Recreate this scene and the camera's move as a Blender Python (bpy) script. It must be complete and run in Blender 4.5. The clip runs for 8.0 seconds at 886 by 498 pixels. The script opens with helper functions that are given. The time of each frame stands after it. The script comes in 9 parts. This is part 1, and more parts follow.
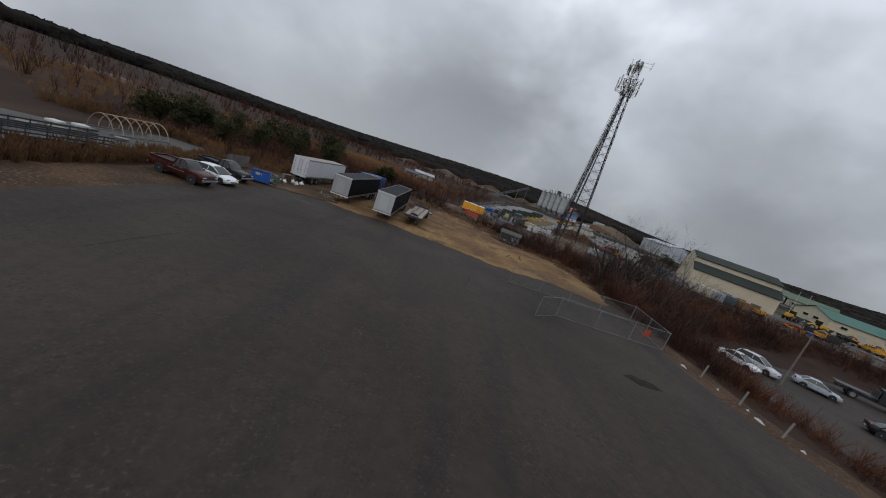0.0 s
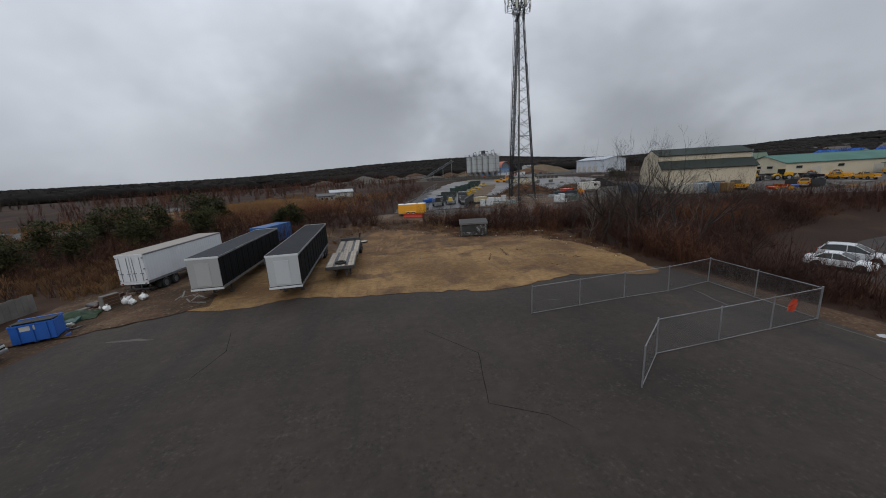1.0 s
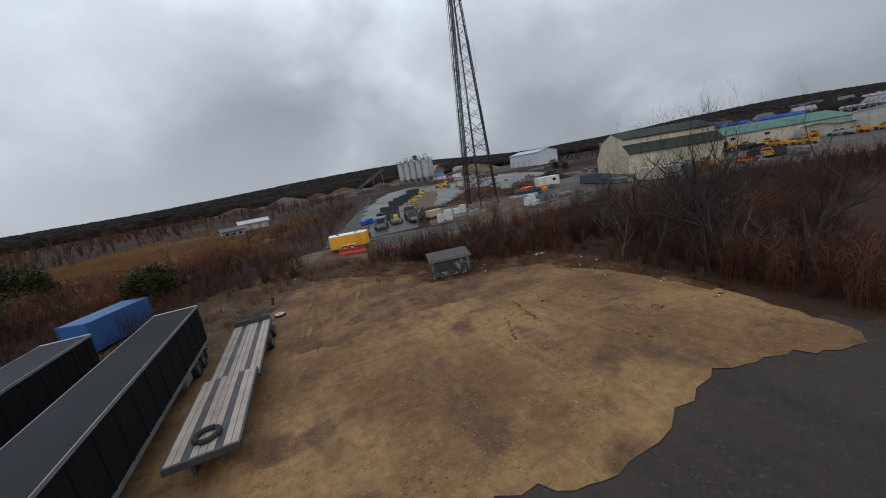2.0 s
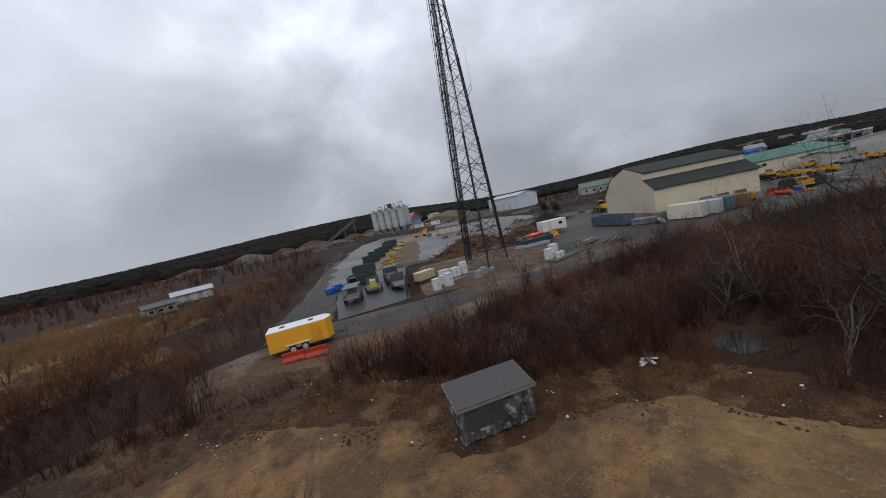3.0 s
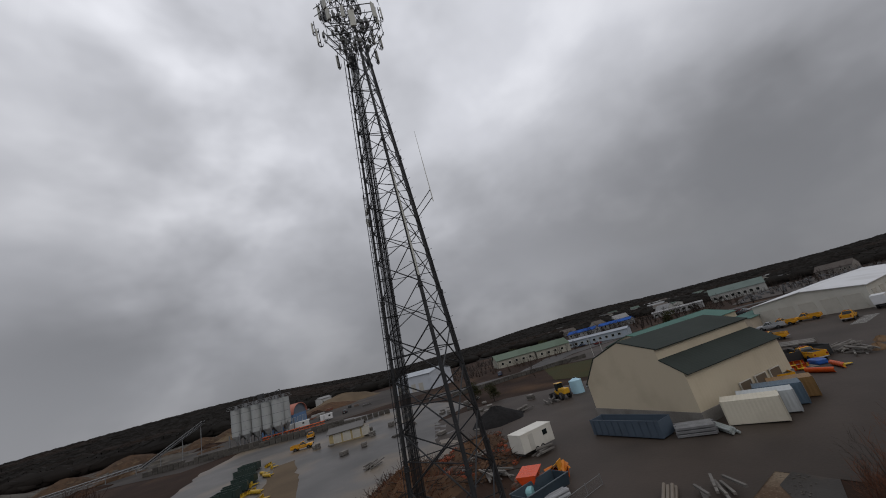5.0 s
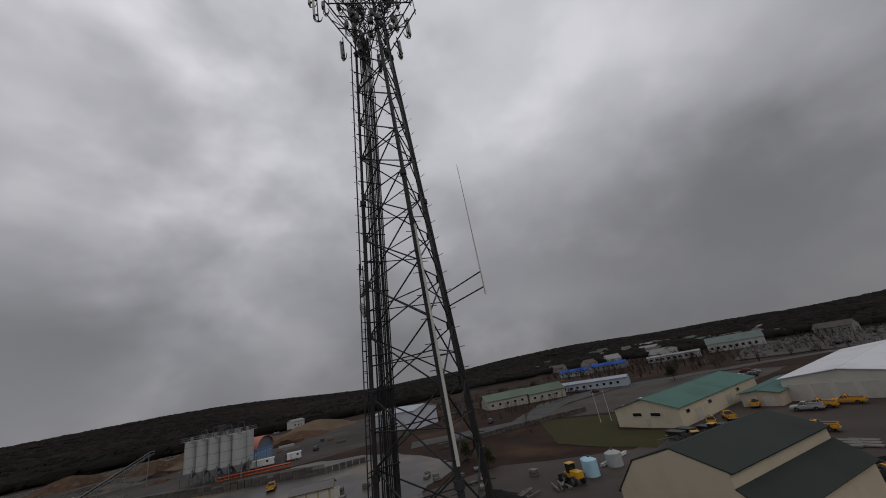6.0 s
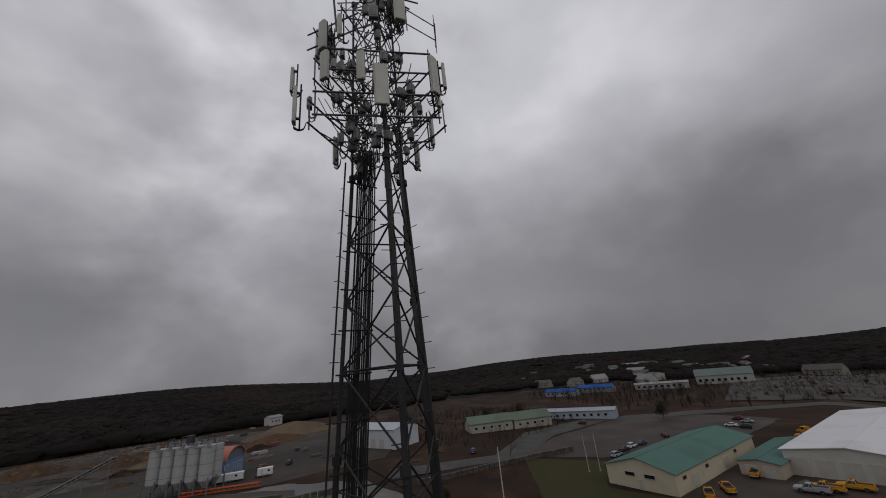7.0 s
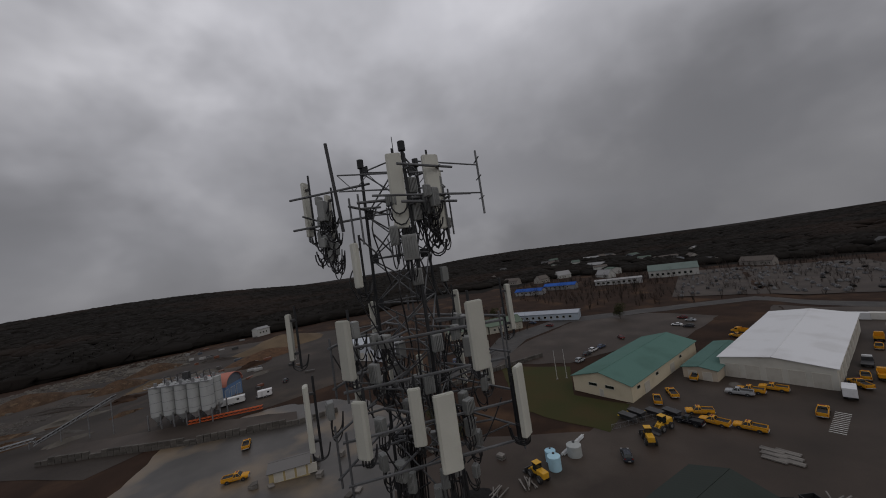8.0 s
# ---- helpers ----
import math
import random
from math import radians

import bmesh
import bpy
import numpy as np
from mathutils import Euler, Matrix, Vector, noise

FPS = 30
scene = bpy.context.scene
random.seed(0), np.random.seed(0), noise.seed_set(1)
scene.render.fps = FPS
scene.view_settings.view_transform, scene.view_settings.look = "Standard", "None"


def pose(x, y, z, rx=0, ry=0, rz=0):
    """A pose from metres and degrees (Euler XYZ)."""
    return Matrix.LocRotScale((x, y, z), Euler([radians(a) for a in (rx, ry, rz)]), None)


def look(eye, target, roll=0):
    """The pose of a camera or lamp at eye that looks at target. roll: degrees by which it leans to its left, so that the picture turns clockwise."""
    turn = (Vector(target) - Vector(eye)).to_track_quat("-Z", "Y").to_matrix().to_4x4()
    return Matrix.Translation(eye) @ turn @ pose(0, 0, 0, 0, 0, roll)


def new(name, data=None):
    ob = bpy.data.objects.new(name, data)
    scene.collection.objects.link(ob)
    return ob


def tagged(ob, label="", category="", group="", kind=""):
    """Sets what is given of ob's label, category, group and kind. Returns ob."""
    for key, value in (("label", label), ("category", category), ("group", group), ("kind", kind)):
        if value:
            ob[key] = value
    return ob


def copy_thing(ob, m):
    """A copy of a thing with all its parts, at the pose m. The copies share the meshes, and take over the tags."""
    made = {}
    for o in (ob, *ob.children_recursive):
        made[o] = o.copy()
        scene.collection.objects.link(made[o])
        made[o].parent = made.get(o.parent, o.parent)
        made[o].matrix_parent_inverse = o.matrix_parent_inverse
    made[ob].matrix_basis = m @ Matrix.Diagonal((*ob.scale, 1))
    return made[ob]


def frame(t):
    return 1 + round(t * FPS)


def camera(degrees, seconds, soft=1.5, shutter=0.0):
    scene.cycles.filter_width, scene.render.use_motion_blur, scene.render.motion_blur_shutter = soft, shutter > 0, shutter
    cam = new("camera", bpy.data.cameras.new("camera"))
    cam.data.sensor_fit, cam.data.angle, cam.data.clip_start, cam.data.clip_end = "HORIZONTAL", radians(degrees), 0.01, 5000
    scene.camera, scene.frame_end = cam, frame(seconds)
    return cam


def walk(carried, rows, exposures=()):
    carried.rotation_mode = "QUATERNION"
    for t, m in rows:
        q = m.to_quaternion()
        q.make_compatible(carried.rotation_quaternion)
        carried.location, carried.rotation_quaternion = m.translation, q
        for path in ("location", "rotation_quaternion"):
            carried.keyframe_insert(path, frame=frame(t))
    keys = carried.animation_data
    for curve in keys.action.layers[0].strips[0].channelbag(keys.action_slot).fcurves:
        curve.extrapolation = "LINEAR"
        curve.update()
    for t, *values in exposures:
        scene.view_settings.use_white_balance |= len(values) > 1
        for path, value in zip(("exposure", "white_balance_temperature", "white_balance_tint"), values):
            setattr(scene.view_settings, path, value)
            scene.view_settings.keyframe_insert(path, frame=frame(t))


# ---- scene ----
# ---- camera ----
cam = camera(103.2, 8.0, soft=1.0)


def aim(x, y, z, yaw, pitch, roll):
    a, b = radians(yaw), radians(pitch)
    d = Vector((-math.sin(a) * math.cos(b), math.cos(a) * math.cos(b), math.sin(b)))
    return look(Vector((x, y, z)), Vector((x, y, z)) + d, roll)


# seconds, eye, yaw, pitch, roll
PATH = [
    (0.0, 0.39, -2.75, 9.07, -2.88, -12.14, 19.89),
    (0.5, 1.04, 5.98, 9.73, -5.85, -12.52, 8.23),
    (1.0, 0.83, 14.32, 9.40, -10.83, -12.37, -3.26),
    (1.2, 0.90, 17.25, 9.32, -12.64, -12.49, -6.73),
    (2.3, 3.73, 37.91, 10.28, -23.07, -11.53, -10.30),
    (2.5, 4.64, 40.95, 10.23, -23.90, -9.48, -11.43),
    (3.0, 7.06, 49.37, 10.67, -26.46, -5.90, -11.80),
    (3.5, 9.11, 57.03, 10.06, -32.33, -1.40, -14.08),
    (4.0, 13.60, 64.89, 11.20, -40.15, 7.41, -15.20),
    (4.5, 16.31, 70.49, 12.35, -45.76, 15.02, -15.24),
    (5.0, 19.36, 74.96, 15.48, -48.88, 16.95, -15.14),
    (5.2, 20.11, 76.31, 17.13, -50.18, 17.85, -14.94),
    (6.3, 26.21, 82.59, 25.75, -50.82, 20.30, -9.33),
    (6.5, 26.45, 82.53, 28.00, -50.98, 20.26, -8.45),
    (7.0, 27.43, 83.48, 33.10, -51.56, 19.20, -5.79),
    (7.5, 28.52, 85.11, 39.96, -52.30, 13.74, -4.90),
    (8.0, 27.53, 85.33, 45.98, -54.25, 2.15, -8.30),
]
walk(cam, [(t, aim(*p)) for t, *p in PATH],
     exposures=[(0.0, -0.2, 6500, 10), (0.5, -0.08, 6500, 10), (1.0, -0.02, 6500, 10), (2.5, 0.08, 6300, 10), (3.0, 0.05, 6400, 11), (3.5, -0.05, 6600, 12), (4.0, -0.16, 6700, 12), (4.5, -0.4, 6700, 12), (5.0, -0.6, 6800, 13), (6.5, -0.92, 6900, 15), (8.0, -0.92, 6900, 15)])

# ---- sky and light ----
SUN_AZ, SUN_EL = 200.0, 38.0
world = bpy.data.worlds.new("sky")
scene.world = world
world.use_nodes = True
wn, wl = world.node_tree.nodes, world.node_tree.links
wn.clear()


def wmath(op, a, b):
    n = wn.new("ShaderNodeMath")
    n.operation = op
    for i, v in enumerate((a, b)):
        if isinstance(v, (int, float)):
            n.inputs[i].default_value = v
        else:
            wl.new(v, n.inputs[i])
    return n.outputs[0]


coord = wn.new("ShaderNodeTexCoord")
sep = wn.new("ShaderNodeSeparateXYZ")
wl.new(coord.outputs["Generated"], sep.inputs[0])
deck = wn.new("ShaderNodeCombineXYZ")
wl.new(sep.outputs["X"], deck.inputs[0])
wl.new(sep.outputs["Y"], deck.inputs[1])
wl.new(wmath("MULTIPLY", sep.outputs["Z"], 1.4), deck.inputs[2])
big = wn.new("ShaderNodeTexNoise")
big.inputs["Scale"].default_value = 2.7
big.inputs["Detail"].default_value = 4.0
big.inputs["Roughness"].default_value = 0.5
big.inputs["Distortion"].default_value = 0.1
wl.new(deck.outputs[0], big.inputs["Vector"])
fine = wn.new("ShaderNodeTexNoise")
fine.inputs["Scale"].default_value = 7.0
fine.inputs["Detail"].default_value = 3.0
wl.new(deck.outputs[0], fine.inputs["Vector"])
mixed = wmath("ADD", wmath("MULTIPLY", big.outputs[0], 0.88), wmath("MULTIPLY", fine.outputs[0], 0.12))
ramp = wn.new("ShaderNodeValToRGB")
ramp.color_ramp.elements[0].position = 0.27
ramp.color_ramp.elements[0].color = (0.49, 0.526, 0.584, 1)
ramp.color_ramp.elements[1].position = 0.75
ramp.color_ramp.elements[1].color = (0.93, 0.99, 1.08, 1)
e = ramp.color_ramp.elements.new(0.5)
e.color = (0.635, 0.68, 0.755, 1)
wl.new(mixed, ramp.inputs[0])
# thinner cloud overhead, thicker towards the east and the horizon
lift = wmath("ADD", wmath("MULTIPLY", wmath("MINIMUM", wmath("MAXIMUM", sep.outputs["Z"], 0.0), 0.6), 1.1), 0.63)
lift = wmath("MULTIPLY", lift, wmath("SUBTRACT", 1.05, wmath("MULTIPLY", wmath("MAXIMUM", sep.outputs["X"], -0.2), 0.33)))
lift = wmath("MULTIPLY", lift, wmath("SUBTRACT", 1.0, wmath("MULTIPLY", wmath("MAXIMUM", sep.outputs["Y"], 0.0), 0.09)))


def cloud(az, el, wide, tall, gain):
    """A thinner (gain > 0) or thicker stretch of the cloud deck round a heading and a height, in degrees."""
    a = radians(az)
    along = wn.new("ShaderNodeVectorMath")
    along.operation = "DOT_PRODUCT"
    along.inputs[1].default_value = (math.cos(a), -math.sin(a), 0.0)
    wl.new(coord.outputs["Generated"], along.inputs[0])
    ahead = wn.new("ShaderNodeVectorMath")
    ahead.operation = "DOT_PRODUCT"
    ahead.inputs[1].default_value = (math.sin(a), math.cos(a), 0.0)
    wl.new(coord.outputs["Generated"], ahead.inputs[0])
    # frayed by the same noise as the deck
    fray = wmath("MULTIPLY", wmath("SUBTRACT", mixed, 0.5), 0.9)
    u = wmath("DIVIDE", wmath("ADD", along.outputs["Value"], fray), math.sin(radians(wide)))
    v = wmath("DIVIDE", wmath("ADD", wmath("SUBTRACT", sep.outputs["Z"], math.sin(radians(el))), wmath("MULTIPLY", fray, 0.5)), math.sin(radians(tall)))
    d2 = wmath("ADD", wmath("MULTIPLY", u, u), wmath("MULTIPLY", v, v))
    bell = wmath("POWER", 2.718, wmath("MULTIPLY", d2, -1.0))
    return wmath("MULTIPLY", wmath("MULTIPLY", bell, wmath("GREATER_THAN", ahead.outputs["Value"], 0.0)), gain)


total = 1.0
for spot in ((20, 15, 15, 9, 0.16), (61, 8, 18, 4, 0.24), (-32, 14, 20, 9, 0.08), (88, 36, 20, 11, 0.26), (58, 28, 18, 10, 0.30), (38, 26, 17, 10, 0.32), (48, 50, 30, 14, 0.34), (84, 58, 24, 14, 0.16),
             (89, 13, 20, 8, -0.26), (3, 38, 16, 12, -0.16), (0, 16, 13, 10, -0.15), (-10, 9, 18, 7, -0.26), (40, 5, 14, 4, -0.08), (36, 13, 9, 4, -0.10), (115, 12, 16, 9, -0.14)):
    total = wmath("ADD", total, cloud(*spot))
lift = wmath("MULTIPLY", lift, total)
shade = wn.new("ShaderNodeMix")
shade.data_type = "RGBA"
shade.blend_type = "MULTIPLY"
shade.inputs[0].default_value = 1.0
wl.new(ramp.outputs[0], shade.inputs[6])
wl.new(lift, shade.inputs[7])
nishita = wn.new("ShaderNodeTexSky")
nishita.sky_type = "NISHITA"
nishita.sun_disc = False
nishita.sun_elevation, nishita.sun_rotation = radians(SUN_EL), radians(SUN_AZ)
dim = wn.new("ShaderNodeMix")
dim.data_type = "RGBA"
dim.blend_type = "MULTIPLY"
dim.inputs[0].default_value = 1.0
dim.inputs[7].default_value = (0.05, 0.05, 0.05, 1)
wl.new(nishita.outputs[0], dim.inputs[6])
cover = wn.new("ShaderNodeMix")
cover.data_type = "RGBA"
cover.inputs[0].default_value = 0.97
wl.new(dim.outputs[2], cover.inputs[6])
wl.new(shade.outputs[2], cover.inputs[7])
back = wn.new("ShaderNodeBackground")
back.inputs["Strength"].default_value = 1.0
wl.new(cover.outputs[2], back.inputs["Color"])
wout = wn.new("ShaderNodeOutputWorld")
wl.new(back.outputs[0], wout.inputs[0])

sun_data = bpy.data.lights.new("sun", "SUN")
sun_data.energy, sun_data.angle, sun_data.color = 0.5, radians(40), (1.0, 0.96, 0.9)
sun = new("sun", sun_data)
sa, se = radians(SUN_AZ), radians(SUN_EL)
sun.matrix_world = look((0, 0, 80), (-math.sin(sa) * math.cos(se), -math.cos(sa) * math.cos(se), 80 - math.sin(se)))


# ---- materials ----
def material(name, colour, rough=0.7, metal=0.0, second=None, scale=1.5, spread=0.5, grain=18.0, bump=0.15, grain_mix=0.25,
             per_object=0.0, tint=False, wave=None, spec=0.5, patches=None, streak=None, speck=None):
    """Paint, stone or soil: two noises blend two colours, a finer one gives grain and relief. wave: (period, axis, depth) of ribs.
    patches: (colour, scale, low, high), a third colour in blots. streak: (colour, across, along, turn, low, high), drawn-out marks. speck: (dark, light, scale, share), grit of two tones."""
    m = bpy.data.materials.new(name)
    m.use_nodes = True
    nt = m.node_tree
    n, l = nt.nodes, nt.links
    bsdf = n["Principled BSDF"]
    bsdf.inputs["Roughness"].default_value = rough
    bsdf.inputs["Metallic"].default_value = metal
    bsdf.inputs["Specular IOR Level"].default_value = spec
    tc = n.new("ShaderNodeTexCoord")
    second = second or tuple(c * 0.6 for c in colour)

    def noise_of(s, detail=4.0):
        t = n.new("ShaderNodeTexNoise")
        t.inputs["Scale"].default_value = s
        t.inputs["Detail"].default_value = detail
        l.new(tc.outputs["Object"], t.inputs["Vector"])
        return t

    def blend(fac, a, b, how="MIX"):
        x = n.new("ShaderNodeMix")
        x.data_type = "RGBA"
        x.blend_type = how
        for i, v in ((0, fac), (6, a), (7, b)):
            if isinstance(v, (int, float)):
                x.inputs[i].default_value = v
            elif isinstance(v, tuple):
                x.inputs[i].default_value = (*v, 1)
            else:
                l.new(v, x.inputs[i])
        return x.outputs[2]

    def spread_of(src, low, high):
        r = n.new("ShaderNodeMapRange")
        r.inputs["From Min"].default_value, r.inputs["From Max"].default_value = low, high
        l.new(src, r.inputs["Value"])
        return r.outputs[0]

    large = noise_of(scale)
    small = noise_of(grain, 3.0)
    if tint:
        info = n.new("ShaderNodeObjectInfo")
        darker = blend(1.0, info.outputs["Color"], (0.72, 0.7, 0.68), "MULTIPLY")
        col = blend(spread_of(large.outputs[0], 0.5, 0.5 + spread), info.outputs["Color"], darker)
    else:
        col = blend(spread_of(large.outputs[0], 0.5 - spread / 2, 0.5 + spread / 2), colour, second)
    if patches:
        pc, ps, lo, hi = patches
        col = blend(spread_of(noise_of(ps, 6.0).outputs[0], lo, hi), col, pc)
    if streak:
        kc, across, along, turn, lo, hi = streak
        mp = n.new("ShaderNodeMapping")
        mp.inputs["Rotation"].default_value = (0, 0, radians(turn))
        mp.inputs["Scale"].default_value = (across, along, 1)
        l.new(tc.outputs["Object"], mp.inputs["Vector"])
        st = n.new("ShaderNodeTexNoise")
        st.inputs["Scale"].default_value = 1.0
        st.inputs["Detail"].default_value = 4.0
        l.new(mp.outputs[0], st.inputs["Vector"])
        col = blend(spread_of(st.outputs[0], lo, hi), col, kc)
    if speck:
        dark_grit, light_grit, gs, share = speck
        grit = noise_of(gs, 6.0).outputs[0]
        clump = spread_of(noise_of(gs * 0.07, 3.0).outputs[0], 0.3, 0.7)
        for tone, lo, hi in ((dark_grit, 0.5 - share, 0.36 - share), (light_grit, 0.53 + share, 0.68 + share)):
            mk = n.new("ShaderNodeMath")
            mk.operation = "MULTIPLY"
            mk.use_clamp = True
            l.new(spread_of(grit, lo, hi), mk.inputs[0])
            l.new(clump, mk.inputs[1])
            col = blend(mk.outputs[0], col, tone)
    col = blend(grain_mix, col, blend(1.0, col, small.outputs[0], "MULTIPLY"))
    if per_object:
        info = n.new("ShaderNodeObjectInfo")
        hsv = n.new("ShaderNodeHueSaturation")
        r = n.new("ShaderNodeMapRange")
        r.inputs["To Min"].default_value, r.inputs["To Max"].default_value = 1 - per_object, 1 + per_object
        l.new(info.outputs["Random"], r.inputs["Value"])
        l.new(r.outputs[0], hsv.inputs["Value"])
        l.new(col, hsv.inputs["Color"])
        col = hsv.outputs[0]
    l.new(col, bsdf.inputs["Base Color"])
    rr = n.new("ShaderNodeMapRange")
    rr.inputs["To Min"].default_value, rr.inputs["To Max"].default_value = max(0.03, rough - 0.12), min(1.0, rough + 0.12)
    l.new(large.outputs[0], rr.inputs["Value"])
    l.new(rr.outputs[0], bsdf.inputs["Roughness"])
    height = small.outputs[0]
    if wave:
        w = n.new("ShaderNodeTexWave")
        w.bands_direction = wave[1]
        w.inputs["Scale"].default_value = 0.314 / wave[0]
        l.new(tc.outputs["Object"], w.inputs["Vector"])
        add = n.new("ShaderNodeMath")
        add.operation = "MULTIPLY_ADD"
        add.inputs[1].default_value = wave[2]
        l.new(w.outputs["Fac"], add.inputs[0])
        l.new(small.outputs[0], add.inputs[2])
        height = add.outputs[0]
    b = n.new("ShaderNodeBump")
    b.inputs["Strength"].default_value = bump
    b.inputs["Distance"].default_value = 0.05
    l.new(height, b.inputs["Height"])
    l.new(b.outputs[0], bsdf.inputs["Normal"])
    return m


M = {}


def defmat(key, *a, **k):
    M[key] = material(key, *a, **k)


defmat("asphalt", (0.053, 0.040, 0.032), 0.75, second=(0.034, 0.0264, 0.0215), scale=0.12, spread=0.35, grain=1.8, bump=0.4, grain_mix=0.5, spec=0.2,
       patches=((0.067, 0.053, 0.043), 0.06, 0.52, 0.8), streak=((0.03, 0.025, 0.0215), 0.5, 0.05, -20, 0.5, 0.75), speck=((0.026, 0.022, 0.019), (0.075, 0.064, 0.054), 7.0, 0.04))
defmat("asphalt_new", (0.020, 0.020, 0.022), 0.4, spec=0.3, second=(0.034, 0.034, 0.035), scale=0.3, spread=0.3, grain=12.0, bump=0.15)
defmat("asphalt_road", (0.045, 0.040, 0.036), 0.6, spec=0.3, second=(0.034, 0.031, 0.029), scale=0.2, spread=0.3, grain=8.0, bump=0.2)
defmat("yard_gravel", (0.048, 0.033, 0.024), 0.66, second=(0.028, 0.020, 0.0145), scale=0.06, spread=0.35, grain=4.0, bump=0.3, spec=0.3,
       patches=((0.07, 0.054, 0.042), 0.05, 0.55, 0.75))
defmat("dirt", (0.32, 0.195, 0.086), 0.9, second=(0.18, 0.104, 0.048), scale=0.12, spread=0.18, grain=2.2, bump=0.8, grain_mix=0.6,
       patches=((0.14, 0.082, 0.046), 0.33, 0.53, 0.64), spec=0.12, streak=((0.20, 0.122, 0.064), 1.3, 0.16, 12, 0.52, 0.72), speck=((0.13, 0.076, 0.042), (0.37, 0.27, 0.16), 9.0, 0.05))
defmat("dirt_damp", (0.24, 0.132, 0.056), 0.85, second=(0.13, 0.074, 0.037), scale=0.3, spread=0.18, grain=2.2, bump=0.9, grain_mix=0.6, spec=0.15, speck=((0.07, 0.042, 0.025), (0.28, 0.2, 0.125), 9.0, 0.04),
       patches=((0.095, 0.06, 0.036), 0.45, 0.55, 0.66))
defmat("soil", (0.04, 0.0215, 0.0135), 0.95, second=(0.023, 0.0135, 0.0095), scale=0.09, spread=0.4, grain=3.0, bump=0.6,
       patches=((0.075, 0.042, 0.024), 0.05, 0.54, 0.7), spec=0.12)
defmat("yard_wet", (0.075, 0.067, 0.059), 0.42, second=(0.046, 0.042, 0.038), scale=0.09, spread=0.35, grain=4.0, bump=0.15, spec=0.45,
       patches=((0.15, 0.112, 0.072), 0.06, 0.5, 0.64))
defmat("mud", (0.20, 0.122, 0.064), 0.85, second=(0.125, 0.076, 0.042), scale=0.6, spread=0.25, grain=3.0, bump=0.7, grain_mix=0.5, spec=0.15)
defmat("plant_ground", (0.047, 0.037, 0.030), 0.75, second=(0.028, 0.022, 0.018), scale=0.03, spread=0.25, grain=1.5, bump=0.5, grain_mix=0.4, spec=0.2,
       patches=((0.075, 0.056, 0.042), 0.035, 0.54, 0.66))
defmat("verge_soil", (0.108, 0.064, 0.038), 0.95, second=(0.06, 0.038, 0.025), scale=0.25, spread=0.3, grain=2.5, bump=0.6, grain_mix=0.5, spec=0.12, speck=((0.035, 0.024, 0.017), (0.2, 0.16, 0.12), 5.0, 0.04),
       patches=((0.15, 0.10, 0.06), 0.3, 0.56, 0.7))
defmat("churned_mud", (0.15, 0.088, 0.044), 0.9, second=(0.085, 0.048, 0.026), scale=1.2, spread=0.3, grain=6.0, bump=0.6, grain_mix=0.5, spec=0.15)
defmat("felt", (0.062, 0.06, 0.058), 0.9, second=(0.04, 0.039, 0.038), scale=1.5, grain=10, bump=0.3, spec=0.12)
defmat("leaf_litter", (0.10, 0.05, 0.025), 0.95, second=(0.052, 0.028, 0.0165), scale=0.5, spread=0.3, grain=4.0, bump=0.9, grain_mix=0.6, spec=0.1,
       patches=((0.16, 0.094, 0.046), 0.4, 0.52, 0.62), speck=((0.022, 0.014, 0.010), (0.26, 0.19, 0.12), 8.0, 0.05))
defmat("shed_wood", (0.11, 0.103, 0.095), 0.9, second=(0.045, 0.041, 0.037), scale=1.3, spread=0.3, grain=14, bump=0.5, grain_mix=0.5, spec=0.12, per_object=0.3,
       patches=((0.30, 0.295, 0.285), 2.2, 0.52, 0.64))
defmat("shingle", (0.125, 0.122, 0.118), 0.9, second=(0.07, 0.068, 0.065), scale=0.8, grain=9, bump=0.6, grain_mix=0.5, spec=0.2)
defmat("marsh_grass", (0.24, 0.145, 0.065), 0.95, second=(0.12, 0.068, 0.034), scale=0.06, spread=0.25, grain=1.2, bump=0.8, grain_mix=0.5, spec=0.1,
       patches=((0.075, 0.044, 0.028), 0.09, 0.54, 0.64))
defmat("road_mud", (0.042, 0.036, 0.031), 0.6, second=(0.028, 0.024, 0.020), scale=0.2, spread=0.35, grain=6.0, bump=0.3, spec=0.25,
       patches=((0.10, 0.066, 0.04), 0.13, 0.54, 0.68))
defmat("compound_mud", (0.13, 0.08, 0.046), 0.85, second=(0.07, 0.043, 0.027), scale=0.16, spread=0.35, grain=3.0, bump=0.6, spec=0.2,
       patches=((0.17, 0.13, 0.09), 0.2, 0.54, 0.68), speck=((0.035, 0.024, 0.017), (0.24, 0.19, 0.14), 6.0, 0.05))
defmat("lichen_block", (0.12, 0.112, 0.10), 0.85, second=(0.06, 0.054, 0.048), scale=0.5, grain=5, bump=0.4, spec=0.2, per_object=0.25)
defmat("pothole", (0.032, 0.0272, 0.0232), 0.9, second=(0.022, 0.019, 0.0165), scale=1.5, grain=4, bump=0.6, spec=0.1)
defmat("crack", (0.020, 0.0175, 0.0155), 0.9, spec=0.1)
defmat("stone_grey", (0.14, 0.127, 0.11), 0.9, second=(0.088, 0.08, 0.07), scale=0.2, grain=2.0, bump=0.5, spec=0.1)
# galvanised tower steel, its silhouette darkness against the sky put into the colour
defmat("tower_steel", (0.042, 0.043, 0.045), 0.6, 0.1, spec=0.2, second=(0.025, 0.026, 0.028), scale=0.9, grain=15)
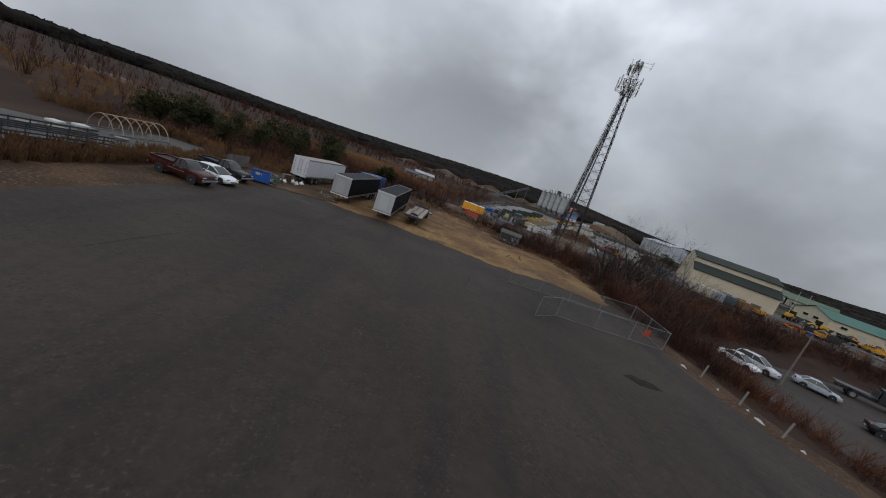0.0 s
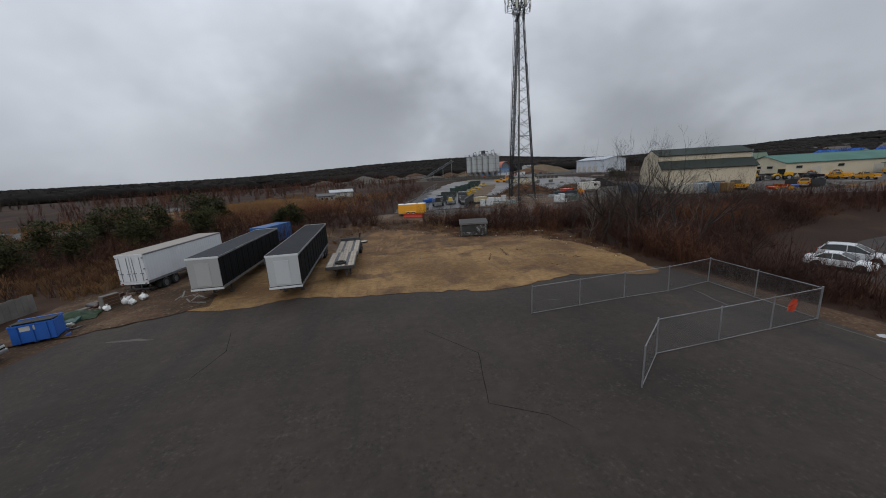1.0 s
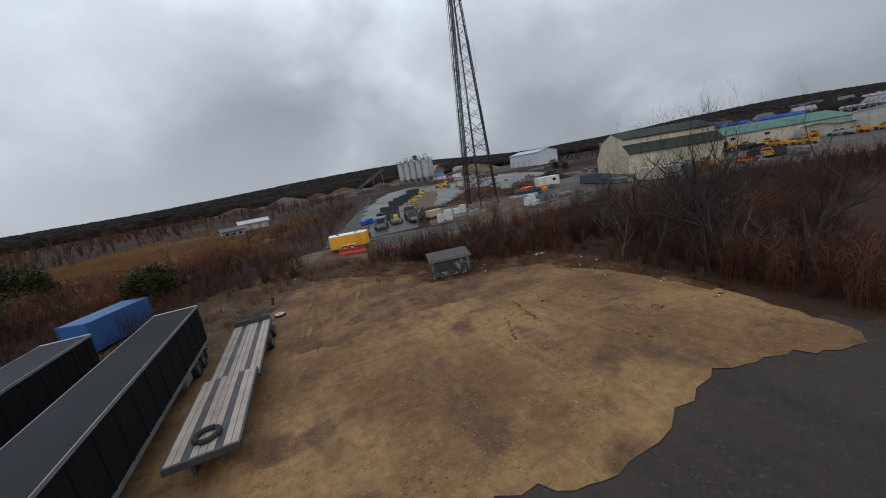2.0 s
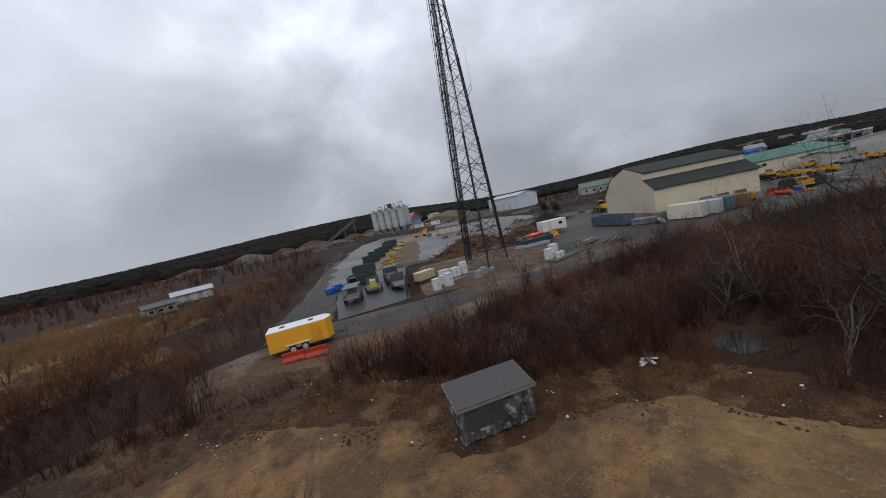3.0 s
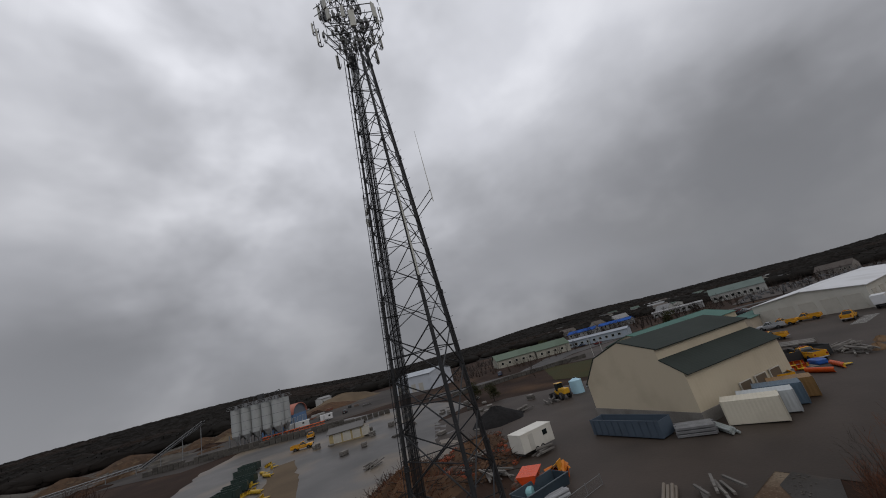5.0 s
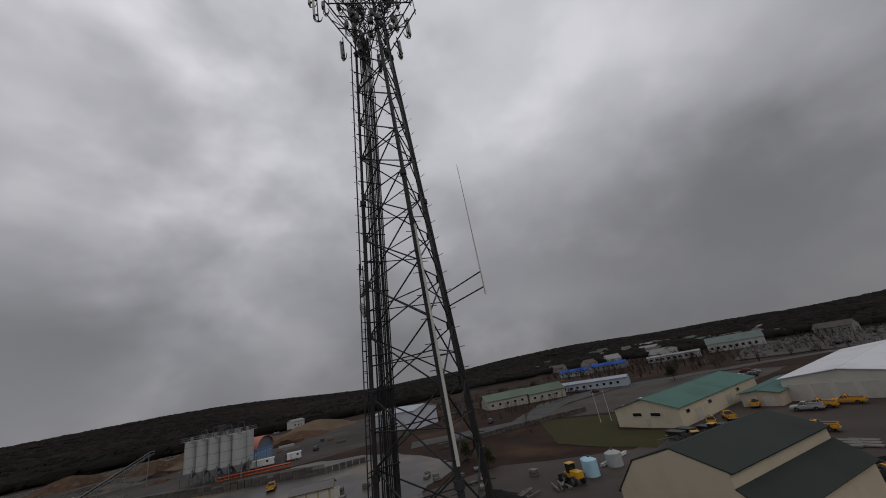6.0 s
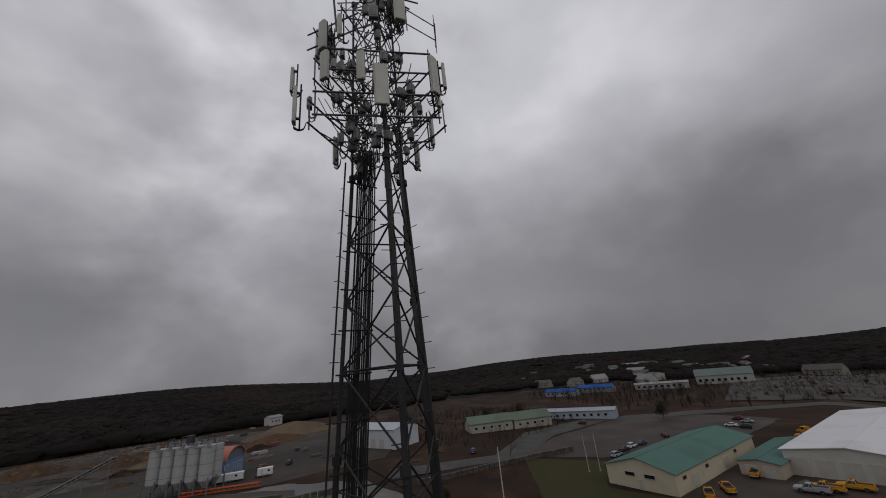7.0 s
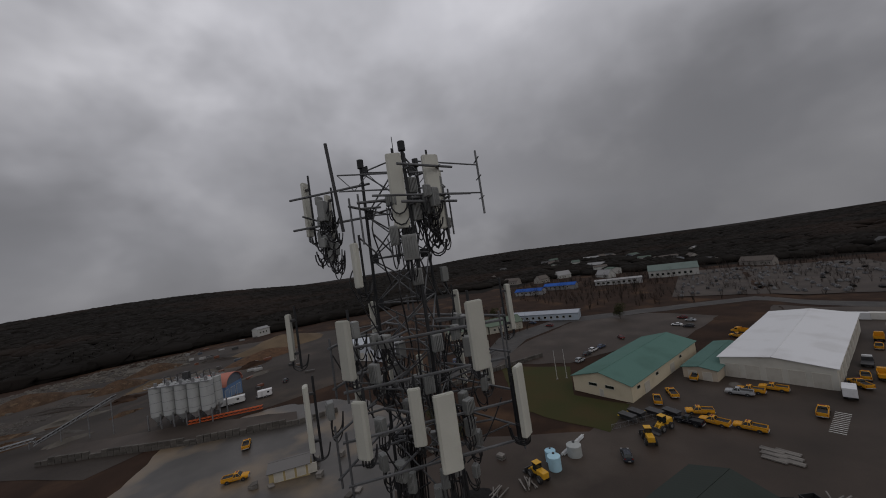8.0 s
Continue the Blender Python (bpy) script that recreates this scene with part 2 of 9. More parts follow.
defmat("galvanised", (0.16, 0.165, 0.17), 0.55, 0.2, spec=0.3, second=(0.085, 0.087, 0.09), scale=1.2, grain=18)
defmat("concrete", (0.27, 0.255, 0.235), 0.8, second=(0.17, 0.155, 0.135), scale=0.5, grain=6, grain_mix=0.4)
defmat("steel", (0.29, 0.295, 0.30), 0.5, 0.45, second=(0.17, 0.172, 0.175), scale=1.1, grain=15)
defmat("dark_steel", (0.075, 0.075, 0.078), 0.55, 0.4, grain=15)
defmat("cable", (0.018, 0.018, 0.02), 0.5, grain=30)
defmat("radome", (0.50, 0.50, 0.44), 0.5, second=(0.42, 0.42, 0.37), scale=0.9, grain=30, bump=0.03, grain_mix=0.08, per_object=0.12)
defmat("radio_grey", (0.27, 0.28, 0.27), 0.5, grain=25, bump=0.05)
defmat("paint", (0.5, 0.5, 0.5), 0.26, spec=0.18, tint=True, scale=2.0, grain=40, bump=0.01, grain_mix=0.05)
defmat("sheet", (0.5, 0.5, 0.5), 0.5, tint=True, scale=0.7, grain=25, bump=0.05, grain_mix=0.12)
defmat("ribbed", (0.5, 0.5, 0.5), 0.5, tint=True, scale=0.5, grain=20, bump=0.4, grain_mix=0.1, wave=(0.35, "X", 1.0))
defmat("ribbed_matt", (0.5, 0.5, 0.5), 0.85, spec=0.1, tint=True, scale=0.5, grain=20, bump=0.3, grain_mix=0.15, wave=(0.35, "X", 1.0))
defmat("siding", (0.5, 0.5, 0.5), 0.6, tint=True, scale=0.25, grain=12, bump=0.25, grain_mix=0.08, wave=(0.6, "X", 0.6))
defmat("roofing", (0.5, 0.5, 0.5), 0.85, spec=0.15, tint=True, scale=0.12, grain=6, bump=0.2, grain_mix=0.15, wave=(0.7, "X", 0.6))
defmat("glass_dark", (0.012, 0.018, 0.017), 0.08, grain=2, bump=0.0, grain_mix=0.0, spec=0.5)
defmat("rubber", (0.02, 0.02, 0.02), 0.85, grain=30)
defmat("rim", (0.45, 0.45, 0.46), 0.35, 0.7, grain=30)
defmat("lamp_red", (0.25, 0.012, 0.01), 0.25, grain=30)
defmat("lamp_clear", (0.6, 0.6, 0.58), 0.15, grain=30)
defmat("wood_deck", (0.36, 0.31, 0.25), 0.8, second=(0.24, 0.20, 0.16), scale=1.2, grain=12, per_object=0.15)
defmat("wood_old", (0.20, 0.185, 0.165), 0.85, second=(0.12, 0.11, 0.10), scale=1.0, grain=14, per_object=0.18)
defmat("bark", (0.068, 0.053, 0.044), 0.9, second=(0.034, 0.027, 0.024), scale=3.0, grain=20, bump=0.5, spec=0.12)
defmat("bark_pale", (0.21, 0.18, 0.155), 0.85, second=(0.10, 0.085, 0.072), scale=2.0, grain=20, bump=0.4, spec=0.12)
defmat("twig", (0.078, 0.035, 0.0225), 0.9, second=(0.041, 0.022, 0.0165), scale=0.12, spread=0.3, grain=6,
       patches=((0.135, 0.055, 0.03), 0.07, 0.5, 0.62), spec=0.12)
defmat("reed", (0.20, 0.115, 0.055), 0.9, second=(0.12, 0.064, 0.034), scale=0.15, spread=0.3, grain=6, spec=0.12)
defmat("reed_gold", (0.30, 0.175, 0.078), 0.9, second=(0.19, 0.10, 0.048), scale=0.05, spread=0.3, grain=6, spec=0.12)
defmat("evergreen", (0.036, 0.042, 0.018), 0.9, second=(0.055, 0.054, 0.023), scale=0.8, grain=8, spec=0.12)
defmat("town_bark", (0.036, 0.029, 0.025), 0.95, second=(0.026, 0.021, 0.018), scale=0.05, spread=0.3, grain=0.6, spec=0.1,
       patches=((0.06, 0.040, 0.029), 0.03, 0.55, 0.68))
defmat("forest", (0.0185, 0.0165, 0.0145), 0.98, second=(0.0145, 0.013, 0.0115), scale=0.012, spread=0.3, grain=0.2,
       patches=((0.027, 0.02, 0.0165), 0.004, 0.5, 0.62), spec=0.05)
defmat("grass", (0.034, 0.040, 0.012), 0.9, second=(0.055, 0.043, 0.018), scale=0.12, grain=4, bump=0.4, spec=0.12)
defmat("snow", (0.52, 0.53, 0.55), 0.8, second=(0.28, 0.27, 0.26), scale=2.0, grain=10)
defmat("sand", (0.16, 0.116, 0.073), 0.95, second=(0.10, 0.074, 0.05), scale=0.1, grain=3, spec=0.12)
defmat("rust_pile", (0.13, 0.07, 0.038), 0.95, second=(0.06, 0.038, 0.026), scale=0.5, grain=4, bump=0.6, spec=0.12)
defmat("black_pile", (0.018, 0.017, 0.017), 0.9, grain=4, bump=0.5, spec=0.12)
defmat("water", (0.012, 0.012, 0.012), 0.12, second=(0.02, 0.018, 0.015), scale=0.8, grain=2, bump=0.02, spec=0.5)
defmat("white_line", (0.6, 0.6, 0.57), 0.7, second=(0.35, 0.35, 0.33), scale=1.5)
defmat("blue_tarp", (0.02, 0.11, 0.42), 0.4, second=(0.012, 0.07, 0.28), scale=2)


def chain_link_material():
    """Woven wire: mostly gaps, with two sets of slanting wires."""
    m = bpy.data.materials.new("chain_link")
    m.use_nodes = True
    nt = m.node_tree
    n, l = nt.nodes, nt.links
    bsdf = n["Principled BSDF"]
    bsdf.inputs["Base Color"].default_value = (0.17, 0.172, 0.175, 1)
    bsdf.inputs["Metallic"].default_value = 0.5
    bsdf.inputs["Roughness"].default_value = 0.5
    tc = n.new("ShaderNodeTexCoord")
    total = None
    for turn in (45, -45):
        mp = n.new("ShaderNodeMapping")
        mp.inputs["Rotation"].default_value = (0, radians(turn), 0)
        l.new(tc.outputs["Object"], mp.inputs["Vector"])
        w = n.new("ShaderNodeTexWave")
        w.bands_direction = "X"
        w.inputs["Scale"].default_value = 5.5
        l.new(mp.outputs[0], w.inputs["Vector"])
        g = n.new("ShaderNodeMath")
        g.operation = "GREATER_THAN"
        g.inputs[1].default_value = 0.984
        l.new(w.outputs["Fac"], g.inputs[0])
        if total is None:
            total = g.outputs[0]
        else:
            mx = n.new("ShaderNodeMath")
            mx.operation = "MAXIMUM"
            l.new(total, mx.inputs[0])
            l.new(g.outputs[0], mx.inputs[1])
            total = mx.outputs[0]
    clear = n.new("ShaderNodeBsdfTransparent")
    mix = n.new("ShaderNodeMixShader")
    l.new(total, mix.inputs[0])
    l.new(clear.outputs[0], mix.inputs[1])
    l.new(bsdf.outputs[0], mix.inputs[2])
    l.new(mix.outputs[0], n["Material Output"].inputs["Surface"])
    return m


M["chain_link"] = chain_link_material()


# ---- mesh helpers ----
rnd = random.Random(7)


def mesh_of(name, bm, mats):
    me = bpy.data.meshes.new(name)
    bm.normal_update()
    bm.to_mesh(me)
    bm.free()
    for m in (mats if isinstance(mats, (list, tuple)) else [mats]):
        me.materials.append(M[m] if isinstance(m, str) else m)
    return me


def part(name, bm, mat, parent=None, label="", colour=None, smooth=False):
    me = bm if isinstance(bm, bpy.types.Mesh) else mesh_of(name, bm, mat)
    if smooth:
        me.polygons.foreach_set("use_smooth", [True] * len(me.polygons))
        me.set_sharp_from_angle(angle=radians(38))
    ob = new(name, me)
    if parent:
        ob.parent = parent
    if label:
        tagged(ob, label)
    if colour:
        ob.color = (*colour, 1)
    return ob


def thing(name, at, turn, label, category, group="", kind=""):
    ob = new(name)
    ob.matrix_basis = pose(*at, 0, 0, turn)
    ob.empty_display_size = 0.3
    return tagged(ob, label, category, group, kind)


def box(bm, c, s, rz=0.0, rx=0.0, ry=0.0, index=0):
    r = bmesh.ops.create_cube(bm, size=1.0, matrix=pose(*c, rx, ry, rz) @ Matrix.Diagonal((*s, 1)))
    for v in r["verts"]:
        for f in v.link_faces:
            f.material_index = index
    return r["verts"]


def block(c, s, bevel=0.0, **k):
    bm = bmesh.new()
    box(bm, c, s, **k)
    if bevel:
        bmesh.ops.bevel(bm, geom=bm.edges[:], offset=bevel, segments=2, affect="EDGES", profile=0.5)
    return bm


def rod(bm, p, q, r, n=6, r2=None, caps=True):
    p, q = Vector(p), Vector(q)
    d = q - p
    if d.length < 1e-6:
        return
    m = Matrix.Translation((p + q) / 2) @ d.to_track_quat("Z", "Y").to_matrix().to_4x4()
    bmesh.ops.create_cone(bm, cap_ends=caps, segments=n, radius1=r, radius2=r if r2 is None else r2, depth=d.length, matrix=m)


def prism(pts, a, b, axis="x"):
    """A polygon of (u, v) pulled from a to b along an axis: x keeps (y, z), y keeps (x, z), z keeps (x, y)."""
    bm = bmesh.new()

    def at(u, v, w):
        return {"x": (w, u, v), "y": (u, w, v), "z": (u, v, w)}[axis]
    lo = [bm.verts.new(at(u, v, a)) for u, v in pts]
    hi = [bm.verts.new(at(u, v, b)) for u, v in pts]
    bm.faces.new(lo)
    bm.faces.new(hi[::-1])
    for i in range(len(pts)):
        j = (i + 1) % len(pts)
        bm.faces.new((lo[i], hi[i], hi[j], lo[j]))
    bmesh.ops.recalc_face_normals(bm, faces=bm.faces[:])
    return bm


def loft(sections):
    """Rings of equal length joined in a row, ends closed."""
    bm = bmesh.new()
    rings = [[bm.verts.new(p) for p in s] for s in sections]
    for a, b in zip(rings, rings[1:]):
        for i in range(len(a)):
            j = (i + 1) % len(a)
            bm.faces.new((a[i], a[j], b[j], b[i]))
    bm.faces.new(rings[0])
    bm.faces.new(rings[-1][::-1])
    bmesh.ops.recalc_face_normals(bm, faces=bm.faces[:])
    return bm


def tube(pts, r, n=6):
    """A pipe along a line, joined at its bends."""
    pts = [Vector(p) for p in pts]
    sections = []
    for i, p in enumerate(pts):
        d = (pts[min(i + 1, len(pts) - 1)] - pts[max(i - 1, 0)]).normalized()
        a = d.cross(Vector((0.3, 0.9, 0.2)) if abs(d.y) < 0.9 else Vector((1, 0, 0))).normalized()
        b = d.cross(a)
        sections.append([p + (a * math.cos(2 * math.pi * k / n) + b * math.sin(2 * math.pi * k / n)) * r for k in range(n)])
    return loft(sections)


def rounded(pts):
    """The same line with its bends drawn round."""
    p = [pts[0]] + list(pts) + [pts[-1]]
    out = []
    for a, b, c, d in zip(p, p[1:], p[2:], p[3:]):
        for u in (0.0, 0.34, 0.67):
            out.append(0.5 * ((2 * b) + (c - a) * u + (2 * a - 5 * b + 4 * c - d) * u * u + (3 * b - a - 3 * c + d) * u ** 3))
    return out + [Vector(pts[-1])]


# ---- ground ----
def ease(a, b, v):
    u = min(1.0, max(0.0, (v - a) / (b - a)))
    return u * u * (3 - 2 * u)


def ground(x, y):
    """Height of the land: the level lot, the yard a step higher, woods rising in the distance."""
    a = ease(64, 86, y - 0.1 * min(x, 30))
    b = ease(56, 74, x) * ease(44, 60, y)
    z = 1.6 * (1 - (1 - a) * (1 - b)) + 2.2 * ease(120, 230, y)
    # swale between the lot and the street, and the low land to the west
    z -= 1.0 * ease(28, 38, x) * ease(62, 50, y) * ease(112, 92, x)
    z -= 1.2 * ease(-26, -60, x)
    d = math.hypot(x - 40, y - 60)
    if d > 420:
        ang = math.degrees(math.atan2(x - 40, y - 60))
        high = 15 + 10 * math.sin(radians(ang * 2.3 + 40)) + 6 * math.sin(radians(ang * 7.1)) + 22 * ease(30, 75, ang) + 20 * ease(-32, -5, ang) * ease(42, 12, ang)
        z += high * ease(420, 1500, d) + 5 * noise.noise((x * 0.004, y * 0.004, 0.3)) * ease(420, 700, d)
    elif d > 20:
        z += 0.25 * noise.noise((x * 0.06, y * 0.06, 2.0)) * ease(40, 120, d)
    return z


def sheet_mesh(name, xs, ys, mat, off=0.0):
    vs = [(x, y, ground(x, y) + off) for y in ys for x in xs]
    w = len(xs)
    fs = [(j * w + i, j * w + i + 1, (j + 1) * w + i + 1, (j + 1) * w + i) for j in range(len(ys) - 1) for i in range(w - 1)]
    me = bpy.data.meshes.new(name)
    me.from_pydata(vs, [], fs)
    me.materials.append(M[mat])
    me.polygons.foreach_set("use_smooth", [True] * len(fs))
    # woodland floor far out
    me.materials.append(M["forest"])
    far = [int(math.hypot(vs[f[0]][0] - 40, vs[f[0]][1] - 60) > 415 and not (vs[f[0]][0] > 290 and vs[f[0]][1] < 260 and vs[f[0]][0] < 470)) for f in fs]
    me.polygons.foreach_set("material_index", far)
    return me


def steps(lo, hi, near_lo, near_hi, d):
    out = [near_lo + d * i for i in range(int((near_hi - near_lo) / d) + 1)]
    v, s = near_hi, d
    while v < hi:
        s *= 1.14
        v += s
        out.append(v)
    v, s = near_lo, d
    while v > lo:
        s *= 1.14
        v -= s
        out.insert(0, v)
    return out


XS, YS = steps(-2600, 2900, -62, 190, 2.5), steps(-1600, 2900, -12, 240, 2.5)
tagged(new("ground", sheet_mesh("ground", XS, YS, "soil")), "dark brown winter soil and leaf litter under bare brush", "ground", kind="structure")

from mathutils.geometry import delaunay_2d_cdt


def patch(name, outline, mat, off, label, category, step=2.5, rough=0.25, kind="structure", relief=0.0):
    """A sheet laid on the land inside an outline, with an uneven edge."""
    edge = []
    fq = 0.6 if rough < 0.5 else 0.35 if rough < 1.3 else 0.16
    for i, a in enumerate(outline):
        b = outline[(i + 1) % len(outline)]
        L = math.hypot(b[0] - a[0], b[1] - a[1])
        k = max(1, int(L / step))
        for j in range(k):
            u = j / k
            x, y = a[0] + (b[0] - a[0]) * u, a[1] + (b[1] - a[1]) * u
            jag = min(0.45, rough * 0.3) if step < 3 else 0.0
            edge.append(Vector((x + rough * noise.noise((x * fq, y * fq, 5)) + jag * noise.noise((x * 1.7, y * 1.7, 3)),
                                y + rough * noise.noise((x * fq, y * fq, 9)) + jag * noise.noise((x * 1.7, y * 1.7, 7)))))
    x0, x1 = min(p.x for p in edge), max(p.x for p in edge)
    y0, y1 = min(p.y for p in edge), max(p.y for p in edge)
    inner = []

    def inside(x, y):
        c = False
        for i, a in enumerate(edge):
            b = edge[i - 1]
            if (a.y > y) != (b.y > y) and x < (b.x - a.x) * (y - a.y) / (b.y - a.y) + a.x:
                c = not c
        return c
    nx, ny = int((x1 - x0) / step), int((y1 - y0) / step)
    for i in range(1, nx):
        for j in range(1, ny):
            x, y = x0 + i * step, y0 + j * step
            if inside(x, y) and min((p.x - x) ** 2 + (p.y - y) ** 2 for p in edge) > (step * 0.4) ** 2:
                inner.append(Vector((x, y)))
    n = len(edge)
    vs, _, fs, *_ = delaunay_2d_cdt(edge + inner, [(i, (i + 1) % n) for i in range(n)], [list(range(n))], 1, 1e-5)
    me = bpy.data.meshes.new(name)
    me.from_pydata([(v.x, v.y, ground(v.x, v.y) + off + relief * (noise.noise((v.x * .35, v.y * .35, 1)) + 0.5 * noise.noise((v.x, v.y, 2)))) for v in vs], [], fs)
    me.materials.append(M[mat])
    bm = bmesh.new()
    bm.from_mesh(me)
    bmesh.ops.recalc_face_normals(bm, faces=bm.faces[:])
    if sum(f.normal.z for f in bm.faces) < 0:
        bmesh.ops.reverse_faces(bm, faces=bm.faces[:])
    bm.to_mesh(me)
    bm.free()
    me.polygons.foreach_set("use_smooth", [True] * len(me.polygons))
    return tagged(new(name, me), label, category, kind=kind)


patch("asphalt_lot", [(-22.5, -60), (-22.4, 16), (-22.2, 30), (-20.8, 36), (-19.2, 41), (-16, 45.0), (-5.5, 43.6), (2.5, 42.4), (10.4, 41.2), (17.3, 41.2),
                      (25.4, 40.6), (26.0, 36.5), (25.4, 30), (24.9, 24), (25.4, 20), (26.6, 16), (30, 8), (36, -60)], "asphalt", 0.05,
      "worn dark grey asphalt parking lot with patches and cracks", "parking lot")
patch("dirt_lot", [(-26, 42.2), (-18, 42.6), (-6, 43.0), (3, 41.6), (10, 40.4), (18, 40.3), (24.8, 39.8), (26.2, 46), (26, 53), (25.0, 60.9), (21.6, 63.2), (18.6, 65.0), (14.2, 69.2), (11, 72.4), (7, 76.4),
                   (-1, 73.5), (-4, 68), (-8, 63), (-16, 62), (-24, 56)], "dirt", 0.078,
      "tan sandy dirt lot with tyre tracks and mud", "dirt lot", step=0.6, rough=1.6, relief=0.03)
patch("muddy_edge", [(-26, 52), (-17, 55), (-8, 58.5), (-3, 64), (-1, 70), (7, 73.5), (8.6, 77.6), (3, 80.2), (-5, 78.4), (-12, 72), (-20, 65), (-28, 60)], "verge_soil", 0.095,
      "dark trodden mud at the edge of the dirt lot", "mud", step=0.8, rough=1.8, relief=0.03)
patch("damp_dirt", [(-5, 66), (-3, 58), (3, 55), (9, 57.5), (15, 55.5), (20, 58), (24.5, 60.6), (21.2, 62.9), (18.2, 64.6), (14, 68.6), (10.8, 71.8), (6.8, 75.6), (-1, 73.0)], "dirt_damp", 0.085,
      "trodden damp brown earth on the dirt lot", "mud", step=0.6, rough=1.6, relief=0.03)
patch("leaf_litter", [(-1, 75.5), (0.5, 72), (4.6, 72.4), (8, 68.6), (11.4, 66.0), (12.6, 62.9), (15, 61.9), (17.4, 62.2), (19.4, 60.2), (22.6, 59.6), (23.8, 55), (25, 50), (25.2, 45), (26.8, 45), (27.4, 54), (25.6, 61.6), (22.4, 64.6), (19.4, 66.4), (15, 70.6), (11.6, 73.6), (7.4, 77.4)], "leaf_litter", 0.09,
      "dark damp leaf litter along the edge of the brush", "leaf litter", step=0.5, rough=2.2, relief=0.03)
patch("trailer_mud", [(-26, 39.4), (-19, 40.6), (-14.5, 41.8), (-12.6, 43.8), (-15.4, 50), (-14.5, 56), (-10, 60.5), (-17, 63), (-26, 57)], "verge_soil", 0.1,
      "dark wet mud under the parked trailers", "mud", step=0.8, rough=1.4, relief=0.03)
patch("dirt_verge", [(-27.5, 15), (-21.5, 15), (-21, 30), (-17.6, 42.6), (-24, 44.5), (-27.2, 36)], "verge_soil", 0.025, "dark sandy verge at the edge of the asphalt", "verge", rough=0.8)
patch("verge_east", [(24.2, 40), (26.6, 39), (27.2, 30), (27.6, 24), (28.6, 19), (33, 10), (31, 8), (26.4, 15), (25, 20), (24.5, 25)], "verge_soil", 0.025,
      "dark sandy strip along the edge of the lot", "verge", rough=0.6)
patch("street", [(36.5, 28), (36, 21), (43, 5), (60, -30), (95, -30), (84, 6), (76, 33), (71, 45), (58, 44), (48, 42), (39.5, 36.5)], "asphalt", 0.06,
      "wet grey street surface with parked cars", "road")
patch("west_lot", [(-70, 10), (-31, 12), (-30.4, 24), (-31, 38), (-32, 51), (-42, 52), (-45, 38), (-70, 24)], "asphalt_road", 0.06,
      "wet grey paved storage lot beyond the reeds", "parking lot")
patch("access_road", [(10.5, 82), (15, 81), (20, 80.6), (24, 80.9), (28, 80.6), (34, 79.9), (40, 79.2), (57, 77.9), (58, 80.2), (50, 80.4), (42, 81.2), (35, 82.4), (30, 83.1), (24.6, 84.6), (20.5, 85.3),
                      (11.5, 88)], "road_mud", 0.055, "muddy grey access road past the tower compound", "road", rough=0.9)
patch("road_shoulder", [(0, 72), (7, 72.5), (14, 75.5), (26, 77.4), (40, 78.6), (57, 78.6), (61, 84), (50, 87.5), (30, 85.6), (19, 85.2), (9, 87), (-1, 84)], "compound_mud", 0.03,
      "brown muddy shoulder along the access road", "verge", rough=1.4)
patch("paved_yard", [(12.3, 87.8), (20.6, 87.4), (26.9, 104.3), (30.4, 114.6), (18.9, 114.6), (16, 106.6), (13.8, 97.6)], "asphalt_new", 0.08,
      "wet black asphalt parking for trailers", "parking lot", rough=0.1)
patch("gravel_yard", [(16, 111), (29, 111), (34, 118), (46, 114), (60, 110), (68, 126), (82, 146), (100, 150), (108, 188), (90, 215), (62, 222), (44, 200), (27, 160), (17, 125)], "yard_wet", 0.06,
      "wet grey gravel yard lane", "yard", rough=2.2)
patch("works_yard", [(46, 84), (57, 81), (57, 76), (66, 72.5), (80, 66), (100, 58), (160, 38), (260, 20), (262, 60), (180, 78), (178, 92), (132, 106), (112, 112), (100, 138),
                     (80, 145), (66, 130), (60, 112), (50, 100)], "yard_gravel", 0.06,
      "wet brown grey works yard of compacted gravel", "yard", step=4, rough=0.6)
patch("plant_yard", [(44, 222), (62, 224), (92, 216), (130, 205), (180, 240), (210, 330), (150, 400), (60, 430), (0, 430), (-20, 360), (10, 290)], "plant_ground", 0.09,
      "grey gravel ground of the concrete plant", "yard", step=9, rough=2.0)
patch("marsh_field", [(-75, 140), (-60, 162), (-40, 160), (-20, 147), (-6, 128), (-4, 112), (-14, 102), (-30, 108), (-52, 122)], "marsh_grass", 0.03, "tan and rust coloured dead marsh grass field", "field", step=4, rough=3.0)
patch("marsh_field", [(-34, 96), (-16, 98), (-6, 104), (-4, 96), (-14, 86), (-30, 84)], "marsh_grass", 0.03, "tan dead grass hollow beside the brush", "field", step=3, rough=2.0)
patch("marsh_track", [(-78, 158), (-47, 148), (-34, 141), (-32, 145), (-46, 154), (-76, 168)], "asphalt_road", 0.10, "pale wet track through the marsh", "road", step=5, rough=1.0)
patch("marsh_track", [(-31, 150), (-16, 138), (-11, 142), (-16, 152), (-30, 160)], "asphalt_road", 0.10, "grey wet yard beyond the marsh", "yard", step=5, rough=1.0)
patch("lane_mud", [(4.9, 87.1), (12, 89), (14, 99.6), (16.2, 108.1), (19.2, 118.6), (24.4, 138.6), (32.4, 162.6), (25.4, 160.6), (15.9, 130.6), (10.8, 108.6), (6.9, 97.6)], "road_mud", 0.04, "grey muddy strip between the fence and the paving", "lane", step=2.5, rough=1.0)
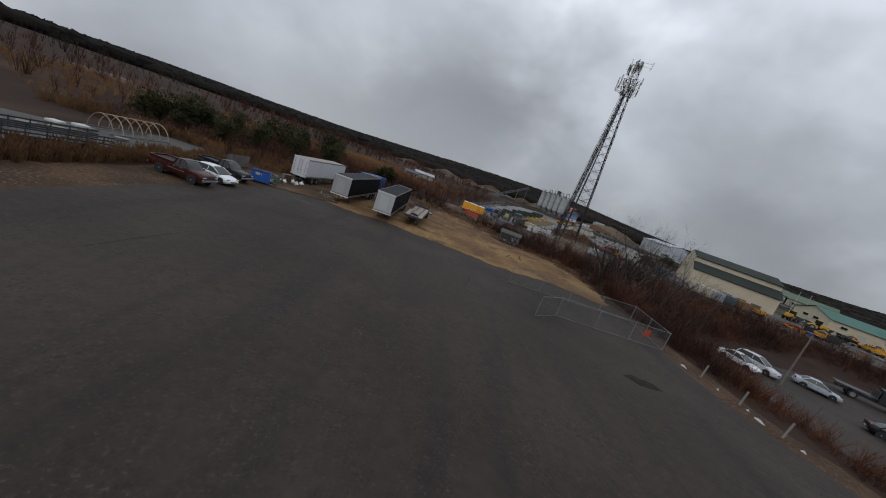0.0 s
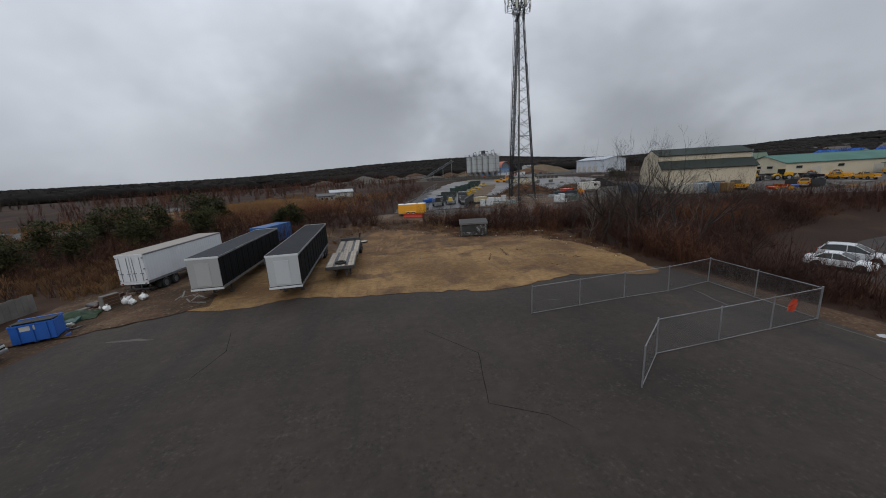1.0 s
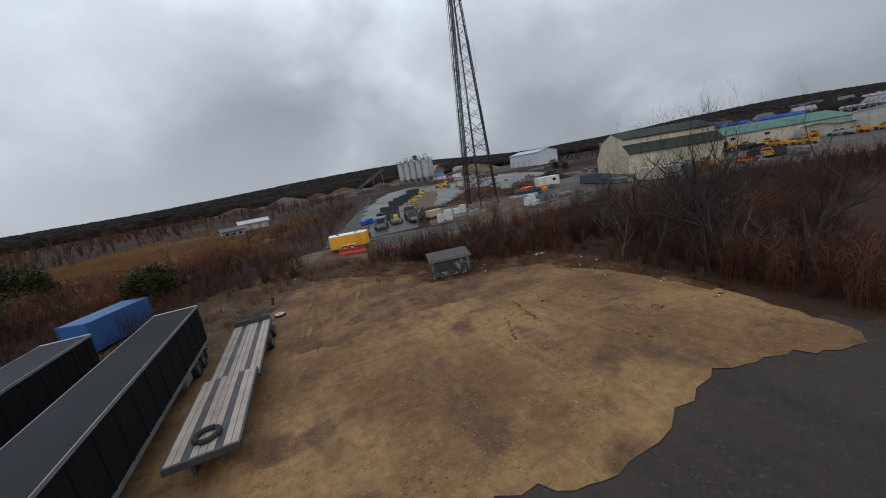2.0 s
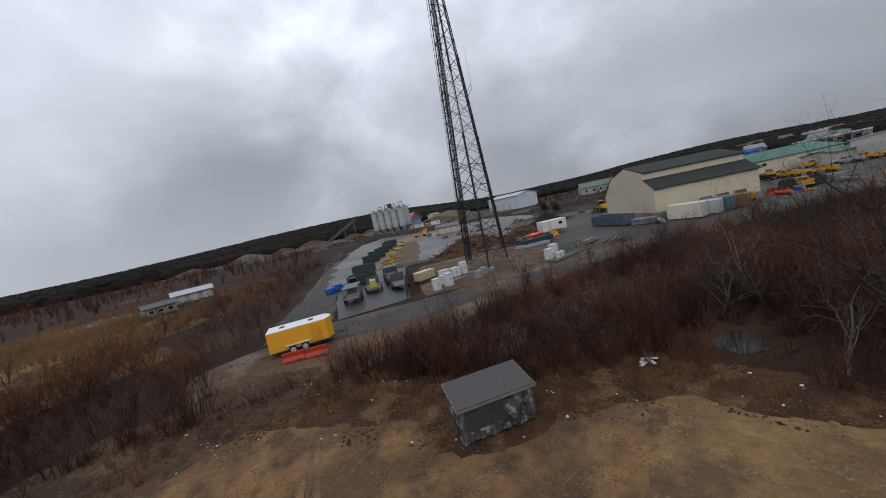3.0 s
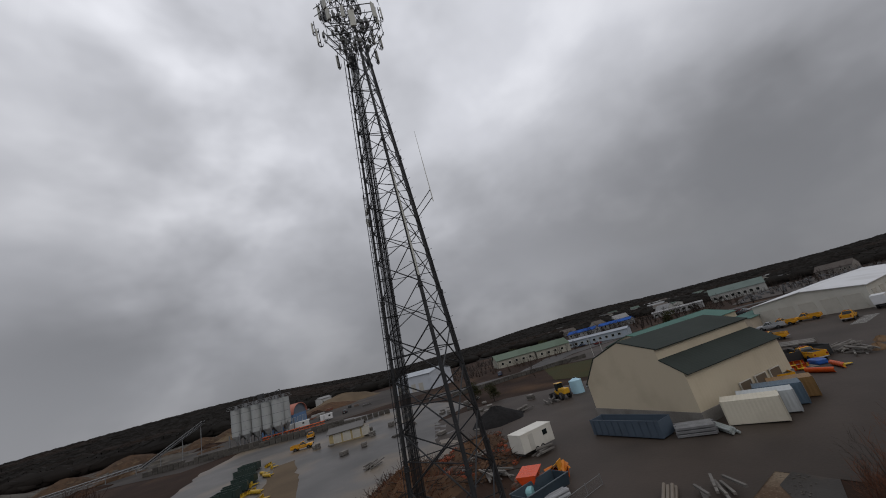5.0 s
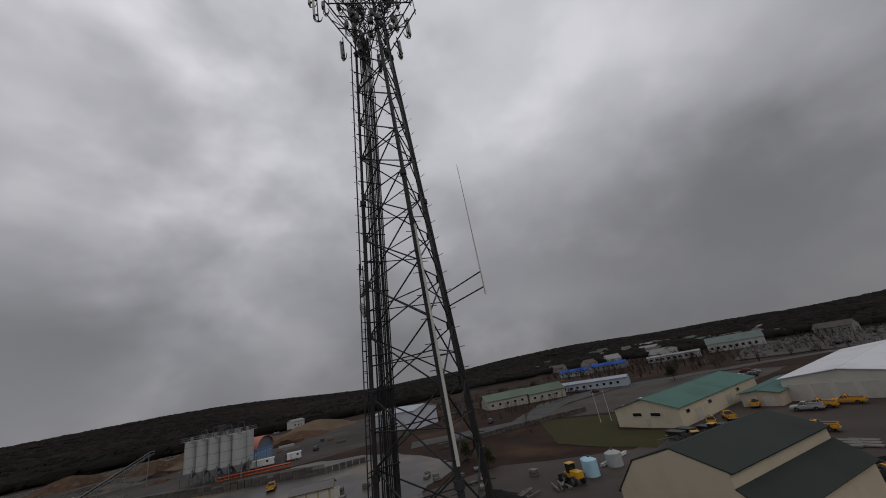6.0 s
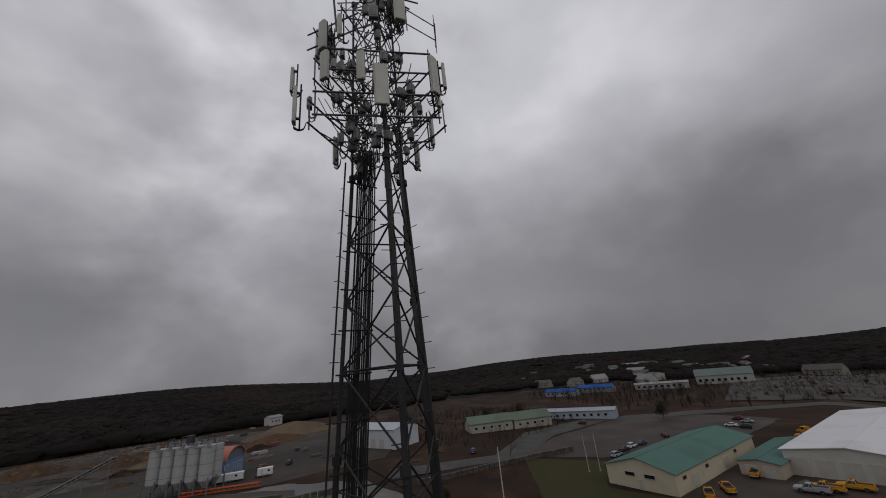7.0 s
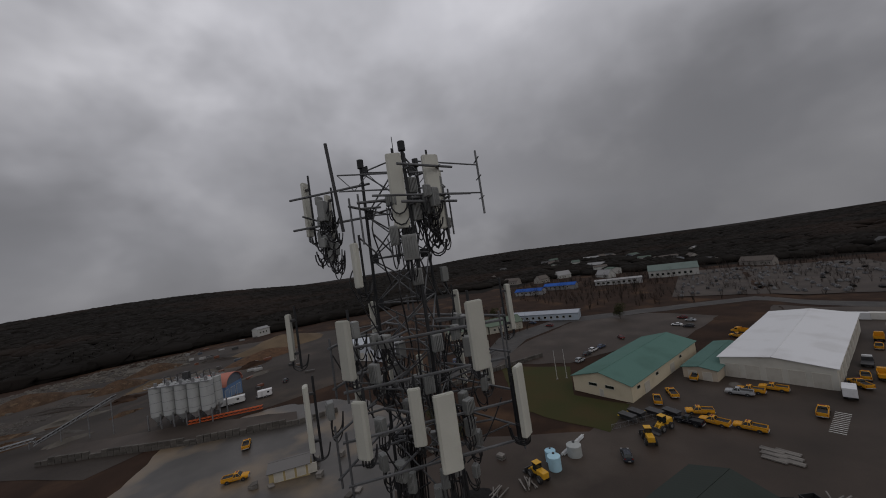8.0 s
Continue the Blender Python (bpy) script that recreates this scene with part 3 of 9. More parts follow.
patch("office_lot", [(150, 160), (160, 131), (184, 113), (190, 97), (240, 82), (251, 112), (231, 148), (190, 158)], "yard_gravel", 0.07, "wet grey brown car park behind the office", "parking lot", step=5, rough=1.5)
patch("lawn", [(132, 121), (129.5, 105.5), (113.5, 107.5), (118, 132), (150, 154), (156, 129)], "grass", 0.08, "wet dull green lawn beside the office", "lawn", step=4, rough=0.8)
patch("tower_compound", [(22, 86.2), (30, 84.6), (39, 84.4), (50, 86), (50, 100), (44, 106), (32, 109), (27.6, 103.5)], "compound_mud", 0.045,
      "muddy brown compound round the tower legs", "compound", rough=0.4)
patch("town_road", [(250, 10), (262, 10), (290, 64), (262, 120), (236, 160), (190, 175), (150, 166), (120, 190), (112, 182), (150, 156), (190, 160), (228, 150), (250, 116), (277, 66)],
      "asphalt_road", 0.10, "grey town road behind the works", "road", step=6)
patch("puddle", [(27.6, 58.6), (29.0, 58.0), (30.6, 58.8), (31.0, 60.2), (29.8, 61.2), (28.2, 60.6)], "water", 0.03, "dark standing water in the brush", "puddle", step=0.8, rough=0.5)
patch("lane_sand", [(29.5, 114.5), (33.2, 114.6), (40.5, 130), (48.5, 148), (56, 168), (52, 169), (44.5, 154), (37.2, 140), (31.5, 126)], "sand", 0.085, "tan sandy strip beside the row of plows", "lane", step=2.5, rough=0.9)
patch("marsh_track", [(-130, 120), (-60, 98), (-20, 140), (-14, 150), (-40, 142), (-66, 112), (-128, 136)], "asphalt_road", 0.05, "pale wet track through the marsh", "road", step=6)


# ---- the lattice tower ----
TC = Vector((34.9, 91.93))
LEG_ANGLES = (118, 238, 358)
Z0, ZN, ZT = 1.7, 40.1, 49.1


def tower_radius(z):
    return 3.55 + (1.12 - 3.55) * min(1.0, (z - Z0) / (ZN - Z0)) if z < ZN else 1.12 - 0.16 * (z - ZN) / (ZT - ZN)


def leg_at(i, z, extra=0.0):
    a = radians(LEG_ANGLES[i % 3])
    r = tower_radius(z) + extra
    return Vector((r * math.cos(a), r * math.sin(a), z - Z0))


def build_tower():
    t = thing("cell_tower", (TC.x, TC.y, Z0), 0, "tall three-legged galvanised steel lattice tower with panel antennas at the top", "tower")
    for i in range(3):
        bm = bmesh.new()
        levels = [Z0 - 0.4, 10, 20, 31, ZN, ZT]
        for a, b, r in zip(levels, levels[1:], (0.13, 0.11, 0.088, 0.068, 0.045)):
            rod(bm, leg_at(i, a), leg_at(i, b), r, 10)
            rod(bm, leg_at(i, b - 0.12), leg_at(i, b + 0.12), r + 0.05, 10)
        leg = part("leg", bm, "tower_steel", t, smooth=False)
        bm = bmesh.new()
        z = Z0 + 3
        k = 0
        while z < ZN - 1:
            side = Vector((-math.sin(radians(LEG_ANGLES[i])), math.cos(radians(LEG_ANGLES[i])), 0)) * (1 if k % 2 else -1)
            p = leg_at(i, z, 0.1)
            rod(bm, p, p + side * 0.32, 0.014, 4)
            z += 0.42
            k += 1
        tagged(part("step_peg_row", bm, "tower_steel", leg), kind="stuff")
        bm = bmesh.new()
        p = leg_at(i, Z0)
        bmesh.ops.create_cone(bm, cap_ends=True, segments=20, radius1=0.75, radius2=0.72, depth=0.7, matrix=Matrix.Translation((p.x, p.y, 0.0)))
        part("footing", bm, "concrete", t, "round concrete footing")
    # bracing: bays grow shorter towards the top
    zs = [Z0 + 0.1]
    while zs[-1] < ZN - 0.8:
        zs.append(zs[-1] + max(2.1, 1.02 * tower_radius(zs[-1])))
    zs[-1] = ZN
    while zs[-1] < ZT - 1:
        zs.append(zs[-1] + 1.25)
    for a, b in zip(zs, zs[1:]):
        rr = 0.046 if a < 16 else 0.032 if a < ZN else 0.022
        for i in range(3):
            p0, p1, q0, q1 = leg_at(i, a), leg_at(i + 1, a), leg_at(i, b), leg_at(i + 1, b)
            for p, q in ((p0, q1), (p1, q0)):
                bm = bmesh.new()
                rod(bm, p, q, rr, 5)
                # below the head the steel darkened as a silhouette, above it the paler copy
                part("brace", bm, "tower_steel" if a < ZN - 0.1 else "galvanised", t)
            bm = bmesh.new()
            mid_a, mid_b = (p0 + q1) / 2, (p1 + q0) / 2
            if a < 30:
                rod(bm, leg_at(i, (a + b) / 2), leg_at(i + 1, (a + b) / 2), rr * 0.75, 5)
            elif a > ZN - 0.1 or zs.index(a) % 2:
                rod(bm, q0, q1, rr, 5)
            else:
                rod(bm, q0, q0 + (q1 - q0) * 0.12, rr, 5)
            part("girt", bm, "tower_steel" if a < ZN - 0.1 else "galvanised", t)
            bm = block((0, 0, 0), (0.26, 0.03, 0.26))
            ob = part("gusset", bm, "tower_steel", t)
            d = (q1 - q0).normalized()
            ob.matrix_basis = Matrix.Translation(q0 + d * 0.15) @ pose(0, 0, 0, 0, 0, math.degrees(math.atan2(d.y, d.x)))
    # coaxial runs and ladder on the first leg, a second bundle on the third
    for i, j, lo, cols in ((0, 2, Z0 + 1, 14), (2, 1, Z0 + 2, 9), (1, 2, Z0 + 2, 3)):
        for k in range(cols):
            pts = []
            z = lo
            while z < (ZN + 1.5 if k % 2 else ZN + 4.5 - 0.3 * k):
                along = (leg_at(j, z) - leg_at(i, z)).normalized()
                pts.append(leg_at(i, z, -0.06) + along * (0.18 + 0.046 * k + 0.025 * (k % 3)) + Vector((rnd.uniform(-.015, .015), rnd.uniform(-.015, .015), 0)))
                z += 4.3
            part("coaxial_cable", tube(pts, 0.025 if k % 2 else 0.034, 5), "cable", t, "black coaxial cable run")
    ladder = None
    side = Vector((-math.sin(radians(LEG_ANGLES[0])), math.cos(radians(LEG_ANGLES[0])), 0))
    out = Vector((math.cos(radians(LEG_ANGLES[0])), math.sin(radians(LEG_ANGLES[0])), 0))
    for s in (0.08, 0.40):
        bm = bmesh.new()
        rod(bm, leg_at(0, Z0 + 2, 0.12) + side * s, leg_at(0, 28, 0.12) + side * s, 0.026, 5)
        r = part("ladder_rail", bm, "tower_steel", t)
        ladder = ladder or r
    bm = bmesh.new()
    rod(bm, side * 0.08, side * 0.40, 0.016, 4)
    rung = mesh_of("ladder_rung", bm, "tower_steel")
    z = Z0 + 2.2
    while z < 28:
        part("ladder_rung", rung, None, ladder).location = leg_at(0, z, 0.12)
        z += 0.38
    z = Z0 + 4
    while z < 28:
        bm = bmesh.new()
        rod(bm, leg_at(0, z), leg_at(0, z, 0.12) + side * 0.42, 0.022, 5)
        part("ladder_bracket", bm, "tower_steel", t)
        z += 2.4

    def panel(x, y, z_lo, z_hi, width, depth=0.13, face=None):
        """A panel antenna that faces outwards from the tower, on its own pipe."""
        c = Vector((x - TC.x, y - TC.y, 0))
        a = math.degrees(math.atan2(c.y, c.x)) if face is None else face
        h = z_hi - z_lo
        w2, d2 = width / 2, depth / 2
        ring = [(-d2, -w2), (d2 * 0.5, -w2), (d2, -w2 + 0.06), (d2, w2 - 0.06), (d2 * 0.5, w2), (-d2, w2)]
        bm = prism(ring, -h / 2, h / 2, "z")
        bmesh.ops.bevel(bm, geom=[e for e in bm.edges if abs(e.verts[0].co.z - e.verts[1].co.z) < 1e-4], offset=0.02, segments=2, affect="EDGES")
        ob = part("panel_antenna", bm, "radome", t, "pale grey weathered panel antenna")
        ob.matrix_basis = pose(c.x, c.y, (z_lo + z_hi) / 2 - Z0, 0, 0, a)
        bm = bmesh.new()
        rod(bm, (-d2 - 0.13, 0, -h / 2 - 0.25), (-d2 - 0.13, 0, h / 2 + 0.2), 0.03, 8)
        part("mount_pipe", bm, "tower_steel", ob)
        for zz in (-h * 0.36, h * 0.36):
            part("mount_bracket", block((-d2 - 0.07, 0, zz), (0.13, 0.09, 0.06)), "dark_steel", ob)
        for k in range(3):
            yy = (k - 1) * width / 4
            sag = rnd.uniform(0.15, 0.32)
            pts = [Vector((0, yy, -h / 2)), Vector((0, yy, -h / 2 - 0.14)), Vector((-0.05, yy * 0.9, -h / 2 - sag * 0.8)), Vector((-0.18, yy * 0.5, -h / 2 - sag)), Vector((-0.34, yy * 0.3, -h / 2 - sag * 0.7)), Vector((-0.42, 0, -h / 2 + 0.1))]
            part("jumper_cable", tube(rounded(pts), 0.017, 5), "cable", ob)
        return ob

    def radio(x, y, z, s=(0.16, 0.26, 0.42)):
        c = Vector((x - TC.x, y - TC.y, z - Z0))
        bm = block((0, 0, 0), s, 0.02)
        for k in range(5):
            box(bm, (s[0] / 2 + 0.015, (k - 2) * s[1] / 6, 0), (0.03, 0.02, s[2] * 0.8))
        ob = part("radio_unit", bm, "radio_grey", t, "grey finned radio unit")
        ob.matrix_basis = pose(c.x, c.y, c.z, 0, 0, math.degrees(math.atan2(c.y, c.x)))
        for k in range(3):
            yy = (k - 1) * 0.09
            sag = rnd.uniform(0.25, 0.6)
            pts = [Vector((0, yy, -s[2] / 2)), Vector((0.03, yy, -s[2] / 2 - sag * 0.7)), Vector((-0.08, yy * 0.7, -s[2] / 2 - sag)), Vector((-0.22, yy * 0.3, -s[2] / 2 - sag * 0.6)), Vector((-0.28, 0, -s[2] / 2 + 0.1))]
            part("jumper_cable", tube(rounded(pts), 0.017, 5), "cable", ob)

    def bar(name, p, q, r=0.03, mat="galvanised", n=6):
        bm = bmesh.new()
        o = Vector((TC.x, TC.y, Z0))
        rod(bm, Vector(p) - o, Vector(q) - o, r, n)
        return part(name, bm, mat, t)

    def sector_frame(z, reach, half, turn, drop=1.0, double=True):
        """A boom across each of three sides on stand-off arms: a triangular antenna platform."""
        for k in range(3):
            a = radians(turn + 120 * k)
            n2, s2 = Vector((math.cos(a), math.sin(a))), Vector((-math.sin(a), math.cos(a)))
            for zz in ((z, z - drop) if double else (z,)):
                p, q = TC + n2 * reach - s2 * half, TC + n2 * reach + s2 * half
                bar("boom", (p.x, p.y, zz), (q.x, q.y, zz), 0.036)
                for u in (-0.5, 0.5):
                    m = TC + n2 * reach + s2 * half * u
                    w = TC + n2 * tower_radius(zz) * 0.45 + s2 * u * 0.5
                    bar("standoff_arm", (w.x, w.y, zz), (m.x, m.y, zz), 0.032)
            for u in (-0.96, 0.96):
                m = TC + n2 * reach + s2 * half * u
                bar("mast_pipe", (m.x, m.y, z - drop - 0.25), (m.x, m.y, z + 0.22), 0.026)
            for u in (-1, 1):
                m = TC + n2 * reach + s2 * half * u * 0.75
                w = TC + n2 * 0.6 + s2 * u * 0.4
                bar("knee_brace", (w.x, w.y, z - drop - 0.55), (m.x, m.y, z - drop), 0.024)

    sector_frame(42.35, 1.5, 2.15, 229, 0.95)
    sector_frame(44.35, 1.45, 2.0, 229, 0.95)
    sector_frame(47.75, 0.9, 1.15, 229, 0.8, False)
    # low tier
    panel(32.36, 93.55, 41.88, 43.47, 0.30)
    panel(32.21, 91.40, 42.21, 43.39, 0.32)
    panel(33.05, 90.60, 42.21, 43.42, 0.27)
    panel(33.66, 90.32, 41.40, 43.10, 0.48)
    panel(34.94, 89.05, 41.80, 43.40, 0.35)
    panel(35.34, 89.30, 41.65, 42.99, 0.23)
    for k, (x, y, zz) in enumerate(((37.12, 91.12, 42.17), (37.56, 92.45, 41.95), (36.23, 94.52, 42.02), (34.90, 94.82, 42.10), (36.97, 93.85, 41.65))):
        panel(x, y, zz - 0.2, zz + 1.2, 0.22)
    # middle tier
    panel(32.28, 91.68, 43.78, 45.05, 0.34)
    panel(33.45, 89.05, 43.80, 45.15, 0.36)
    panel(32.6, 94.35, 43.98, 45.2, 0.2)
    panel(36.72, 89.9, 43.82, 45.1, 0.24)
    panel(37.4, 92.2, 43.76, 45.0, 0.23)
    panel(35.79, 94.59, 43.76, 45.0, 0.23)
    for x, y, zz in ((32.75, 93.19, 42.76), (33.12, 91.86, 42.39), (34.16, 90.67, 44.10), (34.01, 90.97, 43.13), (34.60, 90.38, 41.95), (35.71, 90.52, 42.62), (36.08, 91.12, 44.17), (36.23, 92.15, 42.47),
                     (33.86, 93.34, 43.87), (35.42, 93.41, 42.91), (33.35, 92.60, 44.61), (35.27, 90.67, 41.28), (33.57, 92.45, 41.21), (34.31, 91.12, 45.72), (35.64, 91.26, 45.65), (33.94, 92.89, 45.87)):
        radio(x, y, zz)
    # clutter of small radios, pipes and cable loops within the platforms
    cr = random.Random(19)
    for k in range(26):
        a, r = cr.uniform(0, 6.283), cr.uniform(0.7, 2.0)
        zz = cr.choice((40.54, 40.91, 41.21, 41.95, 42.47, 42.91, 43.65, 44.24))
        if zz < 41.36:
            r = cr.uniform(0.8, 1.5)
        radio(TC.x + r * math.cos(a), TC.y + r * math.sin(a), zz, (cr.uniform(.12, .2), cr.uniform(.18, .32), cr.uniform(.26, .56)))
    for k in range(26):
        a, r = cr.uniform(0, 6.283), cr.uniform(0.6, 1.7)
        zz = cr.uniform(40.69, 44.8)
        p = Vector((TC.x + r * math.cos(a), TC.y + r * math.sin(a), zz))
        b = cr.uniform(0, 6.283)
        L = cr.uniform(0.4, 1.0)
        d = Vector((math.cos(b), math.sin(b), 0)) if k % 3 else Vector((0, 0, 1))
        bar("support_pipe", p, p + d * L, cr.uniform(0.022, 0.045))
    for k in range(40):
        a = cr.uniform(0, 6.283)
        r0, r1 = cr.uniform(0.5, 1.0), cr.uniform(1.2, 2.1)
        z0, z1 = cr.uniform(40.40, 44.32), cr.uniform(41.43, 45.06)
        p = Vector((r0 * math.cos(a), r0 * math.sin(a), z0 - Z0))
        q = Vector((r1 * math.cos(a + cr.uniform(-.5, .5)), r1 * math.sin(a), z1 - Z0))
        m = (p + q) / 2 - Vector((0, 0, cr.uniform(0.3, 0.9)))
        pts = [p * (1 - u) ** 2 + m * 2 * u * (1 - u) + q * u * u for u in (0, .2, .4, .6, .8, 1)]
        part("feeder_cable", tube(pts, 0.018, 5), "cable", t)
    for k in range(9):
        a = cr.uniform(0, 6.283)
        r = cr.uniform(0.9, 1.3)
        x, y = r * math.cos(a), r * math.sin(a)
        z0 = cr.uniform(45.06, 48.02)
        pts = [Vector((x, y, z0 - Z0)), Vector((x * 1.25, y * 1.25, z0 - Z0 - 0.5)), Vector((x * 1.1, y * 1.1, z0 - Z0 - 1.1)), Vector((x * 0.8, y * 0.8, z0 - Z0 - 2.0))]
        part("feeder_cable", tube(rounded(pts), 0.02, 5), "cable", t)
    # top tier
    panel(34.2, 91.28, 46.98, 48.92, 0.40)
    panel(35.0, 90.72, 46.86, 48.85, 0.44, face=236)
    panel(35.5, 90.85, 47.28, 48.54, 0.21)
    panel(34.01, 94.96, 47.35, 49.05, 0.23)
    panel(34.31, 94.30, 47.20, 48.54, 0.20)
    panel(33.27, 92.15, 45.65, 46.76, 0.23)
    radio(33.86, 93.93, 47.94, (0.2, 0.38, 0.6))
    radio(34.0, 90.95, 46.46, (0.2, 0.36, 0.62))
    radio(34.60, 91.12, 48.09)
    radio(35.05, 91.12, 47.57)
    for zz in (48.5, 47.57):
        bar("boom", (33.57, 95.11, zz), (34.53, 92.60, zz), 0.035)
        bar("boom", (33.86, 90.89, zz), (35.49, 90.38, zz), 0.035)
        bar("standoff_arm", (34.53, 91.71, zz), (34.31, 90.82, zz), 0.035)
        bar("standoff_arm", (35.20, 91.41, zz), (35.05, 90.45, zz), 0.035)
        bar("boom", (35.27, 91.34, zz + 0.4), (37.71, 90.82, zz + 0.5), 0.025)
    # dark radios, clamps and cable loops packed behind the top panels
    for k in range(22):
        bx, by = cr.choice(((34.09, 91.19), (34.75, 90.75), (35.05, 90.89), (34.01, 94.37), (33.86, 93.78), (34.53, 91.41)))
        radio(bx + cr.uniform(-.3, .3), by + cr.uniform(-.3, .3), cr.uniform(46.61, 48.39), (cr.uniform(.1, .2), cr.uniform(.15, .3), cr.uniform(.22, .5)))
    for k in range(44):
        bx, by = cr.choice(((34.09, 91.19), (34.75, 90.67), (35.05, 90.89), (34.01, 94.52), (34.16, 94.08), (33.86, 93.63)))
        bx, by = bx - TC.x, by - TC.y
        a, rr = cr.uniform(0, 6.283), cr.uniform(0.15, 0.3)
        z0 = cr.uniform(46.46, 47.94) - Z0
        pts = [Vector((bx + rr * math.cos(a) * math.cos(u), by + rr * math.sin(a) * math.cos(u), z0 + rr * 1.3 * math.sin(u))) for u in [math.pi + 0.55 * j for j in range(7)]]
        part("feeder_cable", tube(pts, 0.022, 5), "cable", t)
    for zz in (47.80,):
        bar("boom", (33.27, 94.08, zz), (34.83, 95.11, zz), 0.03)
        bar("boom", (33.42, 91.41, zz), (35.64, 90.01, zz - 0.1), 0.03)
    bar("whip_antenna", (38.01, 90.97, 49.57), (37.49, 90.67, 47.35), 0.04)
    for zz in (49.13, 48.54, 47.87):
        bar("whip_crossbar", (37.34, 90.52, zz), (38.23, 91.19, zz + 0.1), 0.02)
    bar("whip_antenna", (33.5, 93.0, 49.6), (33.8, 93.1, 47.20), 0.045, "dark_steel")
        # truss arm that carries the tall dipole
    for zz in (48.75, 48.3):
        bar("dipole_arm", (33.75, 93.0, zz), (35.6, 90.75, zz - 0.25), 0.022)
    for k in range(7):
        u, v = k / 7, (k + 1) / 7
        lo, hi = (48.3, 48.75) if k % 2 else (48.75, 48.3)
        bar("dipole_lacing", (33.75 + 1.85 * u, 93.0 - 2.25 * u, lo - 0.25 * u), (33.75 + 1.85 * v, 93.0 - 2.25 * v, hi - 0.25 * v), 0.012)
    bar("lightning_rod", (34.90, 91.86, 48.83), (34.90, 91.86, 49.7), 0.012)
    # half-way fittings: two small dishes and a whip on an arm
    for dz in (0.0, 0.85):
        p = leg_at(0, 26.2 + dz) + Vector((0.22, 0.5, 0))
        bm = bmesh.new()
        bmesh.ops.create_cone(bm, cap_ends=True, segments=20, radius1=0.31, radius2=0.31, depth=0.1, matrix=pose(0.08, 0, 0, 0, 90, 0))
        bmesh.ops.create_cone(bm, cap_ends=True, segments=20, radius1=0.12, radius2=0.29, depth=0.16, matrix=pose(-0.05, 0, 0, 0, 90, 0))
        ob = part("dish_antenna", bm, "radome", t, "small round drum dish")
        ob.matrix_basis = pose(p.x, p.y, p.z, 0, -12 if dz else 14, 158)
        bm = bmesh.new()
        rod(bm, leg_at(0, 26.2 + dz), p, 0.04, 6)
        part("dish_arm", bm, "tower_steel", t)
    bm = bmesh.new()
    rod(bm, leg_at(0, 27.5, 0.08) + side * 0.38, leg_at(0, ZN + 0.5, 0.08) + side * 0.38, 0.034, 6)
    rail = part("climbing_rail", bm, "tower_steel", t)
    z = 27.8
    while z < ZN:
        p = leg_at(0, z, 0.08) + side * 0.38
        bm = bmesh.new()
        rod(bm, p - out * 0.02, p + out * 0.16, 0.014, 4)
        part("rail_peg", bm, "tower_steel", rail)
        z += 0.84
    z = Z0 + 3
    while z < ZN:
        for i, j, wide in ((0, 2, 0.86), (2, 1, 0.62)):
            along = (leg_at(j, z) - leg_at(i, z)).normalized()
            bm = bmesh.new()
            rod(bm, leg_at(i, z) + (side * 0.38 if i == 0 else Vector()), leg_at(i, z, -0.06) + along * wide, 0.028, 5)
            part("cable_clamp", bm, "tower_steel", t)
        z += 1.3
    bm = bmesh.new()
    rod(bm, leg_at(1, 20.5, 0.28), leg_at(1, 28.4, 0.34), 0.055, 8, 0.04)
    mast = part("omni_antenna", bm, "radome", t, "pale fibreglass omni antenna beside the leg")
    for zz in (20.9, 23.4):
        bm = bmesh.new()
        rod(bm, leg_at(1, zz), leg_at(1, zz, 0.32), 0.03, 6)
        part("clamp", bm, "tower_steel", mast)
    e0, e1 = leg_at(2, 25.8), Vector((0.9, -2.9, 25.8 - Z0))
    for dz in (0, 0.6):
        bm = bmesh.new()
        rod(bm, e0 + Vector((0, 0, dz)), e1 + Vector((0, 0, dz)), 0.03, 6)
        part("side_arm", bm, "tower_steel", t)
    bm = bmesh.new()
    rod(bm, e1 - Vector((0, 0, 0.3)), e1 + Vector((0, 0, 5.4)), 0.032, 6, 0.012)
    part("whip_antenna", bm, "radome", t, "thin pale fibreglass whip")


build_tower()


# ---- buildings ----
def opening(parent, name, c, s, turn, mat, colour=None, frame_mat="sheet"):
    """A window or door set in a frame on a wall: c on the wall's face, s width and height."""
    w, h = s
    fr = bmesh.new()
    for dx, dz, sx, sz in ((0, h / 2, w + 0.16, 0.1), (0, -h / 2, w + 0.16, 0.1), (w / 2, 0, 0.1, h), (-w / 2, 0, 0.1, h)):
        box(fr, (dx, 0, dz), (sx, 0.14, sz))
    ob = part(name, fr, frame_mat, parent, colour=(0.5, 0.48, 0.42))
    ob.matrix_basis = pose(*c, 0, 0, turn)
    pane = part("pane" if "window" in name else "leaf", block((0, 0.0, 0), (w, 0.06, h)), mat, ob, colour=colour)
    return ob


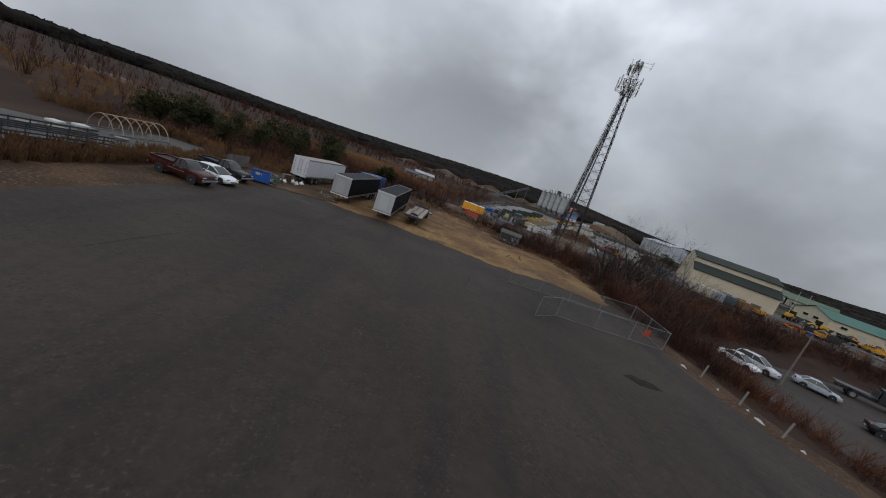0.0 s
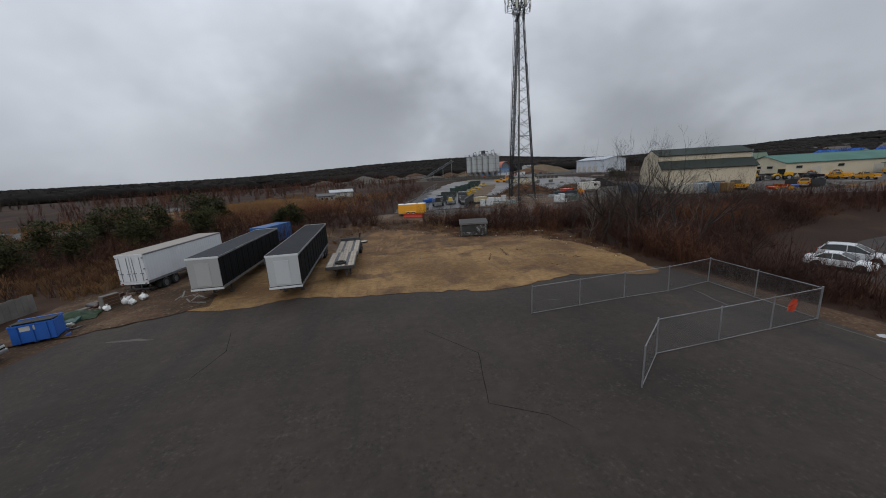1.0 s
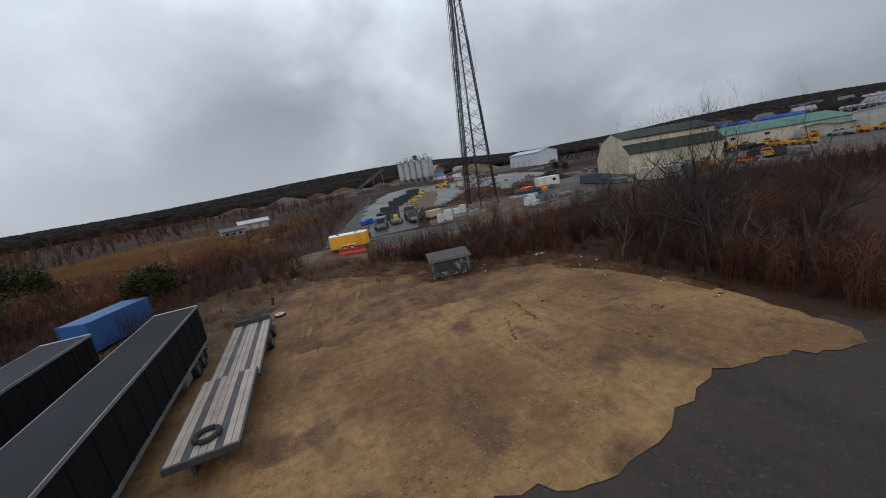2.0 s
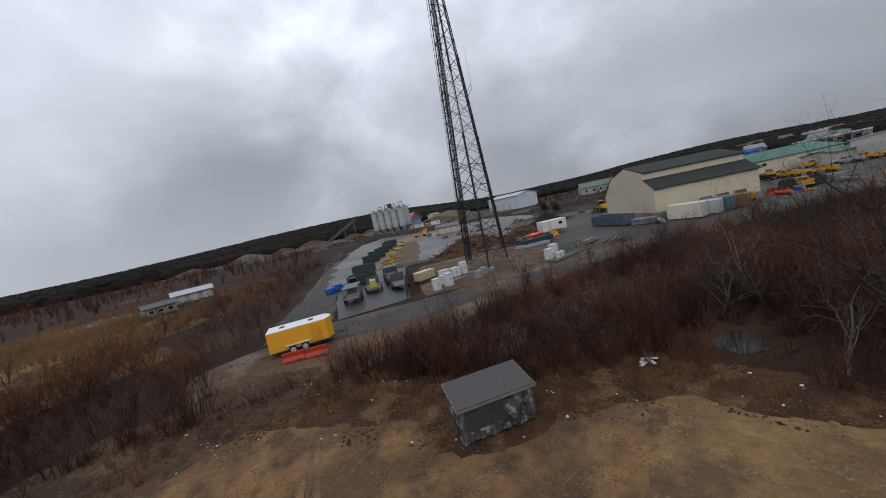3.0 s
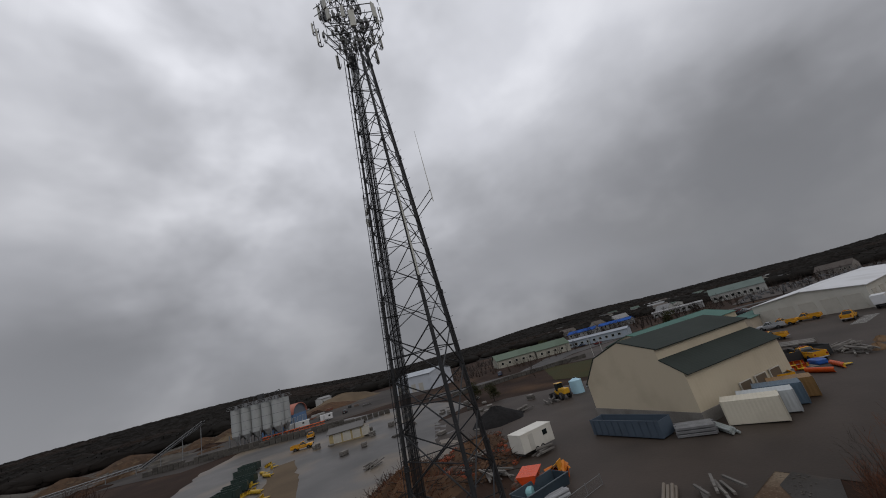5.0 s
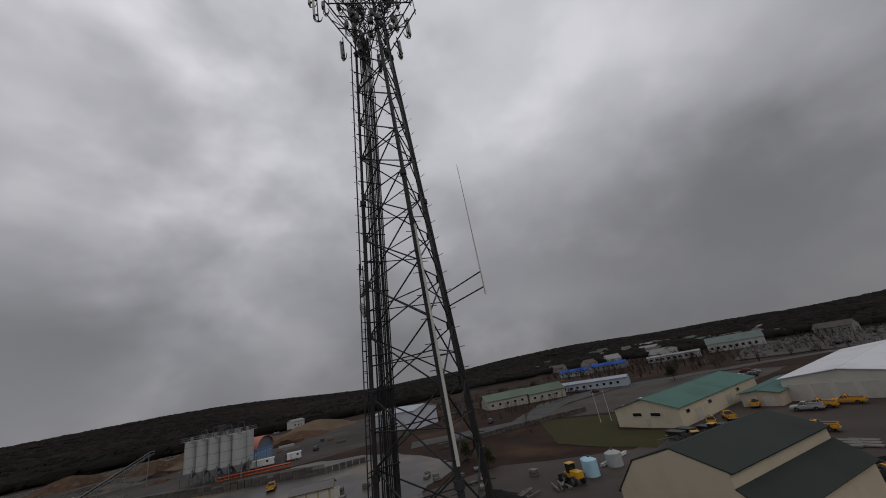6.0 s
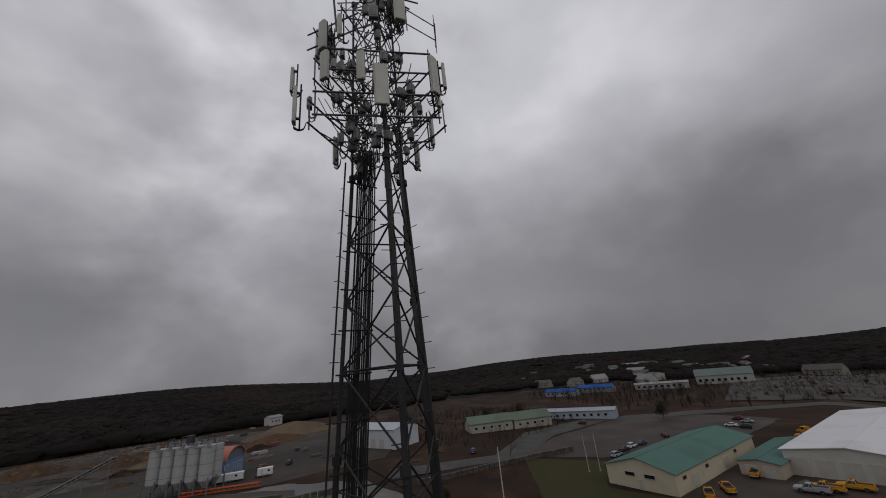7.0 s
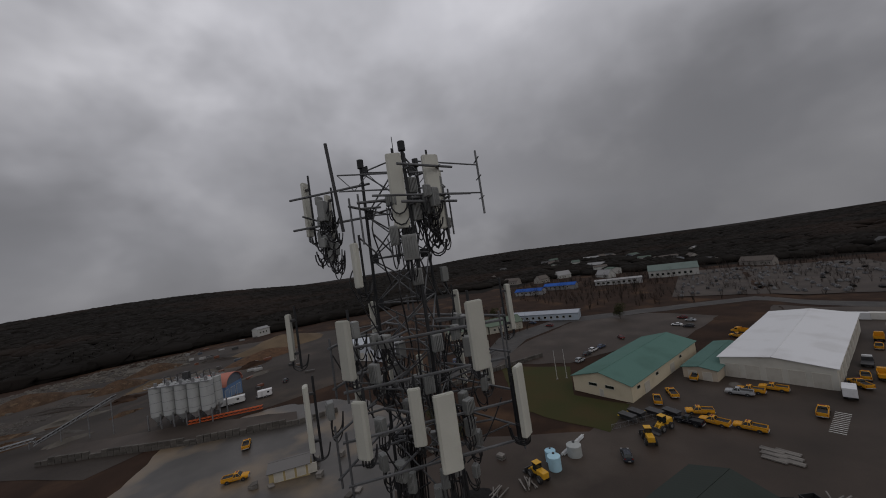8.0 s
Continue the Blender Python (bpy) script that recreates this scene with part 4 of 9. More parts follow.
def warehouse():
    t = thing("warehouse", (68.0, 87.0, 1.5), -25.0, "tan metal clad storage barn with stepped dark green roofs", "building")
    t.scale = (0.93, 1.09, 0.94)
    L = 20.5
    prof = [(0, -0.3), (0, 6.0), (2.4, 7.75), (2.4, 9.15), (7.4, 10.75), (12.3, 8.95), (15.2, 5.3), (15.2, -0.3)]
    tan = (0.50, 0.43, 0.315)
    part("wall", prism(prof, 0, L, "x"), "siding", t, "tan ribbed metal siding", tan)
    part("plinth", prism([(-0.12, -0.3), (-0.12, 1.5), (15.32, 1.5), (15.32, -0.3)], -0.12, L + 0.12, "x"), "concrete", t)
    for a, b in (((-0.35, 5.75), (2.4, 7.75)), ((2.1, 9.06), (7.4, 10.77)), ((7.4, 10.77), (12.5, 8.87)), ((12.3, 8.97), (15.5, 4.92))):
        n = Vector((-(b[1] - a[1]), b[0] - a[0])).normalized() * 0.14
        bm = prism([(a[0], a[1] + 0.02), (b[0], b[1] + 0.02), (b[0] + n.x, b[1] + n.y + 0.02), (a[0] + n.x, a[1] + n.y + 0.02)], -0.06, L + 0.3, "x")
        part("roof", bm, "roofing", t, "dark grey green roofing", (0.034, 0.042, 0.037))
    for k in range(3):
        opening(t, "door", (9.6 + k * 3.4, -0.16, 1.4), (2.4, 2.5), 0, "sheet", (0.12, 0.09, 0.06))
    return t


warehouse()


def gabled(name, at, turn, length, width, eave, ridge, wall, roof, label, windows=(), roofmat="roofing"):
    """A long shed: x along its ridge, y across; the openings are (side, along, height, w, h, kind)."""
    t = thing(name, at, turn, label, "building")
    prof = [(0, -0.6), (0, eave), (width / 2, ridge), (width, eave), (width, -0.6)]
    part("wall", prism(prof, 0, length, "x"), "siding", t, colour=wall)
    for a, b in (((-0.5, eave - 0.12), (width / 2, ridge + 0.02)), ((width / 2, ridge + 0.02), (width + 0.5, eave - 0.12))):
        d = Vector((b[0] - a[0], b[1] - a[1])).normalized()
        n = Vector((-d.y, d.x)) * 0.16
        bm = prism([(a[0], a[1] + 0.02), (b[0], b[1] + 0.02), (b[0] + n.x, b[1] + n.y), (a[0] + n.x, a[1] + n.y)], -0.4, length + 0.4, "x")
        part("roof", bm, roofmat, t, colour=roof)
    bm = bmesh.new()
    rod(bm, (-0.4, width / 2, ridge + 0.16), (length + 0.4, width / 2, ridge + 0.16), 0.12, 6)
    part("ridge_cap", bm, roofmat, t, colour=roof)
    for side, u, h, w, hh, kind in windows:
        c, a = {"s": ((u, -0.05, h), 0), "n": ((u, width + 0.05, h), 180), "w": ((-0.05, u, h), -90), "e": ((length + 0.05, u, h), 90)}[side]
        opening(t, kind, c, (w, hh), a, "glass_dark" if kind == "window" else "sheet", (0.42, 0.4, 0.35))
    return t


office = gabled("office_building", (130.5, 105.0, 1.5), -16.8, 48, 17.4, 4.6, 6.9, (0.50, 0.44, 0.32), (0.082, 0.165, 0.14), "cream metal office block with a weathered green roof",
                [("w", 6, 3.2, 2.6, 0.9, "window"), ("w", 11, 3.2, 2.6, 0.9, "window"), ("w", 8.6, 1.1, 1.1, 2.2, "door")] +
                [("s", 4 + 6 * k, 3.2, 1.9, 0.9, "window") for k in (0, 2, 5)] + [("s", 9 + 18 * k, 1.5, 3.0, 3.0, "door") for k in range(2)])
depot = gabled("depot_building", (149.6, 62.9, 1.4), -17.0, 66, 23.2, 5.6, 6.9, (0.46, 0.45, 0.40), (0.62, 0.63, 0.64), "long depot shed with a broad white roof",
               [("w", 2.8 + 4.4 * k, 2.1, 3.2, 3.8, "door") for k in range(5)] + [("s", 5 + 7.5 * k, 2.1, 3.6, 3.8, "door") for k in range(8)])
gabled("link_building", (150.2, 86.2, 1.4), -17.0, 30, 8.5, 3.4, 4.0, (0.42, 0.36, 0.28), (0.08, 0.155, 0.135), "low link building with a flat green roof",
       [("w", 2.4, 1.4, 2.2, 2.4, "door"), ("w", 6.0, 1.4, 2.2, 2.4, "door")])


# ---- trailers on the dirt lot ----
def wheel(parent, x, y, r, w, dual=False, rim="rim"):
    """A road wheel with its axle along y."""
    bm = bmesh.new()
    ring = [(r * 0.62, -w / 2), (r * 0.9, -w / 2), (r, -w * 0.36), (r, w * 0.36), (r * 0.9, w / 2), (r * 0.62, w / 2)]
    n = 18
    vs = [[bm.verts.new((p * math.cos(2 * math.pi * k / n), q, p * math.sin(2 * math.pi * k / n))) for p, q in ring] for k in range(n)]
    for k in range(n):
        for j in range(len(ring)):
            a, b = vs[k], vs[(k + 1) % n]
            m = (j + 1) % len(ring)
            bm.faces.new((a[j], a[m], b[m], b[j]))
    bmesh.ops.recalc_face_normals(bm, faces=bm.faces[:])
    wh = part("wheel", bm, "rubber", parent)
    wh.location = (x, y, r)
    bm = bmesh.new()
    bmesh.ops.create_cone(bm, cap_ends=True, segments=16, radius1=r * 0.63, radius2=r * 0.63, depth=w * 0.72, matrix=pose(0, 0, 0, 90))
    for s in (-1, 1):
        bmesh.ops.create_cone(bm, cap_ends=True, segments=10, radius1=r * 0.2, radius2=r * 0.2, depth=0.06, matrix=pose(0, s * w * 0.38, 0, 90))
    part("rim", bm, rim, wh)
    return wh


def semi_trailer(at, turn, side, rear, roof, front, label, length=14.6, nose_near=False):
    """One end at the origin, the body along +x; with nose_near the smooth nose is at the origin and the axles at the far end."""
    t = thing("semi_trailer", at, turn, label, "trailer", "trailers on the dirt lot")
    W, H0, H1, L = 2.5, 1.1, 3.72, length
    bm = block((L / 2, 0, (H0 + H1) / 2), (L, W, H1 - H0), 0.04)
    part("body", bm, "ribbed_matt" if nose_near else "ribbed", t, colour=side)
    part("roof_sheet", block((L / 2, 0, H1 + 0.012), (L - 0.12, W - 0.12, 0.02)), "roofing", t, colour=roof)
    for y in (-W / 2, W / 2):
        part("bottom_rail", block((L / 2, y, H0 + 0.05), (L, 0.05, 0.22)), "steel", t)
        part("top_rail", block((L / 2, y, H1 - 0.04), (L, 0.05, 0.14)), "steel", t)
    part("front_wall", block((L + 0.02, 0, (H0 + H1) / 2), (0.05, W - 0.1, H1 - H0 - 0.1)), "ribbed", t, colour=front)
    if nose_near:
        part("nose_panel", block((-0.035, 0, (H0 + H1) / 2 + 0.02), (0.06, W - 0.1, H1 - H0 - 0.2), 0.02), "sheet", t, colour=rear)
        part("nose_hatch", block((-0.075, 0.1, (H0 + H1) / 2 - 0.1), (0.03, 1.1, H1 - H0 - 0.7), 0.01), "sheet", t, colour=tuple(min(1.0, c * 1.12) for c in rear))
        part("end_header", block((L + 0.03, 0, H1 - 0.03), (0.1, W, 0.16)), "sheet", t, colour=(0.42, 0.42, 0.41))
        part("tool_box", block((L - 5.2, -W / 2 + 0.3, 0.78), (1.2, 0.5, 0.5), 0.02), "steel", t)
        for k in range(12):
            for y in (-W / 2 - 0.012, W / 2 + 0.012):
                part("side_post", block((0.7 + k * (L - 1.4) / 11, y, (H0 + H1) / 2), (0.09, 0.03, H1 - H0 - 0.3)), "ribbed_matt", t, colour=side)
    for s in () if nose_near else (-1, 1):
        d = part("rear_door", block((-0.035, s * W / 4, (H0 + H1) / 2 + 0.02), (0.06, W / 2 - 0.06, H1 - H0 - 0.22), 0.012), "sheet", t, colour=rear)
        bm = bmesh.new()
        for y in (s * 0.25, s * 0.9):
            rod(bm, (-0.09, y, H0 + 0.2), (-0.09, y, H1 - 0.25), 0.02, 6)
            box(bm, (-0.1, y, H0 + 0.9), (0.05, 0.3, 0.05))
        part("lock_rod", bm, "steel", d)
        for zz in (H0 + 0.3, H0 + 1.3, H0 + 2.3):
            part("hinge", block((-0.08, s * (W / 2 - 0.08), zz), (0.05, 0.14, 0.08)), "dark_steel", d)
    part("rear_header", block((-0.02, 0, H1 - 0.06), (0.1, W, 0.14)), "sheet", t, colour=(0.55, 0.56, 0.56))
    part("rear_sill", block((-0.02, 0, H0 - 0.02), (0.1, W, 0.16)), "sheet", t, colour=(0.55, 0.56, 0.56))
    bm = bmesh.new()
    end = L - 0.1 if nose_near else 0.05
    box(bm, (end, 0, 0.55), (0.1, W * 0.9, 0.1))
    for s in (-1, 1):
        box(bm, (end, s * 0.5, 0.85), (0.1, 0.1, 0.6))
    part("bumper", bm, "dark_steel", t)
    for s in (-1, 1):
        part("tail_lamp", block((L + 0.06 if nose_near else -0.08, s * 1.05, H0 - 0.02), (0.03, 0.2, 0.08)), "lamp_red", t)
    bm = bmesh.new()
    for s in (-0.5, 0.5):
        box(bm, (L / 2, s, H0 - 0.16), (L - 0.4, 0.12, 0.3))
    for k in range(16):
        box(bm, (0.6 + k * (L - 1.2) / 15, 0, H0 - 0.07), (0.08, W - 0.1, 0.1))
    part("chassis", bm, "dark_steel", t)
    for x in (L - 2.0, L - 3.3) if nose_near else (2.0, 3.3):
        bm = bmesh.new()
        rod(bm, (x, -1.0, 0.52), (x, 1.0, 0.52), 0.07, 8)
        part("axle", bm, "dark_steel", t)
        for s in (-1, 1):
            wheel(t, x, s * 1.03, 0.52, 0.5)
        for s in (-1, 1):
            part("mud_flap", block((x + 0.72 if nose_near else x - 0.72, s * 1.0, 0.62), (0.02, 0.56, 0.7)), "rubber", t)
    leg = 2.4 if nose_near else L - 2.6
    for s in (-0.75, 0.75):
        bm = bmesh.new()
        box(bm, (leg, s, 0.62), (0.14, 0.14, 1.1))
        box(bm, (leg, s, 0.06), (0.34, 0.3, 0.06))
        part("landing_leg", bm, "dark_steel", t)
    return t


WHITE, SILVER, BLACK = (0.62, 0.64, 0.66), (0.40, 0.41, 0.41), (0.008, 0.0085, 0.009)
semi_trailer((-20.8, 49.6, 0.05), 80, WHITE, (0.55, 0.56, 0.57), (0.30, 0.27, 0.24), WHITE, "white dented box semi trailer with a stained roof", 11.6)
semi_trailer((-13.0, 45.0, 0.05), 87, BLACK, (0.30, 0.30, 0.29), (0.038, 0.041, 0.046), (0.40, 0.41, 0.41), "black sided semi trailer with a grey nose, parked on dirt", 15.4, nose_near=True)
semi_trailer((-6.55, 43.1, 0.05), 90, BLACK, SILVER, (0.024, 0.025, 0.028), (0.40, 0.41, 0.41), "black sided semi trailer with a silver nose, parked on dirt", 17.8, nose_near=True)


def flatbed():
    t = thing("flatbed_trailer", (-2.65, 46.6, 0.05), 89.5, "flatbed trailer with a worn plank deck and raised front, on dirt", "trailer", "trailers on the dirt lot")
    L, W, H, STEP = 15.4, 2.45, 1.05, 6.2
    n = 9
    for k in range(n):
        y = (k - (n - 1) / 2) * W / n
        light = k not in (2, 6)
        for x0, x1, z in ((STEP, L, H), (0.0, STEP, H + 0.42)):
            part("plank", block(((x0 + x1) / 2, y, z), (x1 - x0, W / n - 0.02, 0.06 if light else 0.03), 0.006), "wood_deck" if light else "dark_steel", t)
    for s in (-1, 1):
        part("side_rail", block(((L + STEP) / 2, s * (W / 2 + 0.04), H - 0.08), (L - STEP, 0.08, 0.22)), "dark_steel", t)
        part("side_rail", block((STEP / 2, s * (W / 2 + 0.04), H + 0.34), (STEP, 0.08, 0.22)), "dark_steel", t)
    part("headboard", block((L + 0.05, 0, H + 0.14), (0.1, W + 0.1, 0.5), 0.02), "dark_steel", t, "low black steel tailboard")
    part("step_riser", block((STEP, 0, H + 0.2), (0.08, W, 0.42)), "dark_steel", t)
    part("front_beam", block((-0.05, 0, H + 0.3), (0.12, W + 0.1, 0.3), 0.02), "dark_steel", t)
    bm = bmesh.new()
    for s in (-0.5, 0.5):
        box(bm, (L / 2, s, H - 0.3), (L - 0.5, 0.14, 0.4))
    part("chassis", bm, "dark_steel", t)
    for x in (L - 3.4, L - 1.2):
        bm = bmesh.new()
        rod(bm, (x, -1.2, 0.48), (x, 1.2, 0.48), 0.07, 8)
        part("axle", bm, "dark_steel", t)
        for s in (-1, 1):
            wheel(t, x, s * 1.34, 0.48, 0.32, rim="white_line")
    for s in (-0.7, 0.7):
        part("landing_leg", block((2.2, s, 0.7), (0.16, 0.16, 1.3)), "dark_steel", t)
    ring = [Vector((1.0 + 0.42 * math.cos(6.2832 * k / 16), 0.42 * math.sin(6.2832 * k / 16), H + 0.55)) for k in range(17)]
    part("spare_tyre", tube(ring, 0.11, 8), "rubber", t)
    for s in (-1, 1):
        part("tail_lamp", block((L + 0.12, s * 0.9, H - 0.1), (0.03, 0.25, 0.1)), "lamp_red", t)
    return t


flatbed()


def small_shed():
    t = thing("storage_shed", (14.95, 63.55, 0.05), -11, "weathered grey board shed with a low mono pitch shingle roof", "shed")
    W, D, HF, HB = 3.75, 1.75, 1.85, 2.2
    n = 14
    for k in range(n):
        x = (k - (n - 1) / 2) * W / n
        lo = 0.10 + 0.12 * ((k * 7) % 5) / 5
        part("board", block((x, -D / 2, (HF + lo) / 2), (W / n - 0.014 - 0.008 * (k % 3), 0.04, HF - lo)), "shed_wood", t)
        part("board", block((x, D / 2, HB / 2), (W / n - 0.012, 0.04, HB)), "shed_wood", t)
    m = 10
    for k in range(m):
        y = (k - (m - 1) / 2) * D / m
        h = HF + (HB - HF) * (y + D / 2) / D
        for s in (-1, 1):
            part("board", block((s * W / 2, y, h / 2), (0.04, D / m - 0.012, h)), "shed_wood", t)
    a = math.degrees(math.atan2(HB - HF, D))
    roof = part("roof", block((0, 0, (HF + HB) / 2 + 0.06), (W + 0.24, D + 0.36, 0.07), 0.01, rx=a), "shingle", t, "grey wet shingle roof")
    sr = random.Random(8)
    shingle = [mesh_of("roof_shingle", block((0, 0, 0), (0.3 * k, 0.2, 0.012)), "shingle") for k in (0.9, 1.0, 0.96)]
    slope = pose(0, 0, (HF + HB) / 2 + 0.1, a)
    for j in range(10):
        for k in range(13):
            x = -W / 2 - 0.02 + 0.3 * k + (0.15 if j % 2 else 0.0)
            if x > W / 2 + 0.08:
                continue
            part("roof_shingle", shingle[sr.randrange(3)], None, roof).matrix_basis = slope @ pose(x, -D / 2 - 0.08 + 0.2 * j, 0.004, 3 + sr.uniform(-1, 1), 0, sr.uniform(-2, 2))
    part("tar_paper", block((-0.62, -D / 2 - 0.03, HF * 0.66), (2.1, 0.015, HF * 0.62)), "felt", t, "dark grey felt over the boards")
    part("board_patch", block((0.72, -D / 2 - 0.035, HF * 0.64), (0.82, 0.03, 0.62), 0.008), "shed_wood", t)
    for x, z, w, h in ((0.72, HF * 0.64 + 0.33, 0.9, 0.07), (0.72, HF * 0.64 - 0.33, 0.9, 0.07), (0.3, HF * 0.64, 0.07, 0.66), (1.14, HF * 0.64, 0.07, 0.66)):
        part("patch_trim", block((x, -D / 2 - 0.05, z), (w, 0.03, h)), "shed_wood", t)
    part("fascia", block((0, -D / 2 - 0.19, HF - 0.03), (W + 0.24, 0.03, 0.11)), "wood_old", t, "pale peeling fascia board")
    for s in (-1, 1):
        part("verge_board", block((s * (W / 2 + 0.13), 0, (HF + HB) / 2 + 0.02), (0.03, D + 0.36, 0.1), rx=a), "wood_deck", t)


small_shed()


# ---- chain link fences ----
def fence(name, pts, height, label, every=3.0):
    t = thing(name, (pts[0][0], pts[0][1], ground(*pts[0])), 0, label, "fence")
    o = Vector((pts[0][0], pts[0][1], ground(*pts[0])))
    for a, b in zip(pts, pts[1:]):
        L = math.hypot(b[0] - a[0], b[1] - a[1])
        n = max(1, round(L / every))
        ang = math.degrees(math.atan2(b[1] - a[1], b[0] - a[0]))
        for k in range(n + 1):
            if k == 0 and a is not pts[0]:
                continue
            u = k / n
            x, y = a[0] + (b[0] - a[0]) * u, a[1] + (b[1] - a[1]) * u
            z = ground(x, y)
            bm = bmesh.new()
            rod(bm, (x - o.x, y - o.y, z - o.z - 0.2), (x - o.x + rnd.uniform(-.04, .04), y - o.y, z - o.z + height + 0.08), 0.035, 8)
            part("post", bm, "steel", t)
        for k in range(n):
            u, w = k / n, (k + 1) / n
            p = Vector((a[0] + (b[0] - a[0]) * u, a[1] + (b[1] - a[1]) * u, 0))
            q = Vector((a[0] + (b[0] - a[0]) * w, a[1] + (b[1] - a[1]) * w, 0))
            p.z, q.z = ground(p.x, p.y), ground(q.x, q.y)
            bm = bmesh.new()
            rod(bm, p - o + Vector((0, 0, height)), q - o + Vector((0, 0, height)), 0.024, 6)
            part("top_rail", bm, "steel", t)
            bm = bmesh.new()
            rod(bm, p - o + Vector((0, 0, 0.1)), q - o + Vector((0, 0, 0.1)), 0.018, 6)
            part("bottom_rail", bm, "steel", t)
            bm = bmesh.new()
            l = (q - p).length
            vs = [bm.verts.new(v) for v in ((0, 0, 0.08), (l, 0, 0.08), (l, 0, height), (0, 0, height))]
            bm.faces.new(vs)
            ob = part("wire_mesh", bm, "chain_link", t, "woven chain link wire")
            ob.matrix_basis = Matrix.Translation(p - o) @ pose(0, 0, 0, 0, math.degrees(-math.atan2(q.z - p.z, math.hypot(q.x - p.x, q.y - p.y))), ang)
    return t


fence("chain_link_fence", [(10.3, 34.3), (17.5, 34.8), (21.2, 34.9), (25.4, 35.6), (25.0, 28.5)], 1.9, "bare galvanised chain link fence round a corner of the lot", 3.4)
fence("chain_link_gate", [(11.2, 25.7), (13.8, 27.8), (17.7, 28.0), (24.95, 28.45)], 1.9, "open run of chain link gate panels on the asphalt", 3.6)
fence("compound_fence", [(20, 87.2), (22.6, 93.6), (27.2, 104.8)], 1.9, "chain link fence with grey slats beside the trailers", 2.6)
fence("roadside_fence", [(28.8, 79.7), (33.4, 78.8), (40, 78.0)], 1.5, "sagging chain link fence at the edge of the brush", 2.4)
fence("yard_fence", [(7.4, 88.6), (12.9, 106.6), (20.4, 142.6), (30.4, 174.6)], 1.8, "long weathered chain link fence along the yard lane", 4.5)

for k, (x, y, lx) in enumerate(((26.1, 24.6, 0.35), (26.8, 21.3, 0.4), (27.2, 18.1, 0.5))):
    bm = bmesh.new()
    rod(bm, (0, 0, -0.2), (lx, 0.25, 1.2), 0.07, 8)
    p = tagged(part("guard_post", bm, "wood_old"), "leaning stump of a wooden guard post at the lot edge", "post", "guard posts")
    p.location = (x, y, ground(x, y))


# ---- vehicles ----
def ring12(x, hw, z0, z1):
    """A car body's rounded cross-section at x."""
    side = [(hw - 0.1, z0), (hw - 0.02, z0 + 0.1), (hw, z0 + 0.48 * (z1 - z0)), (hw - 0.03, z1 - 0.1), (hw - 0.12, z1 - 0.015), (hw * 0.45, z1 + 0.025)]
    return [(x, y, z) for y, z in side] + [(x, -y, z) for y, z in reversed(side)]


def greenhouse(t, rows, belt, hw, colour, posts):
    """Glass over the belt line with a painted roof skin and posts; rows are (x, height), tail first."""
    top = max(z for x, z in rows)

    def width(z):
        return hw * (0.9 - 0.2 * max(0.0, z - belt) / (top - belt))
    rings = []
    for x, z in rows:
        w, low = width(z), min(belt, z) - 0.04
        side = [(hw * 0.9, low), (w, z - 0.03), (w * 0.82, z), (w * 0.4, z + 0.012)]
        rings.append([(x, y, zz) for y, zz in side] + [(x, -y, zz) for y, zz in reversed(side)])
    part("glasshouse", loft(rings), "glass_dark", t, smooth=True)
    skin = []
    for x, z in rows:
        if z < top - 0.11:
            continue
        w = width(z)
        side = [(w + 0.012, z - 0.075), (w + 0.015, z - 0.02), (w * 0.82, z + 0.016), (w * 0.4, z + 0.03)]
        skin.append([(x, y, zz) for y, zz in side] + [(x, -y, zz) for y, zz in reversed(side)])
    part("roof", loft(skin), "paint", t, colour=colour, smooth=True)
    for s in (-1, 1):
        for x0, z0, x1, z1, r in posts:
            bm = bmesh.new()
            rod(bm, (x0, s * hw * 0.9, z0), (x1, s * (width(z1) + 0.0), z1), r, 6)
            part("pillar", bm, "paint", t, colour=colour)


def lamps_and_glass(t, front, rear, hw, zf, zr, mx):
    for s in (-1, 1):
        part("headlight", block((front, s * hw * 0.68, zf), (0.16, 0.36, 0.15), 0.04), "lamp_clear", t)
        part("tail_light", block((rear, s * hw * 0.78, zr), (0.1, 0.22, 0.26), 0.03), "lamp_red", t)
        part("mirror", block((mx, s * (hw + 0.08), zf + 0.33), (0.12, 0.2, 0.15), 0.04), "paint", t, colour=(0.05, 0.05, 0.05))


def wheel_arch(t, x, y, r, w=0.1):
    bm = bmesh.new()
    rod(bm, (x, y - w / 2, r - 0.02), (x, y + w / 2, r - 0.02), r + 0.075, 16)
    part("wheel_arch", bm, "rubber", t)


